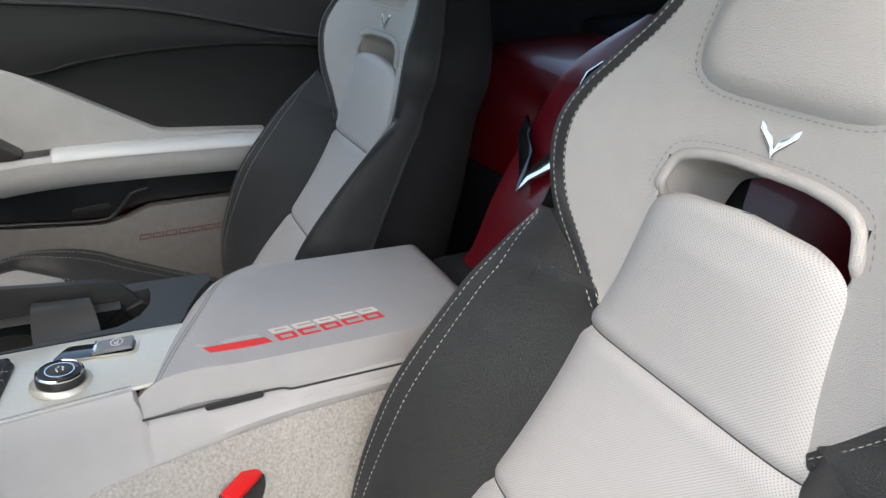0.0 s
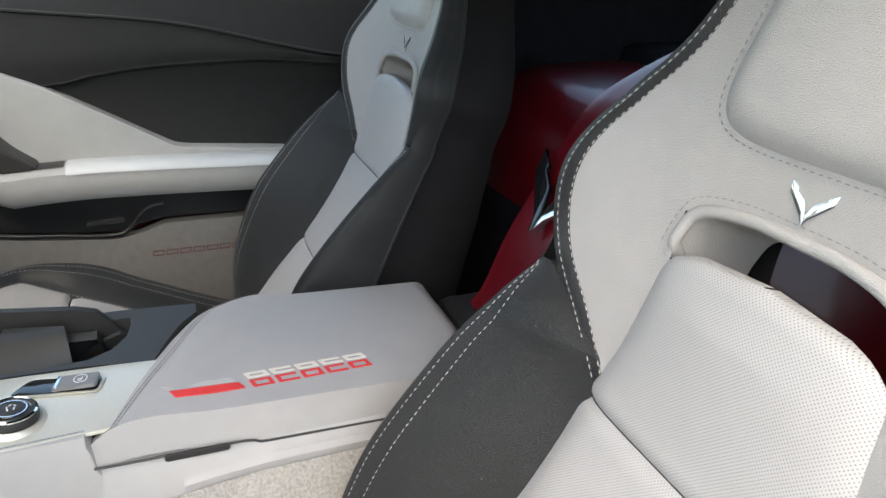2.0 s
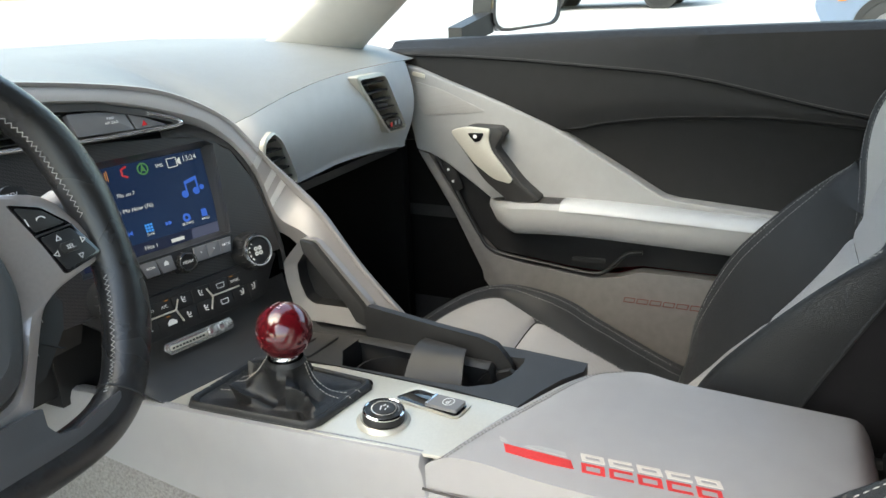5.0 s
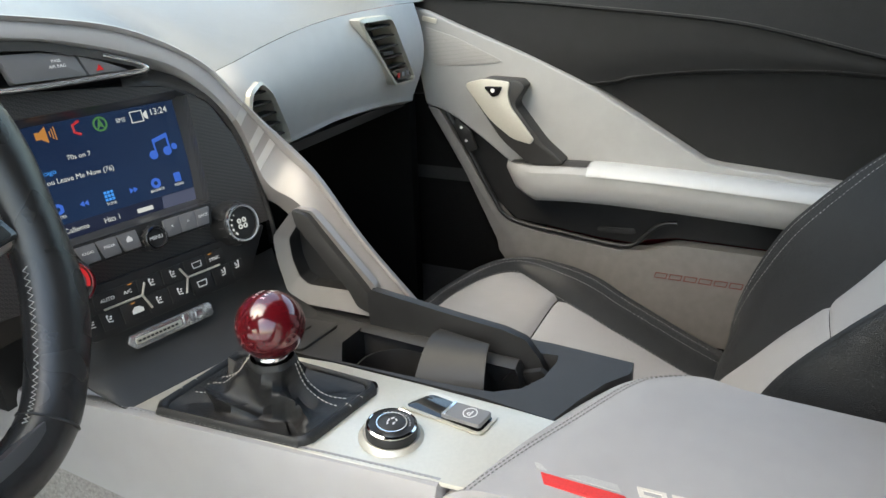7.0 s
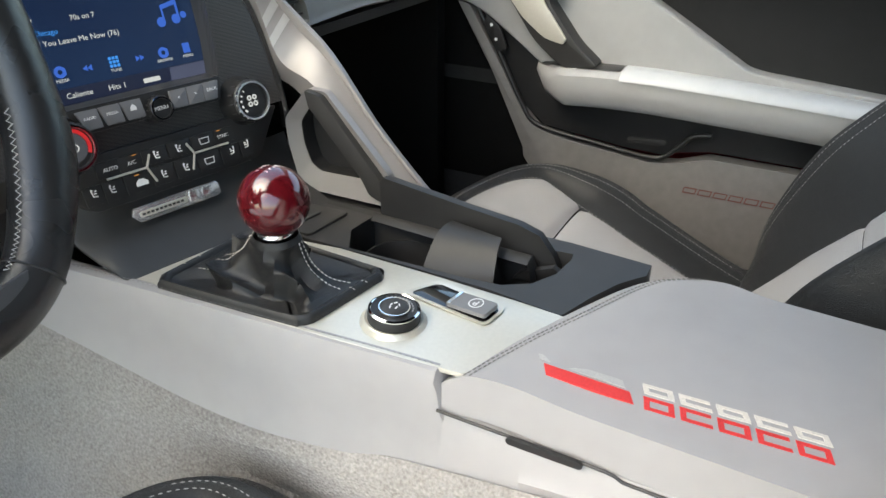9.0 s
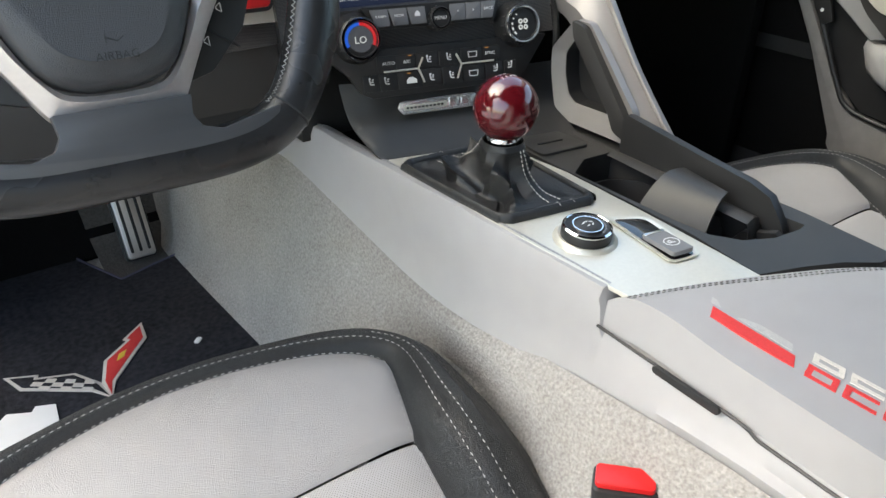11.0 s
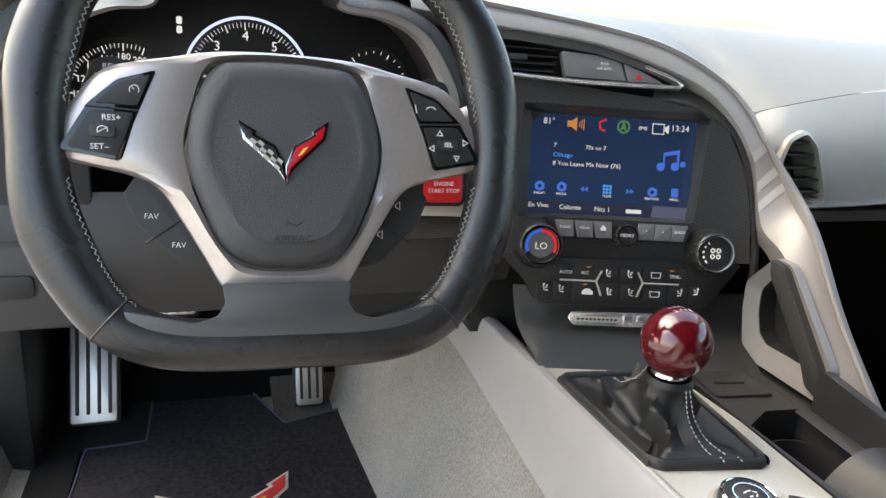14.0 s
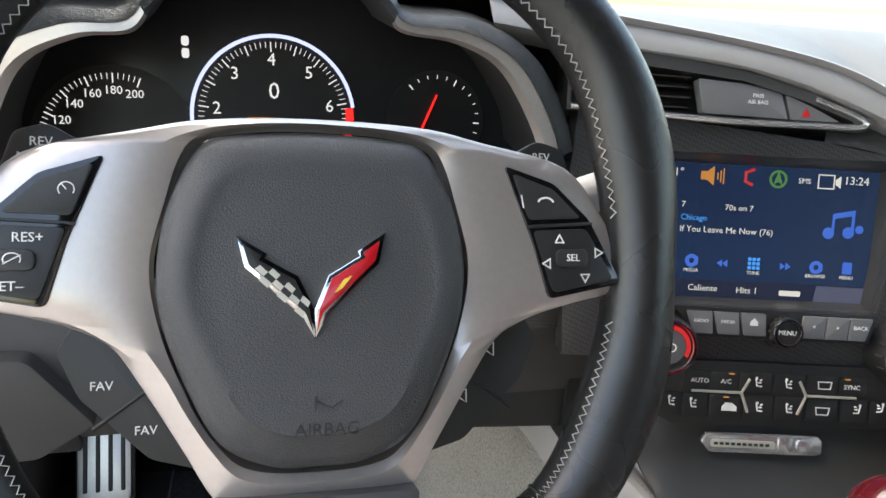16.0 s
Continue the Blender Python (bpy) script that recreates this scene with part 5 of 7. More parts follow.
STRUT = mat("satin_warm_grey_paint", (0.27, 0.252, 0.243), 0.46, metal=0.3, vary=0.04)
part("strut", sheet(rows[50:]), STRUT, dash, "satin strut from dash to console")
STRIPE = mat("pale_strut_inlay", (0.40, 0.385, 0.37), 0.4, metal=0.2)
for i0 in (50, 53, 55):
    q = []
    for r in rows[i0:i0 + 2]:
        up = (r[4] - r[1]).cross(rows[i0 + 1][4] - rows[i0][4])
        up = up.normalized() * (0.0007 if up.dot(Vector((-0.75, -0.45, 0.45))) > 0 else -0.0007)
        q.append([p + up for p in r[2:7]])
    part("strut_stripe", sheet(q), STRIPE, dash, "pale inlaid stripe of the strut")

# top pad and passenger's fascia
FT = graph((0.93, 0.790), (0.965, 0.800), (1.0, 0.812), (1.12, 0.832), (1.256, 0.843), (1.43, 0.845), (1.52, 0.842))
FB = graph((0.93, 0.740), (0.965, 0.720), (1.0, 0.700), (1.06, 0.682), (1.15, 0.683), (1.256, 0.686), (1.40, 0.678), (1.52, 0.664))


def fascia(x, t):
    """t from the top edge at 0 to the lower edge at 1."""
    zt, zb = FT(x), FB(x)
    y = 0.440 - 0.022 * math.sin(math.pi * min(1, t * 1.05)) + 0.010 * t
    k = max(0, 1 - (x - 0.955) / 0.045)
    return Vector((x, y + 0.03 * k * k, zt + (zb - zt) * t))


VENT_R = soften([(1.270, 0.830), (1.369, 0.828), (1.441, 0.724), (1.436, 0.718), (1.374, 0.721)], 0.12, 3)
VENT_S = soften([(0.992, 0.772), (1.013, 0.782), (1.032, 0.766), (1.056, 0.715), (1.060, 0.698), (1.040, 0.697), (1.000, 0.712), (0.984, 0.745)], 0.3, 4)


def inside(poly, x, y):
    c = False
    for (x0, y0), (x1, y1) in zip(poly, poly[1:] + poly[:1]):
        if (y0 > y) != (y1 > y) and x < (x1 - x0) * (y - y0) / (y1 - y0) + x0:
            c = not c
    return c


rows = [[fascia(x, t) for t in np.linspace(0, 1, 46)] + [fascia(x, 1) + Vector((0, 0.02, -0.008)), fascia(x, 1) + Vector((0, 0.08, -0.005))] for x in np.linspace(0.955, 1.497, 140)]
part("fascia", sheet(rows, keep=lambda c: not (inside(VENT_R, c.x, c.z) or inside(VENT_S, c.x, c.z)) or c.y > 0.47), FASCIA, dash, "pale grey leather passenger fascia")


def vent(poly, slats):
    c = np.mean(np.array(poly), axis=0)
    yv = 0.418
    fm = Matrix(((1, 0, 0, 0), (0, 0, -1, yv), (0, 1, 0, 0), (0, 0, 0, 1)))
    big = [((x - c[0]) * 1.10 + c[0], (z - c[1]) * 1.10 + c[1]) for x, z in poly]
    v = part("vent_bezel", ring(big, poly, 0.05, fm, 0.002), SILVER, dash, "satin bezel of an air vent")
    part("vent_back", prism([((x - c[0]) * 1.1 + c[0], (z - c[1]) * 1.1 + c[1]) for x, z in poly], 0.002, fm @ Matrix.Translation((0, 0, -0.05)), 0), BLACK, dash)
    zs = [p[1] for p in poly]
    for i in range(slats):
        z = min(zs) + (max(zs) - min(zs)) * (i + 0.7) / (slats + 0.4)
        xs = []
        for (x0, z0), (x1, z1) in zip(poly, poly[1:] + poly[:1]):
            if (z0 > z) != (z1 > z):
                xs.append(x0 + (x1 - x0) * (z - z0) / (z1 - z0))
        if len(xs) > 1:
            part("vent_slat", box(min(xs), max(xs), yv + 0.006, yv + 0.026, z - 0.0014, z + 0.0014, 0.0008), SATIN, dash)
    return v


vent(VENT_R, 6)
vent(VENT_S, 5)
part("vent_wheel", prism(soften([(1.335, 0.778), (1.372, 0.776), (1.375, 0.770), (1.338, 0.772)], 0.2), 0.006, Matrix(((1, 0, 0, 0), (0, 0, -1, 0.424), (0, 1, 0, 0), (0, 0, 0, 1))), 0.001), SATIN, dash)
part("seat_heat_switch", prism(soften([(1.360, 0.744), (1.420, 0.743), (1.433, 0.726), (1.428, 0.722), (1.382, 0.724)], 0.2), 0.006, Matrix(((1, 0, 0, 0), (0, 0, -1, 0.424), (0, 1, 0, 0), (0, 0, 0, 1))), 0.001), GLASSY, dash)
for x, z, m_ in ((1.384, 0.733, REDPLASTIC), (1.401, 0.733, DIMPRINT), (1.417, 0.733, DIMPRINT)):
    part("switch_mark", box(x - 0.004, x + 0.004, 0.4172, 0.4178, z - 0.004, z + 0.004), m_, dash)


# top surface from the arch and fascia edge back to the windscreen
def dash_top(x, t):
    front = graph((0.0, 0.50), (0.5, 0.497), (0.62, 0.478), (0.75, 0.442), (0.82, 0.420), (0.90, 0.42), (0.96, 0.462), (1.05, 0.452), (1.25, 0.440), (1.56, 0.442))(x)
    zf = graph((0.0, 0.90), (0.3, 0.922), (0.5, 0.913), (0.62, 0.899), (0.75, 0.880), (0.82, 0.858), (0.90, 0.800), (0.96, 0.797), (1.05, 0.820), (1.25, 0.8425), (1.56, 0.842))(x)
    if x > 0.957:
        lip = fascia(min(x, 1.497), 0)
        front, zf = lip.y + 0.0005, lip.z + 0.0006
    y = front + (1.16 - front) * t
    zb = 0.905 - 0.02 * abs(x - 0.785)
    e = 1 - (1 - min(1, t * 2.2)) ** 2.2
    bump = 0.012 * math.exp(-((x - 0.45) / 0.25) ** 2) * math.exp(-((t - 0.3) / 0.25) ** 2)
    return (x, y, zf + (zb - zf) * e + bump)


part("top_pad", sheet([[dash_top(x, t) for t in np.linspace(0, 1, 30)] for x in np.linspace(-0.02, 1.56, 90)]), DASHTOP, dash, "pale grey leather dash top")

# carbon stack surround with the screen's opening
co = [(-0.165, 0.165), (-0.10, 0.163), (-0.043, 0.158), (0.03, 0.151), (0.078, 0.143), (0.119, 0.120), (0.141, 0.076), (0.150, 0.030), (0.154, -0.024), (0.10, -0.026), (0.0, -0.028), (-0.10, -0.028), (-0.165, -0.028), (-0.168, 0.03), (-0.168, 0.08), (-0.168, 0.12)]
ci = [(-0.110, 0.138), (-0.085, 0.138), (-0.04, 0.138), (0.03, 0.138), (0.085, 0.139), (0.097, 0.136), (0.094, 0.10), (0.090, 0.05), (0.086, 0.018), (0.05, 0.017), (0.0, 0.016), (-0.05, 0.016), (-0.11, 0.016), (-0.111, 0.05), (-0.111, 0.08), (-0.111, 0.11)]
part("stack_surround", ring(co, ci, 0.035, SM, 0.0), CARBON, dash, "carbon-cloth surround of the screen")
cheek = [(0.03, 0.151), (0.078, 0.143), (0.119, 0.120), (0.141, 0.076), (0.150, 0.030), (0.154, -0.024), (0.150, -0.060)]
part("side_cheek", sheet([[stack(u + a * (0.3 + 0.7 * min(1, max(0, u - 0.03) / 0.09)), v + a * max(0, (v - 0.02) / 0.13), -w) for u, v in spline(cheek, 30)] for a, w in ((0.0, 0.0), (0.006, 0.002), (0.014, 0.010), (0.024, 0.026), (0.030, 0.05))]), CARBON, dash, "carbon-cloth cheek of the stack")
bo = [(x * 0.995, y) for x, y in ci]
bi = [(-0.096, 0.131), (-0.085, 0.131), (-0.04, 0.131), (0.03, 0.131), (0.085, 0.131), (0.0925, 0.131), (0.0915, 0.10), (0.090, 0.05), (0.0885, 0.0215), (0.05, 0.0215), (0.0, 0.021), (-0.05, 0.0205), (-0.096, 0.0200), (-0.096, 0.05), (-0.096, 0.08), (-0.096, 0.11)]
part("screen_bezel", ring(bo, bi, 0.02, SM @ Matrix.Translation((0, 0, -0.010)), -0.014), BEZELGREY, dash, "dark grey screen bezel")

# screen
screen = thing("touchscreen", stack(0, 0.075, -0.03), "lit blue radio touchscreen in the centre stack", "touchscreen")
SCRM = SM @ Matrix.Translation((0, 0, -0.026))
BLUE = bpy.data.materials.new("blue_screen")
BLUE.use_nodes = True
nt = BLUE.node_tree
bs = nt.nodes["Principled BSDF"]
bs.inputs["Roughness"].default_value = 0.25
bs.inputs["Base Color"].default_value = (0.01, 0.012, 0.02, 1)
nz, rampc, tcn = nt.nodes.new("ShaderNodeTexNoise"), nt.nodes.new("ShaderNodeMix"), nt.nodes.new("ShaderNodeTexCoord")
rampc.data_type = "RGBA"
nz.inputs["Scale"].default_value = 9.0
rampc.inputs["A"].default_value, rampc.inputs["B"].default_value = (0.005, 0.010, 0.036, 1), (0.009, 0.030, 0.085, 1)
nt.links.new(tcn.outputs["Object"], nz.inputs["Vector"])
nt.links.new(nz.outputs["Fac"], rampc.inputs["Factor"])
nt.links.new(rampc.outputs["Result"], bs.inputs["Emission Color"])
bs.inputs["Emission Strength"].default_value = 0.21
part("panel", prism([(-0.100, 0.014), (0.094, 0.014), (0.098, 0.135), (-0.100, 0.135)], 0.001, SCRM, 0), BLUE, screen)
WHITE_ON, BLUE_ON, CYAN_ON, ORANGE_ON, RED_ON, GREEN_ON, BAND_ON = [glow(n_, c_, s_) for n_, c_, s_ in (("lit_white", (0.7, 0.75, 0.8), 0.5), ("lit_blue", (0.03, 0.12, 0.6), 0.65), ("lit_cyan", (0.03, 0.25, 0.8), 0.7), ("lit_orange", (0.6, 0.26, 0.06), 0.45), ("lit_red", (0.6, 0.03, 0.04), 0.45), ("lit_green", (0.10, 0.35, 0.10), 0.32), ("lit_grey", (0.05, 0.06, 0.11), 0.8))]
T1 = SCRM @ Matrix.Translation((0, 0, 0.0014))


def say(body, u, v, size, m, align="CENTER", par=None, base=None):
    part("lettering", letters(body, size, (base or T1) @ Matrix.Translation((u, v, 0)), 0.0001, align), m, par or screen)


for body, u, v, size, align in (("81°", -0.083, 0.1225, 0.0095, "LEFT"), ("13:24", 0.073, 0.1225, 0.0095, "CENTER"), ("7", -0.070, 0.0965, 0.0068, "LEFT"), ("70s on 7", -0.034, 0.0955, 0.0068, "LEFT"), ("If You Leave Me Now (76)", -0.070, 0.0765, 0.0072, "LEFT"), ("En Vivo", -0.083, 0.0290, 0.0075, "CENTER"), ("Caliente", -0.047, 0.0280, 0.0075, "CENTER"), ("Hits 1", -0.010, 0.0275, 0.0075, "CENTER"), ("SMS", 0.030, 0.1205, 0.0062, "CENTER")):
    say(body, u, v, size, WHITE_ON, align)
say("Chicago", -0.070, 0.0860, 0.0068, CYAN_ON, "LEFT")
for u, v, w in ((0.026, 0.0270, 0.018),):
    part("name_bar", prism(rrect(w, 0.0045, 0.001), 0.0002, T1 @ Matrix.Translation((u, v, 0)), 0), WHITE_ON, screen)
for body, u in (("RADIO", -0.083), ("MEDIA", -0.058), ("TUNE", -0.006), ("BROWSE", 0.046), ("MENU", 0.072)):
    say(body, u, 0.0425, 0.0042, WHITE_ON)
for u, v in ((-0.083, 0.0505), (-0.058, 0.0505), (0.046, 0.050)):
    part("icon", join(lathe([(0.0022, 0), (0.0022, 0.0002), (0.0055, 0.0002), (0.0055, 0)], T1 @ Matrix.Translation((u, v, 0)), 18), prism(rrect(0.0026, 0.007, 0.0008), 0.0003, T1 @ Matrix.Translation((u + 0.004, v, 0)), 0)), BLUE_ON, screen)
part("icon", join(*[prism(rrect(0.0028, 0.0028, 0.0004), 0.0002, T1 @ Matrix.Translation((-0.006 + 0.0036 * i, 0.0505 + 0.0036 * j, 0)), 0) for i in (-1, 0, 1) for j in (-1, 0, 1)]), CYAN_ON, screen)
for u, s in ((-0.032, -1), (0.020, 1)):
    part("icon", join(*[prism([(u + s * (-0.004 + 0.0045 * i), 0.0465), (u + s * (0.0005 + 0.0045 * i), 0.0495), (u + s * (-0.004 + 0.0045 * i), 0.0525)][::s], 0.0002, T1, 0) for i in (0, 1)]), BLUE_ON, screen)
part("icon", prism(rrect(0.008, 0.010, 0.001), 0.0002, T1 @ Matrix.Translation((0.072, 0.0505, 0)), 0), BLUE_ON, screen)
# note symbol, loudspeaker, telephone, compass, camera
part("icon", join(prism([(0.056, 0.079), (0.058, 0.079), (0.058, 0.091), (0.072, 0.094), (0.072, 0.081), (0.0745, 0.081), (0.0745, 0.099), (0.056, 0.095)], 0.0003, T1, 0), lathe([(0, 0), (0.0048, 0), (0.0048, 0.0003), (0, 0.0003)], T1 @ Matrix.Translation((0.0535, 0.079, 0)), 18), lathe([(0, 0), (0.0048, 0), (0.0048, 0.0003), (0, 0.0003)], T1 @ Matrix.Translation((0.070, 0.080, 0)), 18), lathe([(0, 0), (0.0034, 0), (0.0034, 0.0003), (0, 0.0003)], T1 @ Matrix.Translation((0.079, 0.083, 0)), 18)), BLUE_ON, screen)
part("icon", join(prism([(-0.056, 0.1175), (-0.051, 0.1175), (-0.045, 0.113), (-0.045, 0.129), (-0.051, 0.1245), (-0.056, 0.1245)], 0.0003, T1, 0), *[prism(rrect(0.001, h, 0.0004), 0.0003, T1 @ Matrix.Translation((-0.042 + 0.0024 * i, 0.121, 0)), 0) for i, h in enumerate((0.006, 0.010, 0.013))]), ORANGE_ON, screen)
part("icon", tube([T1 @ Vector(p) for p in ((-0.012, 0.128, 0), (-0.019, 0.125, 0), (-0.019, 0.118, 0), (-0.013, 0.115, 0))], 0.0014, 6), RED_ON, screen)
part("icon", join(lathe([(0.0055, 0), (0.0075, 0), (0.0075, 0.0003), (0.0055, 0.0003)], T1 @ Matrix.Translation((0.008, 0.121, 0)), 20), prism([(0.004, 0.116), (0.008, 0.128), (0.012, 0.116), (0.008, 0.119)], 0.0004, T1, 0)), GREEN_ON, screen)
part("icon", join(ring([(0.041, 0.115), (0.055, 0.115), (0.055, 0.127), (0.041, 0.127)], [(0.042, 0.116), (0.054, 0.116), (0.054, 0.126), (0.042, 0.126)], 0.0002, T1), prism([(0.0555, 0.119), (0.060, 0.116), (0.060, 0.126), (0.0555, 0.123)], 0.0002, T1, 0)), WHITE_ON, screen)
part("tab_bar", prism([(-0.098, 0.0205), (0.092, 0.0205), (0.092, 0.0352), (-0.098, 0.0352)], 0.0002, SCRM @ Matrix.Translation((0, 0, 0.0010)), 0), glow("dark_blue_bar", (0.004, 0.007, 0.025), 0.9), screen)
part("tab", prism([(0.046, 0.0215), (0.088, 0.0215), (0.088, 0.0345), (0.048, 0.0345)], 0.0002, SCRM @ Matrix.Translation((0, 0, 0.0013)), 0), BAND_ON, screen)

# centre vent strip over the screen
strip = [(-0.175, 0.212), (-0.12, 0.212), (-0.035, 0.202), (0.02, 0.186), (0.058, 0.171), (0.063, 0.165), (0.058, 0.160), (-0.05, 0.160), (-0.12, 0.163), (-0.175, 0.165)]
strip_in = [(-0.172, 0.203), (-0.12, 0.202), (-0.038, 0.194), (0.014, 0.180), (0.046, 0.1685), (0.050, 0.1665), (0.046, 0.1655), (-0.05, 0.1655), (-0.12, 0.168), (-0.172, 0.170)]
part("vent_strip_frame", ring(strip, strip_in, 0.05, SM @ Matrix.Translation((0, 0, 0.004)), 0.0), BEZELGREY, dash, "dark frame of the centre vents")
part("vent_strip_edge", tube([stack(u, v, 0.0045) for u, v in spline([(0.018, 0.183), (0.046, 0.1735), (0.058, 0.1675), (0.054, 0.1632), (0.02, 0.1625), (-0.05, 0.1625), (-0.12, 0.1655), (-0.172, 0.1675)], 40)], 0.0021, 8), POLISHED, dash, "thin chrome edge of the centre vents")
part("vent_strip_back", prism(strip[::-1], 0.002, SM @ Matrix.Translation((0, 0, -0.045)), 0), BLACK, dash)
part("button_block", prism(soften([(-0.068, 0.168), (-0.001, 0.1665), (-0.008, 0.187), (-0.038, 0.1925), (-0.074, 0.1945)], 0.08), 0.012, SM @ Matrix.Translation((0, 0, -0.010)), 0.002), BUTTONGREY, dash, "dark satin airbag lamp panel")
part("button_block", prism(soften([(0.001, 0.1665), (0.040, 0.1665), (0.018, 0.177), (-0.005, 0.186)], 0.08), 0.012, SM @ Matrix.Translation((0, 0, -0.010)), 0.002), BUTTONGREY, dash, "dark hazard-lamp button")
part("hazard_mark", prism([(0.009, 0.1695), (0.016, 0.1695), (0.0125, 0.1755)], 0.0006, SM @ Matrix.Translation((0, 0, 0.002)), 0), REDPLASTIC, dash)
for i, body in enumerate(("PASS", "AIR BAG")):
    part("lettering", letters(body, 0.0042, SM @ Matrix.Translation((-0.026, 0.1835 - 0.005 * i, 0.0022))), PRINT, dash)
for i in range(4):
    part("vent_slat", prism([(-0.172, 0.172 + 0.008 * i), (-0.078, 0.1715 + 0.0078 * i), (-0.078, 0.1725 + 0.0078 * i), (-0.172, 0.1735 + 0.008 * i)], 0.02, SM @ Matrix.Translation((0, 0, -0.022)), 0), SATIN, dash)
part("vent_tab", prism(rrect(0.03, 0.006, 0.002), 0.008, SM @ Matrix.Translation((-0.125, 0.185, -0.004)), 0.001), SATIN, dash)

# radio button row, knobs
row = thing("radio_controls", stack(0, 0.0, 0.0), "black radio and climate control panel with round knobs", "control panel")
part("shelf", prism(soften([(-0.082, 0.0175), (0.080, 0.0175), (0.074, -0.006), (-0.064, -0.006)], 0.1), 0.012, SM, 0.002), BLACK, row)
for i, body in enumerate(("RADIO", "MEDIA", "")):
    u0 = -0.072 + 0.021 * i
    part("button", prism(soften([(u0, 0.0145), (u0 + 0.020, 0.0145), (u0 + 0.0215, -0.003), (u0 + 0.006 - 0.001 * i, -0.003)], 0.06), 0.004, SM @ Matrix.Translation((0, 0, 0.0105)), 0.0008), BUTTONGREY, row)
    if body:
        part("lettering", letters(body, 0.0038, SM @ Matrix.Translation((u0 + 0.0115, 0.007, 0.0147))), PRINT, row)
for i, body in enumerate(("", "", "BACK")):
    u0 = 0.020 + 0.0185 * i
    part("button", prism(soften([(u0, 0.0145), (u0 + 0.0178, 0.0145), (u0 + 0.0168 - 0.004 * (i == 2), -0.003), (u0 - 0.001, -0.003)], 0.06), 0.004, SM @ Matrix.Translation((0, 0, 0.0105)), 0.0008), BUTTONGREY, row)
    part("lettering", letters(body or "»" if i else "«", 0.0046, SM @ Matrix.Translation((u0 + 0.0085, 0.007, 0.0147))), PRINT, row)
part("home_mark", prism([(-0.022, 0.005), (-0.016, 0.005), (-0.016, 0.008), (-0.019, 0.011), (-0.022, 0.008)], 0.0003, SM @ Matrix.Translation((0, 0, 0.0146)), 0), PRINT, row)


def knob(u, v, r, h, lab, ringed=None):
    m = SM @ Matrix.Translation((u, v, 0.0))
    k_ = part("knob", lathe([(r * 1.25, -0.012), (r * 1.22, 0.004), (r * 1.05, h * 0.5), (r * 1.02, h * 0.92), (r * 0.94, h), (r * 0.80, h), (r * 0.78, h - 0.002), (0, h - 0.002)], m, 48), BLACK, row, lab)
    part("knob_ring", lathe([(r * 0.80, h - 0.001), (r * 0.84, h + 0.0012), (r * 0.93, h + 0.0012), (r * 0.97, h - 0.001)], m, 48), CHROME, k_)
    for j in range(14):
        a = 2 * math.pi * j / 14
        part("knob_rib", prism([(-0.0008, -0.0008), (0.0008, -0.0008), (0.0008, 0.001), (-0.0008, 0.001)], h * 0.4, m @ pose(r * 1.03 * math.cos(a), r * 1.03 * math.sin(a), h * 0.48, 0, 0, math.degrees(a) - 90), 0), SATIN, k_)
    return k_, m @ Matrix.Translation((0, 0, h - 0.0018))


kt, mt_ = knob(-0.087, -0.0135, 0.0225, 0.024, "black temperature knob with a lit dial")
DIALW = glow("dial_white", (0.35, 0.38, 0.42), 0.55)
part("dial_face", lathe([(0, 0), (0.0135, 0), (0.0135, 0.0004), (0, 0.0004)], mt_, 36), glow("dial_grey", (0.05, 0.055, 0.07), 0.6), kt)


def arc(r0, r1, a0, a1, m, material, parent, name="dial_arc"):
    rows = [[(r * math.cos(a), r * math.sin(a), 0.0006) for a in np.linspace(a0, a1, 20)] for r in (r0, r1)]
    bm = sheet(rows)
    bm.transform(m)
    part(name, bm, material, parent)


arc(0.0138, 0.0172, math.pi * 0.5, math.pi * 1.15, mt_, glow("dial_blue", (0.01, 0.12, 0.8), 0.5), kt)
arc(0.0138, 0.0172, -math.pi * 0.15, math.pi * 0.5, mt_, glow("dial_red", (0.8, 0.02, 0.03), 0.4), kt)
part("lettering", letters("LO", 0.0105, mt_ @ Matrix.Translation((0, -0.001, 0.0006))), WHITE_ON, kt)
kf, mf_ = knob(0.1035, -0.0135, 0.0215, 0.024, "black fan knob with a lit ring")
part("fan_mark", join(*[lathe([(0.0012, 0), (0.0028, 0), (0.0028, 0.0003), (0.0012, 0.0003)], mf_ @ Matrix.Translation((0.0032 * sx, 0.0032 * sy, 0.0004)), 14) for sx in (-1, 1) for sy in (-1, 1)]), WHITE_ON, kf)
for j in range(5):
    a = 2.2 + 0.42 * j
    part("fan_step", prism(rrect(0.0022, 0.0012 + 0.0006 * j, 0.0004), 0.0003, mf_ @ pose(0.0135 * math.cos(a), 0.0135 * math.sin(a), 0.0004, 0, 0, math.degrees(a)), 0), WHITE_ON, kf)
km, mm_ = knob(0.0065, 0.001, 0.0118, 0.019, "black menu knob")
part("lettering", letters("MENU", 0.0052, mm_ @ Matrix.Translation((0, 0, 0.0004))), PRINT, km)

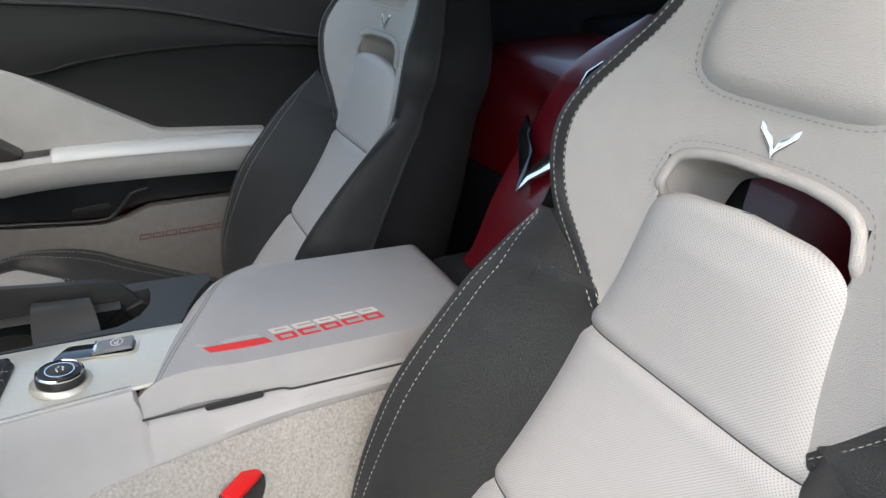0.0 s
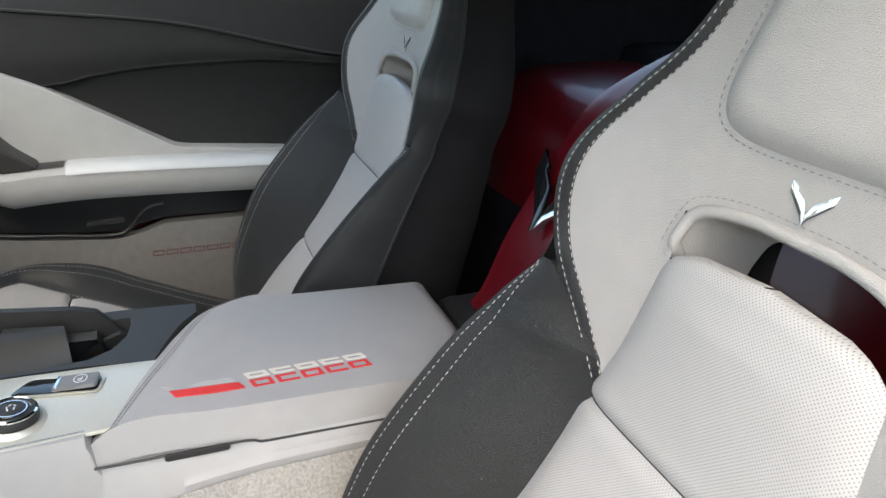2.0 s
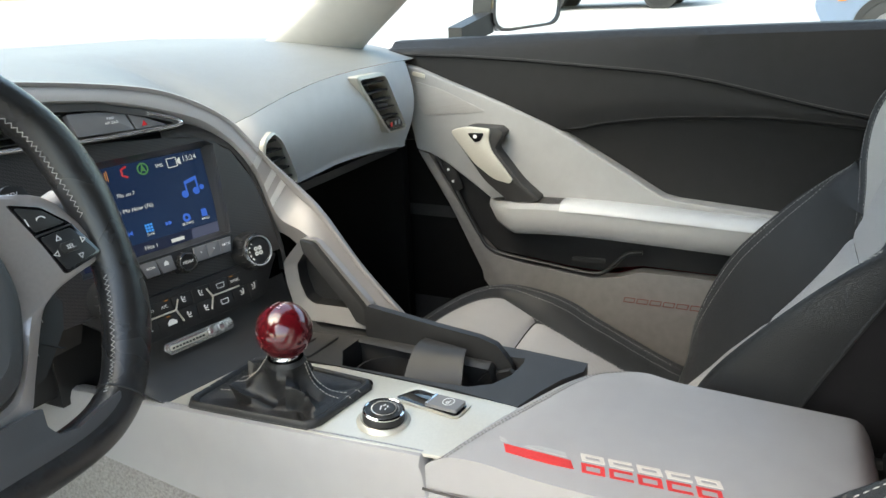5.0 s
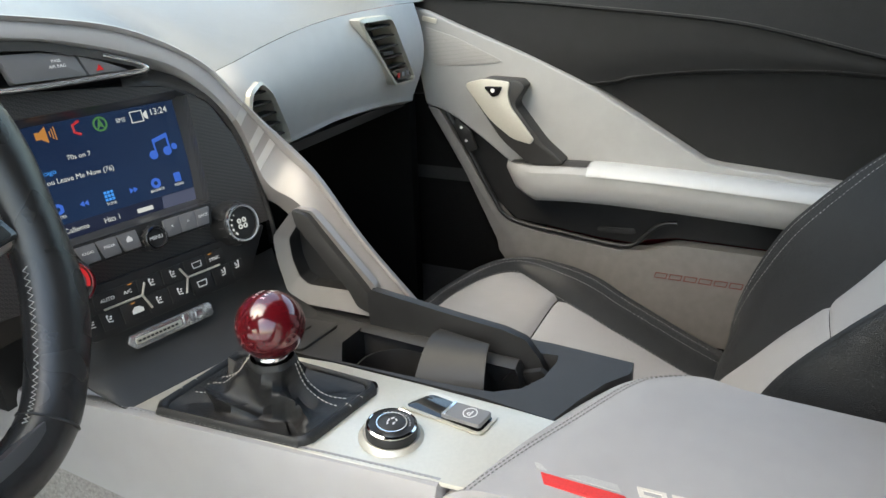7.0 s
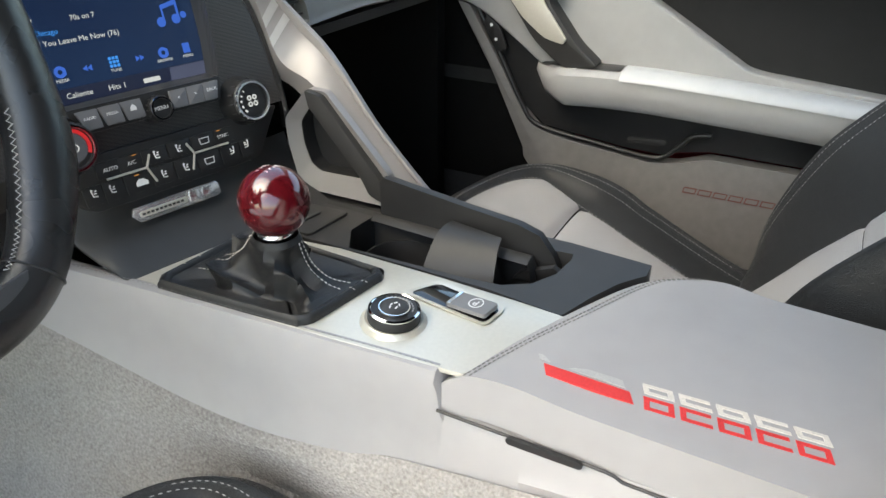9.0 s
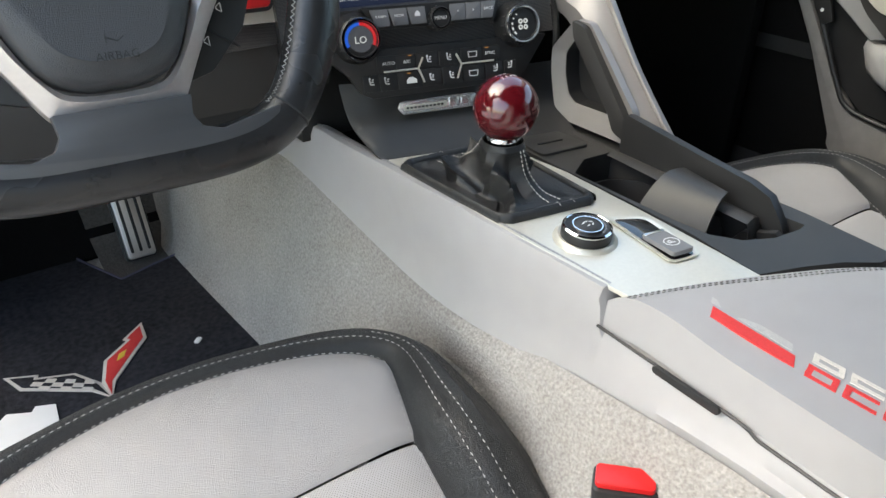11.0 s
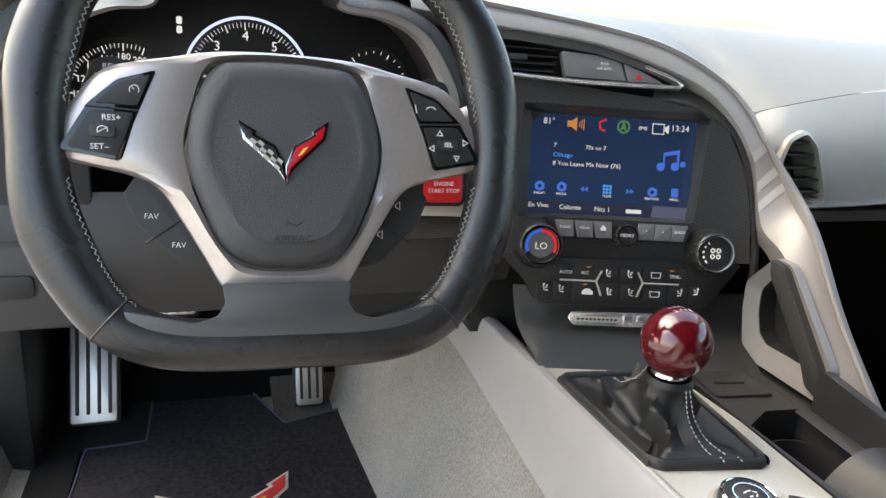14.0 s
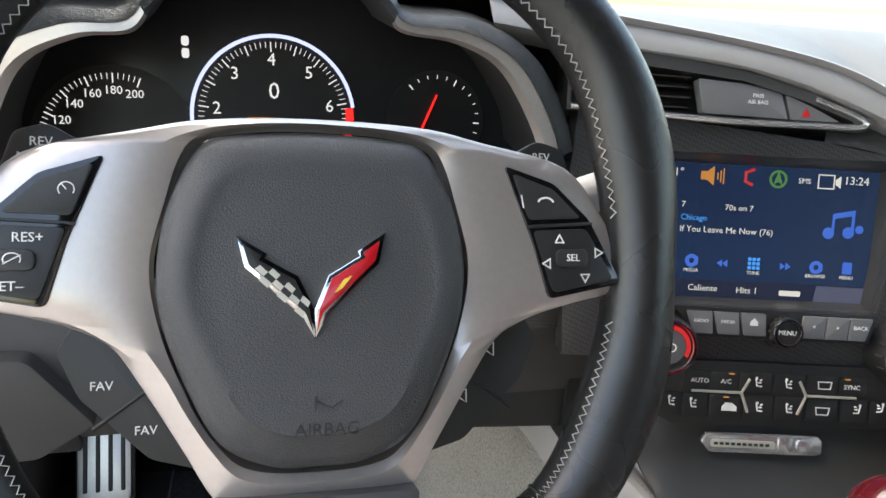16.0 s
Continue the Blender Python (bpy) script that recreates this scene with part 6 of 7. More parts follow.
# climate panel
hv = soften([(-0.128, -0.026), (0.142, -0.026), (0.130, -0.042), (0.108, -0.072), (0.095, -0.076), (-0.076, -0.078), (-0.088, -0.072), (-0.100, -0.052)], 0.2)
part("climate_panel", prism(hv[::-1], 0.010, SM @ Matrix.Translation((0, 0, -0.004)), 0.003), BLACK, row, "black climate panel")
GM = SM @ Matrix.Translation((0, 0, 0.0062))
tops = [(-0.068, -0.046), (-0.046, -0.024), (-0.0225, 0.003), (0.005, 0.029), (0.031, 0.056), (0.058, 0.080)]
for i, (a, b) in enumerate(tops):
    part("climate_button", prism(soften([(a, -0.034), (b, -0.034), (b - 0.0005, -0.0492), (a - 0.0005, -0.0492)], 0.05), 0.0011, GM, 0.0004), BLACK, row)
lows = [(-0.086, -0.069), (-0.067, -0.048), (-0.046, -0.020), (-0.018, 0.005), (0.007, 0.030), (0.032, 0.058), (0.060, 0.082), (0.084, 0.100)]
for i, (a, b) in enumerate(lows):
    part("climate_button", prism(soften([(a, -0.0525), (b, -0.0525), (b - 0.0005, -0.071), (a + 0.0005, -0.071)], 0.05), 0.0011, GM, 0.0004), BLACK, row)
for body, u, v in (("AUTO", -0.055, -0.042), ("A/C", -0.034, -0.042), ("SYNC", 0.067, -0.042)):
    part("lettering", letters(body, 0.0052, GM @ Matrix.Translation((u, v, 0.0019))), PRINT, row)


def seat_mark(u, v, s=1):
    g = GM @ Matrix.Translation((0, 0, 0.0018))
    lines = (((u - 0.0022 * s, v + 0.0032), (u - 0.0012 * s, v - 0.0022), (u + 0.0028 * s, v - 0.0026)), ((u - 0.0002 * s, v + 0.0004), (u + 0.0022 * s, v + 0.0004)), ((u + 0.0026 * s, v + 0.0030), (u + 0.0008 * s, v + 0.0022)))
    return join(*[tube([g @ Vector((a, b, 0)) for a, b in q], 0.00062, 5) for q in lines], lathe([(0.0, 0.0), (0.0011, 0.0), (0.0011, 0.0004), (0.0, 0.0004)], g @ Matrix.Translation((u - 0.0018 * s, v + 0.0040, 0)), 10))


for u, v, s in ((-0.008, -0.042, 1), (0.016, -0.042, 1), (-0.006, -0.062, 1), (0.018, -0.062, 1), (-0.0765, -0.060, 1), (-0.059, -0.061, 1), (0.073, -0.060, -1), (0.0915, -0.058, -1)):
    part("button_mark", seat_mark(u, v, s), PRINT, row)
for u, v in ((0.045, -0.0415), (0.045, -0.0625)):
    part("button_mark", ring([(u - 0.005, v - 0.003), (u + 0.005, v - 0.003), (u + 0.006, v + 0.0035), (u - 0.006, v + 0.0035)], [(u - 0.0042, v - 0.0022), (u + 0.0042, v - 0.0022), (u + 0.005, v + 0.0027), (u - 0.005, v + 0.0027)], 0.0002, GM @ Matrix.Translation((0, 0, 0.002))), PRINT, row)
part("button_mark", prism([(-0.036, -0.0655), (-0.024, -0.0655), (-0.024, -0.062), (-0.028, -0.059), (-0.033, -0.059), (-0.036, -0.062)], 0.0003, GM @ Matrix.Translation((0, 0, 0.0018)), 0), PRINT, row)
for u, v in ((-0.030, -0.0355), (0.063, -0.0355), (-0.033, -0.0545)):
    part("lamp", prism(rrect(0.0045, 0.0011, 0.0005), 0.0006, GM @ Matrix.Translation((u, v, 0.0016)), 0), ORANGE_ON, row)
for s, u in ((1, -0.021), (-1, 0.031)):
    part("chrome_inlay", join(*[tube([GM @ Vector(q) for q in seg], 0.0012, 6) for seg in (((u - 0.040 * (s > 0) + 0.040 * (s < 0), -0.0505, 0.0016), (u, -0.0505, 0.0016)), ((u, -0.0505, 0.0016), (u + 0.006 * s, -0.039, 0.0016)), ((u, -0.0505, 0.0016), (u + 0.006 * s, -0.066, 0.0016)))]), SILVER, row)

# dark slope between the stack and the console, with the plain chrome badge
rows = []
for u in np.linspace(-0.108, 0.160, 30):
    k = max(0, abs(u - 0.02) - 0.09) / 0.07
    a, b_, c, d = stack(u, -0.060, -0.004 - 0.02 * k), stack(u, -0.092, -0.001 - 0.018 * k), stack(u, -0.114, 0.010 - 0.015 * k), stack(u, -0.128, 0.042)
    d.z = 0.5418
    e = d + Vector((0.006, -0.026, -0.0016))
    row_ = [Vector(p) for p in spline([a, b_, c, d, e], 18)]
    for p in row_:
        edge = float(np.interp(p.y, LEFT[::-1, 1], LEFT[::-1, 0])) + 0.003
        if p.z < 0.60 and p.x < edge:
            p.x = edge
    rows.append(row_)
part("lower_slope", sheet(rows), SATIN, dash, "dark satin slope below the controls")
badge = thing("chrome_badge", stack(0, -0.092, 0.004), "chrome bar-shaped badge on the dark slope", "badge")
ZB = SM @ Matrix.Translation((-0.002, -0.0915, 0.0035))
part("plate", prism(soften([(-0.048, 0.0), (-0.044, 0.007), (0.046, 0.0078), (0.050, 0.004), (0.050, -0.006), (0.046, -0.008), (-0.041, -0.0085)], 0.2), 0.004, ZB, 0.0015), POLISHED, badge)
part("inlay", prism(rrect(0.052, 0.0062, 0.002), 0.0006, ZB @ Matrix.Translation((-0.014, -0.0008, 0.004)), 0.0002), SILVER, badge)
for i in range(10):
    part("name_block", prism(rrect(0.0032, 0.0022, 0.0004), 0.0004, ZB @ Matrix.Translation((-0.036 + 0.0046 * i, -0.0008, 0.0046)), 0), SATIN, badge)
part("raised_end", join(prism(rrect(0.012, 0.013, 0.003), 0.003, ZB @ Matrix.Translation((0.020, 0, 0.003)), 0.001), prism(rrect(0.014, 0.010, 0.003), 0.003, ZB @ Matrix.Translation((0.036, 0, 0.003)), 0.001)), POLISHED, badge)

# grab loop on the passenger's side of the stack
loop_o = soften([(0.334, 0.630), (0.300, 0.668), (0.276, 0.668), (0.198, 0.585), (0.196, 0.548), (0.300, 0.548), (0.322, 0.560), (0.332, 0.60)], 0.22, 4)
loop_i = soften([(0.318, 0.626), (0.298, 0.652), (0.284, 0.652), (0.222, 0.580), (0.222, 0.572), (0.296, 0.570), (0.308, 0.578), (0.316, 0.60)], 0.22, 4)
LM = Matrix(((0, 0, -1, 0.893), (1, 0, 0, 0), (0, 1, 0, 0), (0, 0, 0, 1)))
part("loop_well", ring([(y_ + 0.001, z_) for y_, z_ in loop_i], loop_i, 0.03, LM @ Matrix.Translation((0, 0, -0.009))), BLACK, dash)
part("grab_loop", ring(loop_o, loop_i, 0.010, LM, -0.008), STRUT, dash, "satin grab loop beside the stack")
part("loop_back", prism(loop_o, 0.002, LM @ Matrix.Translation((0, 0, -0.032)), 0), BLACK, dash)
part("grab_pad", prism(soften([(0.300, 0.668), (0.280, 0.664), (0.205, 0.578), (0.198, 0.552), (0.222, 0.560), (0.232, 0.578), (0.296, 0.650)], 0.2), 0.016, LM @ Matrix.Translation((0, 0, -0.010)), 0.004), SATIN, dash, "dark grip pad of the grab loop")

# driver's side: lower dash, start button, accent strip
strip_m = basis((0.60, 0.455, 0.69), (1, -0.05, 0), (0, 0.1, 1))
part("accent_strip", prism([(-0.08, -0.012), (0.065, -0.016), (0.065, 0.004), (-0.08, 0.0)], 0.012, strip_m, 0.002), SILVER, dash, "satin accent strip")
part("carbon_strip", prism([(-0.10, -0.040), (0.045, -0.036), (0.060, -0.016), (-0.10, -0.013)], 0.008, strip_m, 0.002), CARBON, dash)
part("knee_panel", sheet([[(x, y, z) for x in np.linspace(-0.02, 0.66, 12)] for y, z in ((0.47, 0.70), (0.452, 0.66), (0.45, 0.62), (0.47, 0.57), (0.52, 0.55), (0.7, 0.545))]), TAUPE, dash, "taupe lower dash panel")
part("knee_pad", prism(soften([(-0.03, 0.665), (0.20, 0.655), (0.24, 0.60), (0.20, 0.575), (-0.03, 0.565)], 0.1), 0.02, Matrix(((1, 0, 0, 0), (0, 0, -1, 0.455), (0, 1, 0, 0), (0, 0, 0, 1))), 0.004), TAUPE, dash, "taupe lower dash pad")
part("lamp_switch", prism(rrect(0.05, 0.022, 0.005), 0.004, Matrix(((1, 0, 0, 0.145), (0, 0, -1, 0.435), (0, 1, 0, 0.618), (0, 0, 0, 1))), 0.001), BLACK, dash)
start = thing("start_button", (0.566, 0.436, 0.711), "red engine start button beside the wheel", "button")
stm = basis((0.566, 0.440, 0.711), (1, -0.06, 0), (0, 0.22, 1))
part("bezel", prism(rrect(0.050, 0.040, 0.008), 0.010, stm @ Matrix.Translation((0, 0, -0.008)), 0.002), BLACK, start)
part("cap", prism(rrect(0.042, 0.032, 0.006), 0.006, stm @ Matrix.Translation((0, 0, 0.002)), 0.0025), REDPLASTIC, start)
for i, body in enumerate(("ENGINE", "START STOP")):
    part("lettering", letters(body, 0.0062, stm @ Matrix.Translation((0, 0.004 - 0.0075 * i, 0.0082))), PRINT, start)
part("dash_side", prism([(0.40, 0.56), (0.66, 0.54), (0.66, 0.78), (0.60, 0.79), (0.40, 0.775)], 0.01, Matrix(((1, 0, 0, 0), (0, 0, -1, 0.475), (0, 1, 0, 0), (0, 0, 0, 1))), 0.003), BLACK, dash)
part("dash_side", prism([(0.02, 0.56), (0.22, 0.56), (0.22, 0.775), (0.02, 0.82)], 0.01, Matrix(((1, 0, 0, 0), (0, 0, -1, 0.475), (0, 1, 0, 0), (0, 0, 0, 1))), 0.003), BLACK, dash)
part("inner_fill", box(0.62, 0.93, 0.46, 0.50, 0.53, 0.82), BLACK, dash)
part("under_dash", box(0.92, 1.50, 0.47, 1.1, 0.655, 0.67), BLACK, dash)


# ---- instrument cluster ----
cluster = thing("instrument_cluster", (0.374, 0.58, 0.80), "instrument cluster with three lit gauges under a hood", "instrument cluster")
LIP = spline([(0.190, 0.775), (0.192, 0.800), (0.215, 0.850), (0.25, 0.870), (0.283, 0.875), (0.298, 0.893), (0.322, 0.910), (0.374, 0.916), (0.428, 0.910), (0.447, 0.893), (0.458, 0.882), (0.498, 0.876), (0.532, 0.858), (0.562, 0.812), (0.570, 0.780)], 80)
HOODIN = mat("black_hood_lining", (0.022, 0.022, 0.023), 0.8, vary=0.1)
part("hood_lining", sheet([[(x + (x - 0.378) * 0.10 * t, 0.452 + 0.16 * t, z + 0.004 * t) for x, z in LIP] for t in np.linspace(0, 1, 6)]), HOODIN, cluster)
outer = spline([(0.150, 0.775), (0.152, 0.805), (0.180, 0.862), (0.23, 0.886), (0.275, 0.889), (0.292, 0.905), (0.318, 0.922), (0.374, 0.928), (0.432, 0.922), (0.452, 0.906), (0.464, 0.895), (0.515, 0.892), (0.56, 0.868), (0.590, 0.822), (0.602, 0.780)], 80)
rows = []
for (x, z), (xo, zo) in zip(LIP, outer):
    rows.append([(x, 0.452, z), (x + (xo - x) * 0.15, 0.446, z + (zo - z) * 0.15), (x + (xo - x) * 0.6, 0.447, z + (zo - z) * 0.6), (xo, 0.456, zo), (xo + (xo - x) * 0.3, 0.50, zo + 0.004)])
rim_rows = [[r[0], r[1], Vector(r[1]).lerp(Vector(r[2]), 0.75)] for r in rows]
brow_rows = [[Vector(r[1]).lerp(Vector(r[2]), 0.75) - Vector((0, 0.001, 0)), r[2], r[3], r[4]] for r in rows]
part("hood_rim", sheet(rim_rows[3:27]), BRUSH, cluster, "satin rim of the hood")
part("hood_rim", sheet(rim_rows[53:77]), BRUSH, cluster, "satin rim of the hood")
part("hood_brow", sheet(rows[26:54]), DARK, cluster)
for a, b in ((3, 27), (53, 77)):
    part("hood_edge", sheet(brow_rows[a:b]), DARK, cluster, "dark leather edge of the hood")
rows = []
for (xo, zo) in outer:
    rows.append([(xo, 0.455, zo - 0.001), (xo + (xo - 0.376) * 0.04, 0.50, zo + 0.005), (xo + (xo - 0.376) * 0.08, 0.58, zo + 0.006), (xo + (xo - 0.376) * 0.1, 0.70, zo - 0.004)])
part("hood_top", sheet(rows), DARK, cluster, "dark leather hood over the gauges")
CMX = basis((0.374, 0.592, 0.80), (1, 0, 0), (0, 0.14, 1))
part("face", prism([(-0.25, -0.10), (0.25, -0.10), (0.25, 0.13), (-0.25, 0.13)], 0.003, CMX @ Matrix.Translation((0, 0, -0.006)), 0), GAUGEFACE, cluster, "black gauge panel, greyed for reflections")
GW, GB, GR = glow("gauge_white", (0.72, 0.78, 0.88), 0.6), glow("gauge_halo", (0.35, 0.45, 0.9), 0.9), glow("gauge_red", (0.9, 0.02, 0.02), 0.9)


def gauge(cx, cy, r, a0, a1, n, nums, size, halo):
    g = part("gauge", lathe([(0, 0), (r * 1.08, 0), (r * 1.08, 0.001), (0, 0.001)], CMX @ Matrix.Translation((cx, cy, -0.003)), 48), BLACK, cluster, "round gauge")
    if halo:
        rr = [[((r * 1.02 + d) * math.cos(t), (r * 1.02 + d) * math.sin(t), 0.002) for t in np.linspace(radians(a0 - 60), radians(a1 + 36), 60)] for d in (0.0, 0.0032)]
        b = sheet(rr)
        b.transform(CMX @ Matrix.Translation((cx, cy, -0.001)))
        part("halo", b, glow("halo_white", (0.45, 0.55, 1.0), 0.9), g)
        rr = [[((r * 0.985 + d) * math.cos(t), (r * 0.985 + d) * math.sin(t), 0.002) for t in np.linspace(radians(a1 + 12), radians(a1 + 36), 12)] for d in (-0.003, 0.004)]
        b = sheet(rr)
        b.transform(CMX @ Matrix.Translation((cx, cy, -0.001)))
        part("red_zone", b, GR, g)
    ticks = []
    for i in range(n + 1):
        t = radians(a0 + (a1 - a0) * i / n)
        L = r * (0.13 if i % 5 == 0 else 0.08)
        ticks.append(prism(rrect(L, 0.0011 if i % 5 == 0 else 0.0006, 0.0002), 0.0003, CMX @ Matrix.Translation((cx, cy, 0.0)) @ pose((r * 0.97 - L / 2) * math.cos(t), (r * 0.97 - L / 2) * math.sin(t), 0, 0, 0, math.degrees(t)), 0))
    part("ticks", join(*ticks), GW, g)
    for i, body in enumerate(nums):
        t = radians(a0 + (a1 - a0) * i / (len(nums) - 1))
        part("numeral", letters(body, size, CMX @ Matrix.Translation((cx + r * 0.74 * math.cos(t), cy + r * 0.74 * math.sin(t), 0.0002))), GW, g)
    return g


tach = gauge(0.0, 0.0, 0.066, 252, -28, 70, ["0", "1", "2", "3", "4", "5", "6", "7"], 0.0150, True)
part("numeral", letters("0", 0.020, CMX @ Matrix.Translation((0, 0.022, 0.0004))), GW, tach)
part("info_bar", prism(rrect(0.022, 0.004, 0.001), 0.0003, CMX @ Matrix.Translation((-0.012, -0.002, 0.0004)), 0), ORANGE_ON, tach)
part("info_bar", prism(rrect(0.003, 0.012, 0.001), 0.0003, CMX @ Matrix.Translation((-0.030, -0.006, 0.0004)), 0), BLUE_ON, tach)
speed = gauge(-0.130, -0.026, 0.062, 279, 69, 50, ["0", "20", "40", "60", "80", "100", "120", "140", "160", "180", "200"], 0.0098, False)
part("needle", prism([(-0.001, -0.001), (0.030, -0.0007), (0.030, 0.0007), (-0.001, 0.001)], 0.001, CMX @ Matrix.Translation((-0.128, -0.022, 0.001)) @ pose(0, 0, 0, 0, 0, 275), 0), GR, speed)
temp = gauge(0.146, 0.0, 0.042, 130, -30, 12, ["", ""], 0.004, False)
part("needle", prism([(-0.001, -0.001), (0.038, -0.0008), (0.038, 0.0008), (-0.001, 0.001)], 0.001, CMX @ Matrix.Translation((0.130, -0.012, 0.001)) @ pose(0, 0, 0, 0, 0, 66), 0), GR, temp)
part("car_symbol", join(*[prism(rrect(0.006, 0.008, 0.002), 0.0003, CMX @ Matrix.Translation((-0.072, 0.052 + 0.010 * i, 0.0)), 0) for i in (0, 1)]), GW, cluster)

# ---- steering wheel ----
wheel = thing("steering_wheel", (0.382, 0.26, 0.785), "flat-bottomed black leather steering wheel with satin metal spokes", "steering wheel")
WX, WY = Vector((1, 0, 0)), Vector((0, math.sin(radians(20)), math.cos(radians(20))))
WM = basis((0.382, 0.243, 0.785), WX, WY) @ pose(0, 0, 0, 0, 0, -1.5)
RIM = spline([(0.160, 0.0), (0.158, 0.055), (0.140, 0.107), (0.100, 0.148), (0.05, 0.170), (0.0, 0.176), (-0.05, 0.170), (-0.100, 0.148), (-0.140, 0.107), (-0.158, 0.055), (-0.160, 0.0), (-0.153, -0.050), (-0.132, -0.095), (-0.108, -0.122), (-0.070, -0.135), (0.0, -0.137), (0.070, -0.135), (0.108, -0.122), (0.132, -0.095), (0.153, -0.050)], 160, closed=True)


def rim_section(i):
    x, y = RIM[i]
    a, b = RIM[i - 1], RIM[(i + 1) % len(RIM)]
    t = Vector((b[0] - a[0], b[1] - a[1], 0)).normalized()
    out = Vector((t.y, -t.x, 0))
    thumb = math.exp(-((abs(math.degrees(math.atan2(y, x))) - 22) / 14) ** 2) if x > 0 else math.exp(-((abs(math.degrees(math.atan2(y, -x))) - 22) / 14) ** 2)
    low = 0.25 * max(0, min(1, (-y - 0.09) / 0.03))
    return Vector((x, y, 0)), out, 0.0178 + 0.003 * thumb + 0.002 * low, 0.0175


rows = []
for i in range(160):
    c, o, ra, rb = rim_section(i)
    rows.append([WM @ (c + o * ra * math.cos(t) + Vector((0, 0, 1)) * rb * math.sin(t)) for t in np.linspace(0, 2 * math.pi, 20, endpoint=False)])
rows.append(rows[0])
bm = sheet(rows, around=True)
bmesh.ops.remove_doubles(bm, verts=bm.verts, dist=1e-6)
bmesh.ops.recalc_face_normals(bm, faces=bm.faces)
part("rim", bm, RIMLEATHER, wheel, "smooth black leather rim")
# cross stitching on the inner face of the rim
def zigzag(i0, i1):
    p, flip = [], 1
    for i in np.linspace(i0, i1, int(abs(i1 - i0) * 2.5)):
        c, o, ra, rb = rim_section(int(i) % 160)
        f = i - int(i)
        c2, o2, _, _ = rim_section((int(i) + 1) % 160)
        c, o = c + (c2 - c) * f, (o + (o2 - o) * f).normalized()
        ang = math.pi - 0.42 + 0.09 * flip
        p.append(WM @ (c + o * (ra + 0.0003) * math.cos(ang) + Vector((0, 0, 1)) * (rb + 0.0003) * math.sin(ang)))
        flip = -flip
    return tube(p, 0.0004, 4)
for i0, i1 in ((4, 26), (54, 76), (84, 104), (136, 156)):
    part("cross_stitching", zigzag(i0, i1), THREAD, wheel)
for i0 in (102, 138):
    pts = []
    c, o, ra, rb = rim_section(i0)
    for t in np.linspace(0, 2 * math.pi, 24, endpoint=False):
        pts.append(WM @ (c + o * (ra + 0.0002) * math.cos(t) + Vector((0, 0, 1)) * (rb + 0.0002) * math.sin(t)))
    part("rim_seam", tube(pts, 0.0009, 5, closed=True), BLACK, wheel)

# satin metal spoke piece: outer and inner outline around the airbag cover
so = [(-0.005, 0.070), (0.047, 0.068), (0.078, 0.062), (0.119, 0.052), (0.138, 0.030), (0.150, 0.006), (0.147, -0.008), (0.125, -0.014), (0.104, -0.019), (0.086, -0.028), (0.072, -0.048), (0.056, -0.075), (0.042, -0.098), (0.026, -0.104), (0.0, -0.104)]
si = [(-0.005, 0.066), (0.030, 0.0645), (0.050, 0.060), (0.058, 0.050), (0.064, 0.030), (0.069, 0.010), (0.069, -0.005), (0.066, -0.020), (0.062, -0.033), (0.056, -0.047), (0.050, -0.060), (0.042, -0.072), (0.033, -0.081), (0.020, -0.085), (0.0, -0.086)]
so = [(x, y) for x, y in so] + [(-x, y) for x, y in so[-2:0:-1]]
si = [(x, y) for x, y in si] + [(-x, y) for x, y in si[-2:0:-1]]
so, si = spline(so, 120, closed=True), spline(si, 120, closed=True)
rows = []
for (xo, yo), (xi, yi) in zip(so, si):
    L = math.hypot(xo - xi, yo - yi)
    zo = 0.004
    rows.append([WM @ Vector(q) for q in ((xo, yo, zo - 0.014), (xo, yo, zo - 0.003), (xo + (xi - xo) * 0.06, yo + (yi - yo) * 0.06, zo), (xo + (xi - xo) * 0.35, yo + (yi - yo) * 0.35, zo + 0.002 + 0.02 * L), (xo + (xi - xo) * 0.8, yo + (yi - yo) * 0.8, zo + 0.005), (xi, yi, zo + 0.002), (xi, yi, zo - 0.012))])
rows.append(rows[0])
part("spoke_trim", sheet(rows), BRUSH, wheel, "satin metal spokes")
# airbag cover
ab = spline([(x * 0.985, y * 0.985) for x, y in [(0.0, 0.0645), (0.03, 0.063), (0.049, 0.058), (0.062, 0.034), (0.0675, 0.008), (0.066, -0.018), (0.055, -0.049), (0.041, -0.073), (0.020, -0.0835), (0.0, -0.0845), (-0.020, -0.0835), (-0.041, -0.073), (-0.055, -0.049), (-0.066, -0.018), (-0.0675, 0.008), (-0.062, 0.034), (-0.049, 0.058), (-0.03, 0.063)]], 96, closed=True)
rows = []
for t, z in ((0.0, -0.010), (0.0, 0.006), (0.02, 0.012), (0.06, 0.0165), (0.12, 0.019), (0.20, 0.0205), (0.24, 0.0198), (0.28, 0.0194), (0.4, 0.0196), (0.6, 0.0202), (0.8, 0.0205), (1.0, 0.0205)):
    cx, cy = 0.0, -0.010
    row_ = []
    for x, y in ab:
        zz = z
        if 0.2 < t < 0.6:
            zz = z + 0.003 * max(0, -y / 0.08)
        py = y + (cy - y) * t
        zz -= 0.003 * (max(0.0, py - 0.030) / 0.032) ** 1.7
        row_.append(WM @ Vector((x + (cx - x) * t, y + (cy - y) * t, zz)))
    rows.append(row_)
part("airbag_cover", sheet(rows, around=True), BAGGRAIN, wheel, "grained black airbag cover")
part("lettering", letters("AIRBAG", 0.0078, WM @ Matrix.Translation((0.003, -0.064, 0.0226)), 0.0003), BLACK, wheel)
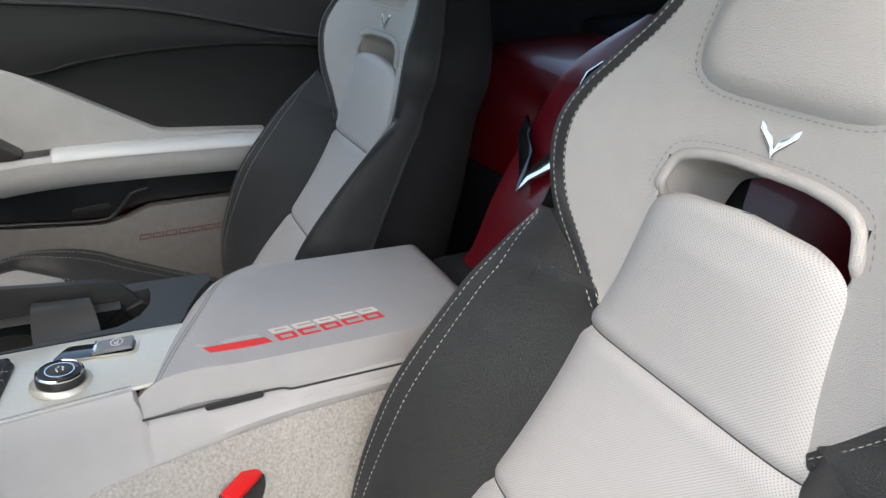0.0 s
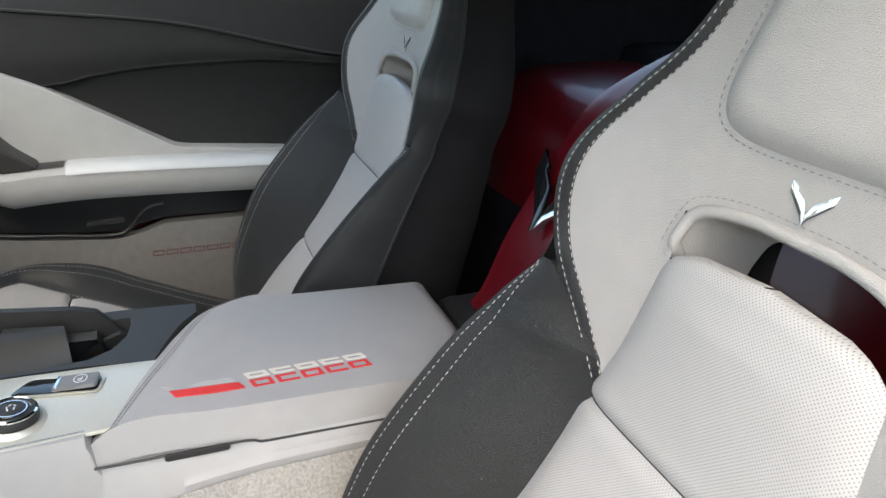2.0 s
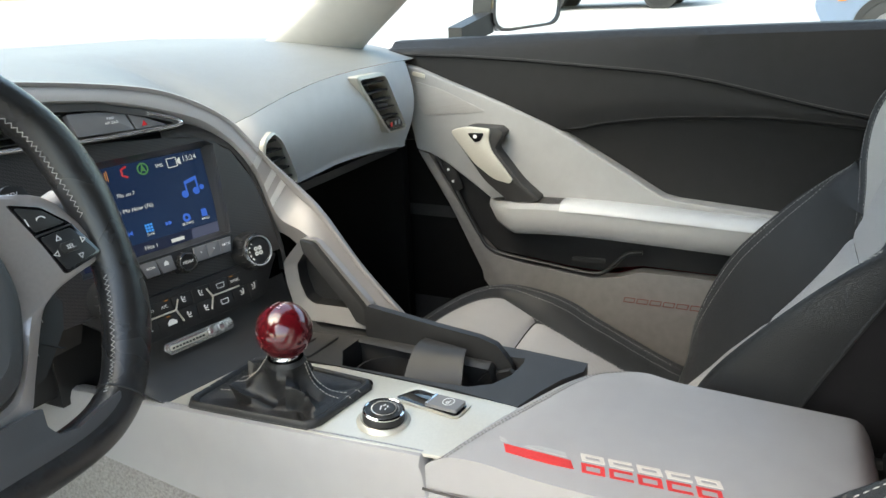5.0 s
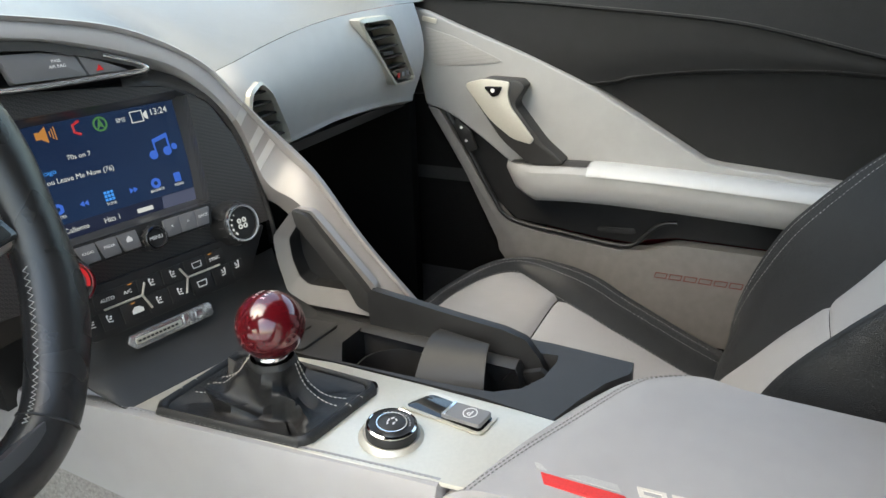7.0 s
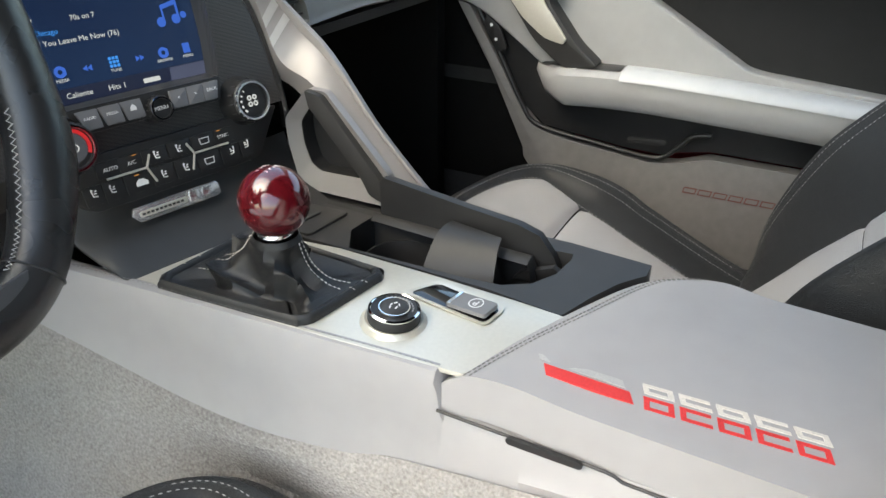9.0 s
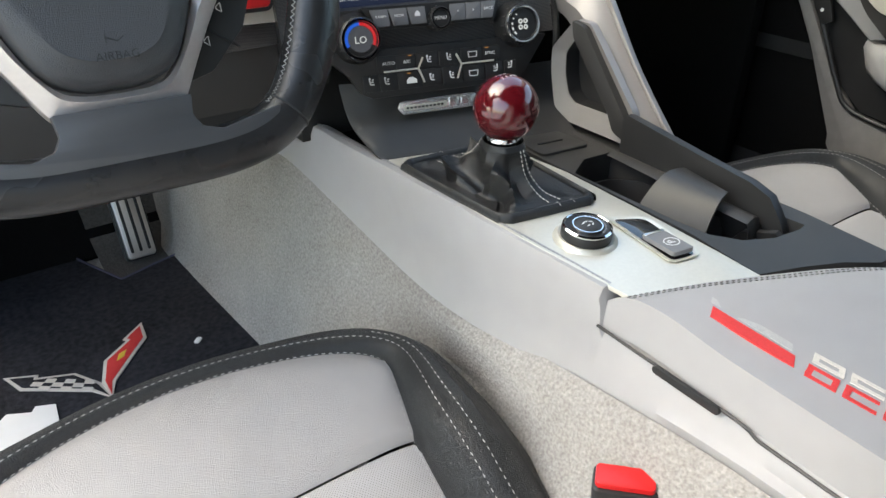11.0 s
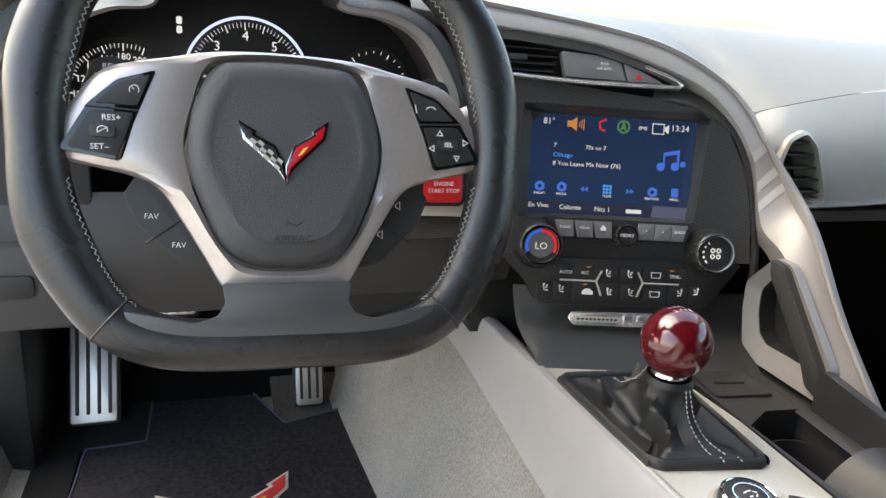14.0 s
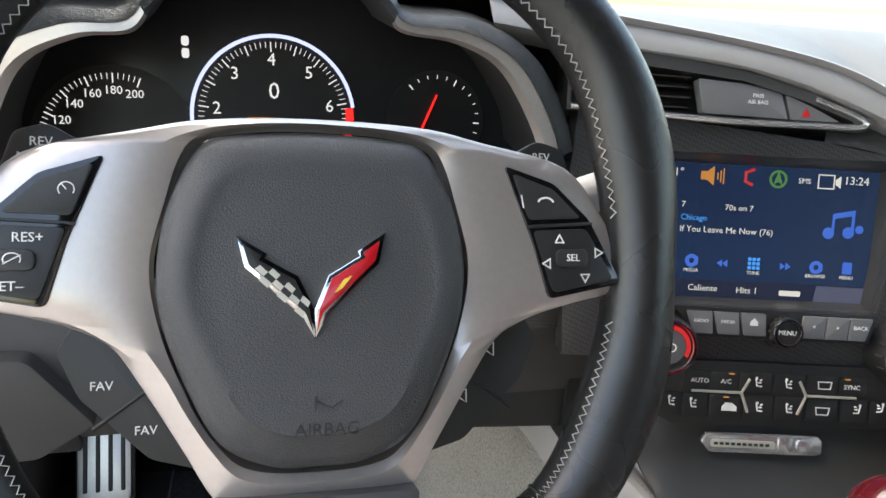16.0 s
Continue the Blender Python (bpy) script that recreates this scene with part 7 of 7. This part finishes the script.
part("horn_mark", join(*[tube([WM @ Vector(q) for q in seg], 0.0005, 5) for seg in (((-0.002, -0.050, 0.0226), (-0.002, -0.056, 0.0226)), ((-0.002, -0.052, 0.0226), (0.005, -0.055, 0.0226), (0.009, -0.052, 0.0226)))]), BLACK, wheel)
# winged badge with dark and red halves
EM = WM @ pose(-0.0025, -0.004, 0.0202, 0, 0, 1.5)
for b_, m_ in wings(0.065, EM, ((1, CHROME), (-1, CHROME))):
    part("badge_rim", b_, m_, wheel, "chrome rim of the two-winged badge")
for b_, m_ in wings(0.065, EM @ Matrix.Translation((0, 0, 0.0017)), ((1, REDENAMEL), (-1, BLACK)), 0.030, 0.012):
    part("badge_fill", b_, m_, wheel)
part("badge_spot", prism([(0.0085, -0.003), (0.012, -0.001), (0.016, 0.004), (0.0125, 0.0025)], 0.0005, EM @ Matrix.Translation((0, 0, 0.0025)), 0), YELLOW, wheel)
checks(0.065, EM @ Matrix.Translation((0, 0, 0.0024)), SILVER, wheel)
# switch pods
BZ = WM @ Matrix.Translation((0, 0, 0.0055))
pl = [(-0.086, 0.051), (-0.111, 0.043), (-0.129, 0.026), (-0.146, -0.005), (-0.108, -0.012), (-0.100, 0.015)]
for sx in (-1, 1):
    q = [(abs(x) * sx, y) for x, y in pl]
    part("switch_pod", prism(soften(q, 0.12), 0.004, BZ, 0.0012), GLASSY, wheel, "gloss black switch pod")
    part("pod_groove", tube([BZ @ Vector((abs(x) * sx, y, 0.0042)) for x, y in ((-0.130, 0.024), (-0.100, 0.0225), (-0.097, 0.022))], 0.0008, 5), BLACK, wheel)
    up_ = [(-0.090, 0.047), (-0.110, 0.040), (-0.124, 0.0265), (-0.098, 0.0255)]
    part("upper_key", prism(soften([(abs(x) * sx, y) for x, y in up_], 0.1), 0.0015, BZ @ Matrix.Translation((0, 0, 0.004)), 0.0007), SATIN, wheel)
    lo_ = [(-0.100, 0.0205), (-0.127, 0.0215), (-0.141, -0.003), (-0.110, -0.009)]
    part("lower_key", prism(soften([(abs(x) * sx, y) for x, y in lo_], 0.1), 0.0012, BZ @ Matrix.Translation((0, 0, 0.004)), 0.0007), BLACK, wheel)
    part("centre_key", prism(rrect(0.016, 0.0085, 0.003, cx=0.119 * sx, cy=0.0075), 0.0032, BZ @ Matrix.Translation((0, 0, 0.004)), 0.0008), SATIN, wheel)
TZ = BZ @ Matrix.Translation((0, 0, 0.0055))
for body, u, v, s in (("RES+", -0.114, 0.0165, 0.0055), ("SET–", -0.121, -0.0030, 0.0055), ("SEL", 0.119, 0.0075, 0.0048)):
    part("lettering", letters(body, s, (TZ if body != "SEL" else TZ @ Matrix.Translation((0, 0, 0.002)))  @ Matrix.Translation((u, v, 0))), PRINT, wheel)
for u, v, a in ((0.113, 0.0165, 0), (0.133, 0.010, -90), (0.126, -0.002, 180), (0.1065, 0.005, 90)):
    part("arrow", ring([(-0.0026, -0.002), (0.0026, -0.002), (0.0, 0.0026)], [(-0.0016, -0.0014), (0.0016, -0.0014), (0.0, 0.0014)], 0.0002, TZ @ pose(u, v, 0, 0, 0, a)), PRINT, wheel)
part("symbol", join(*[tube([TZ @ Vector((-0.100 + 0.003 * math.cos(t), 0.036 + 0.003 * math.sin(t), 0.0)) for t in np.linspace(-0.6, 3.8, 12)], 0.0003, 4), tube([TZ @ Vector((-0.100, 0.036, 0)), TZ @ Vector((-0.102, 0.0385, 0))], 0.0003, 4)]), PRINT, wheel)
part("symbol", join(*[tube([TZ @ Vector((0.106 + 0.004 * math.cos(t), 0.033 + 0.003 * math.sin(t), 0.0)) for t in np.linspace(0.3, 2.8, 8)], 0.0006, 4), tube([TZ @ Vector((0.094, 0.037, 0)), TZ @ Vector((0.095, 0.031, 0))], 0.0004, 4)]), PRINT, wheel)
part("symbol", join(*[tube([TZ @ Vector((-0.119 + 0.0032 * math.cos(t), 0.0078 + 0.0026 * math.sin(t), 0.0020)) for t in np.linspace(-0.5, 3.6, 10)], 0.0003, 4), tube([TZ @ Vector((-0.1222, 0.0060, 0.0020)), TZ @ Vector((-0.1158, 0.0096, 0.0020))], 0.0003, 4)]), PRINT, wheel)
# lower spoke, rear keys, hub, paddles, stalks
ls = [(-0.044, -0.094), (0.044, -0.094), (0.042, -0.108), (0.047, -0.1165), (0.062, -0.1205), (0.106, -0.111), (0.102, -0.121), (0.070, -0.132), (0.04, -0.139), (-0.04, -0.139), (-0.070, -0.132), (-0.102, -0.121), (-0.106, -0.111), (-0.062, -0.1205), (-0.047, -0.1165), (-0.042, -0.108)]
part("lower_spoke", prism(soften(ls, 0.15), 0.012, WM @ Matrix.Translation((0, 0, 0.004)), 0.004), SPOKEGREY, wheel, "dark satin lower spoke")
for sx, texts in ((-1, ("FAV", "FAV")), (1, ("", ""))):
    q = [(0.062 * sx, -0.024), (0.100 * sx, -0.017), (0.109 * sx, -0.032), (0.100 * sx, -0.052), (0.071 * sx, -0.080), (0.05 * sx, -0.086)]
    part("rear_keys", prism(soften(q, 0.12), 0.012, WM @ Matrix.Translation((0, 0, -0.022)), 0.004), SATIN, wheel, "dark rear keys of the wheel")
    part("key_gap", tube([WM @ Vector((0.070 * sx, -0.048, -0.0095)), WM @ Vector((0.094 * sx, -0.0655, -0.0095))][::1], 0.0009, 5), BLACK, wheel)
    for i, body in enumerate(texts):
        if body:
            part("lettering", letters(body, 0.0055, WM @ Matrix.Translation((-0.0907 + 0.018 * i, -0.047 - 0.020 * i, -0.0095))), PRINT, wheel)
    for i in (0, 1):
        if sx > 0:
            part("symbol", tube([WM @ Vector(q) for q in ((0.083 - 0.014 * i, -0.036 - 0.022 * i, -0.0096), (0.0865 - 0.014 * i, -0.0335 - 0.022 * i, -0.0096), (0.0865 - 0.014 * i, -0.0400 - 0.022 * i, -0.0096), (0.083 - 0.014 * i, -0.0375 - 0.022 * i, -0.0096), (0.083 - 0.014 * i, -0.036 - 0.022 * i, -0.0096))], 0.0004, 4), PRINT, wheel)
    pd = [(0.100 * sx, 0.060), (0.118 * sx, 0.070), (0.132 * sx, 0.066), (0.142 * sx, 0.035), (0.12 * sx, 0.02)]
    part("paddle", prism(soften(pd, 0.25), 0.005, WM @ Matrix.Translation((0, 0, -0.035)), 0.0015), SATIN, wheel, "dark satin paddle")
    for i, body in enumerate(("REV", "MATCH")):
        part("lettering", letters(body, 0.0058, WM @ Matrix.Translation((0.120 * sx, 0.061 - 0.007 * i, -0.0296))), PRINT, wheel)
hub = [(0.055, -0.14), (0.070, -0.06), (0.072, -0.03), (0.060, -0.010), (0.0, -0.010)]
part("hub", lathe(hub, WM @ Matrix.Translation((0, -0.01, 0)), 36), BLACK, wheel, "black column shroud")
column = thing("column_stalk", (0.55, 0.33, 0.80), "grey wiper stalk behind the wheel", "stalk")
part("stalk", tube([WM @ Vector(q) for q in ((0.06, 0.02, -0.085), (0.11, 0.028, -0.075), (0.150, 0.040, -0.065))], lambda t: 0.006 + 0.004 * t, 12), SATIN, column)
part("stalk_end", tube([WM @ Vector(q) for q in ((0.148, 0.040, -0.066), (0.178, 0.050, -0.060))], 0.0115, 16), GREY, column, "ribbed grey stalk end")

# ---- footwell ----
floor_mat = thing("floor_mat", (0.35, 0.65, 0.205), "black velour floor mat with a stitched edge and winged badge", "floor mat")
mo = soften([(0.125, 0.40), (0.575, 0.40), (0.566, 0.60), (0.570, 0.858), (0.505, 0.842), (0.440, 0.822), (0.395, 0.93), (0.36, 1.05), (0.225, 1.05), (0.222, 0.806), (0.135, 0.800), (0.128, 0.60)], 0.06, 3)
part("cloth", prism(mo, 0.007, Matrix.Translation((0, 0, 0.2035)), 0.003), MATCLOTH, floor_mat)
part("stitched_edge", tube([(x, y, 0.2105) for x, y in mo], 0.0022, 5, closed=True), mat("navy_edge_thread", (0.06, 0.06, 0.10), 0.8), floor_mat)
FMM = basis((0.345, 0.603, 0.2112), (1, 0.12, 0), (-0.12, 1, 0))
for b_, m_ in wings(0.20, FMM, ((1, PALE), (-1, PALE)), 0.001, 0.008):
    part("badge", b_, m_, floor_mat, "embroidered two-winged badge")
for b_, m_ in wings(0.20, FMM @ Matrix.Translation((0, 0, 0.0004)), ((1, RED), (-1, MATCLOTH)), 0.024, 0.010):
    part("badge_fill", b_, m_, floor_mat)
checks(0.20, FMM @ Matrix.Translation((0, 0, 0.0022)), PALE, floor_mat)
part("badge_spot", prism([(0.032, 0.0), (0.044, 0.004), (0.052, 0.016), (0.040, 0.013)], 0.001, FMM @ Matrix.Translation((0, 0, 0.0022)), 0), YELLOW, floor_mat)
scrap = [(0.190, 0.545), (0.205, 0.575), (0.225, 0.570), (0.235, 0.580), (0.262, 0.566), (0.268, 0.575), (0.290, 0.565), (0.285, 0.50), (0.19, 0.47)]
solo("paper_scrap", prism(scrap, 0.0012, Matrix.Translation((0, 0, 0.2115)), 0), PAPER, "torn white paper lying on the floor mat", "paper")
solo("crumb", prism(soften([(0.478, 0.588), (0.486, 0.596), (0.492, 0.592), (0.483, 0.583)], 0.3), 0.003, Matrix.Translation((0, 0, 0.2112)), 0.001), PAPER, "small white crumb on the floor mat", "crumb")


def pedal(name, o, up, w, h, slots, label, arm_to=None):
    p = thing(name, o, label, "pedal")
    m = basis(o, (1, 0, 0), up)
    part("pad", prism(rrect(w, h, 0.006), 0.008, m, 0.002), STEEL, p)
    part("backing", prism(rrect(w + 0.008, h + 0.008, 0.008), 0.008, m @ Matrix.Translation((0, 0, -0.009)), 0.002), BLACK, p)
    for i in range(slots):
        x = (i - (slots - 1) / 2) * w / (slots + 0.3)
        part("rubber_slot", prism(rrect(w / (slots + 0.3) * 0.36, h * 0.86, 0.002, cx=x), 0.003, m @ Matrix.Translation((0, 0, 0.0065)), 0.0008), BLACK, p)
    if arm_to:
        part("arm", tube([m @ Vector((0, h * 0.4, -0.008)), arm_to], 0.010, 8, flat=0.5), BLACK, p)
    return p


pedal("foot_rest", (0.141, 0.905, 0.305), (0, 0.42, 0.82), 0.070, 0.190, 4, "slotted steel foot rest with black rubber grooves")
pedal("gas_pedal", (0.487, 0.895, 0.285), (0, 0.35, 0.87), 0.046, 0.150, 3, "slotted steel accelerator pedal", (0.49, 1.05, 0.50))
pedal("brake_pedal", (0.385, 0.880, 0.43), (0, 0.3, 0.9), 0.064, 0.052, 3, "steel brake pedal with rubber bars", (0.385, 1.0, 0.60))
pedal("clutch_pedal", (0.275, 0.872, 0.425), (0, 0.3, 0.9), 0.056, 0.050, 3, "steel clutch pedal with rubber bars", (0.275, 1.0, 0.60))
part("rest_block", box(0.105, 0.185, 0.985, 1.10, 0.21, 0.36, 0.01), BLACK, bpy.data.objects["foot_rest"])

# ---- beyond the car ----
def far_car(x, y, rz, color, label, tall=1.0):
    c = thing("parked_car", (x, y, lot_z(x)), label, "car", "cars in the lot")
    paint = mat("far_paint", color, 0.3, coat=0.8)
    m = pose(x, y, lot_z(x), 0, 0, rz)
    side = soften([(-2.2, 0.35), (2.15, 0.35), (2.3, 0.62), (2.25, 0.85 * tall), (1.9, 0.98 * tall), (1.0, 1.06 * tall), (0.4, 1.5 * tall), (-1.1, 1.55 * tall), (-1.9, 1.1 * tall), (-2.25, 0.98 * tall)], 0.2)
    mm = m @ Matrix(((1, 0, 0, 0), (0, 0, -1, 0.85), (0, 1, 0, 0), (0, 0, 0, 1)))
    part("body", prism(side, 1.7, mm, 0.08), paint, c)
    for base, d in ((1.70, 0.02), (0.0, -0.02)):
        part("side_window", prism(soften([(-1.0, 1.10 * tall), (0.85, 1.10 * tall), (0.35, 1.42 * tall), (-0.95, 1.46 * tall)], 0.15), d, mm @ Matrix.Translation((0, 0, base)), 0), GLASSY, c)
    for sy in (0.86, -0.86):
        part("headlight", placed(box(2.0, 2.27, min(sy, sy * 0.72), max(sy, sy * 0.72), 0.70 * tall, 0.84 * tall, 0.03), m), PAPER, c, "clear headlight")
        part("side_marker", placed(box(1.93, 2.02, sy - 0.012, sy + 0.012, 0.60 * tall, 0.68 * tall, 0.005), m), MARKER, c, "orange side marker")
    part("underside", placed(box(-2.1, 2.1, -0.7, 0.7, 0.2, 0.4, 0.03), m), BLACK, c)
    for wx in (-1.35, 1.4):
        for wy in (-0.88, 0.70):
            hub_m = m @ Matrix(((1, 0, 0, wx), (0, 0, 1, wy), (0, -1, 0, 0.34), (0, 0, 0, 1)))
            part("wheel_arch", lathe([(0.34, -0.015), (0.43, -0.015), (0.43, 0.195), (0.34, 0.195)], hub_m, 28), BLACK, c)
            w = part("wheel", lathe([(0.0, 0.0), (0.2, 0.0), (0.34, 0.02), (0.34, 0.18), (0.2, 0.2), (0, 0.2)], hub_m, 28), BLACK, c)
            part("rim", lathe([(0.0, -0.01), (0.06, -0.02), (0.18, -0.01), (0.19, -0.012), (0.19, 0.212), (0.18, 0.21), (0.06, 0.22), (0.0, 0.21)], hub_m, 24), BUTTONGREY, w)
    return c


MARKER = mat("orange_lens", (0.75, 0.20, 0.02), 0.3)
far_car(20.1, 3.85, 90, (0.03, 0.032, 0.036), "dark grey parked car across the lot")
far_car(31.8, 0.38, 90, (0.02, 0.022, 0.025), "black parked car across the lot")
far_car(12.5, -2.92, 90, (0.13, 0.18, 0.26), "grey-blue parked car with an orange side marker", 1.15)
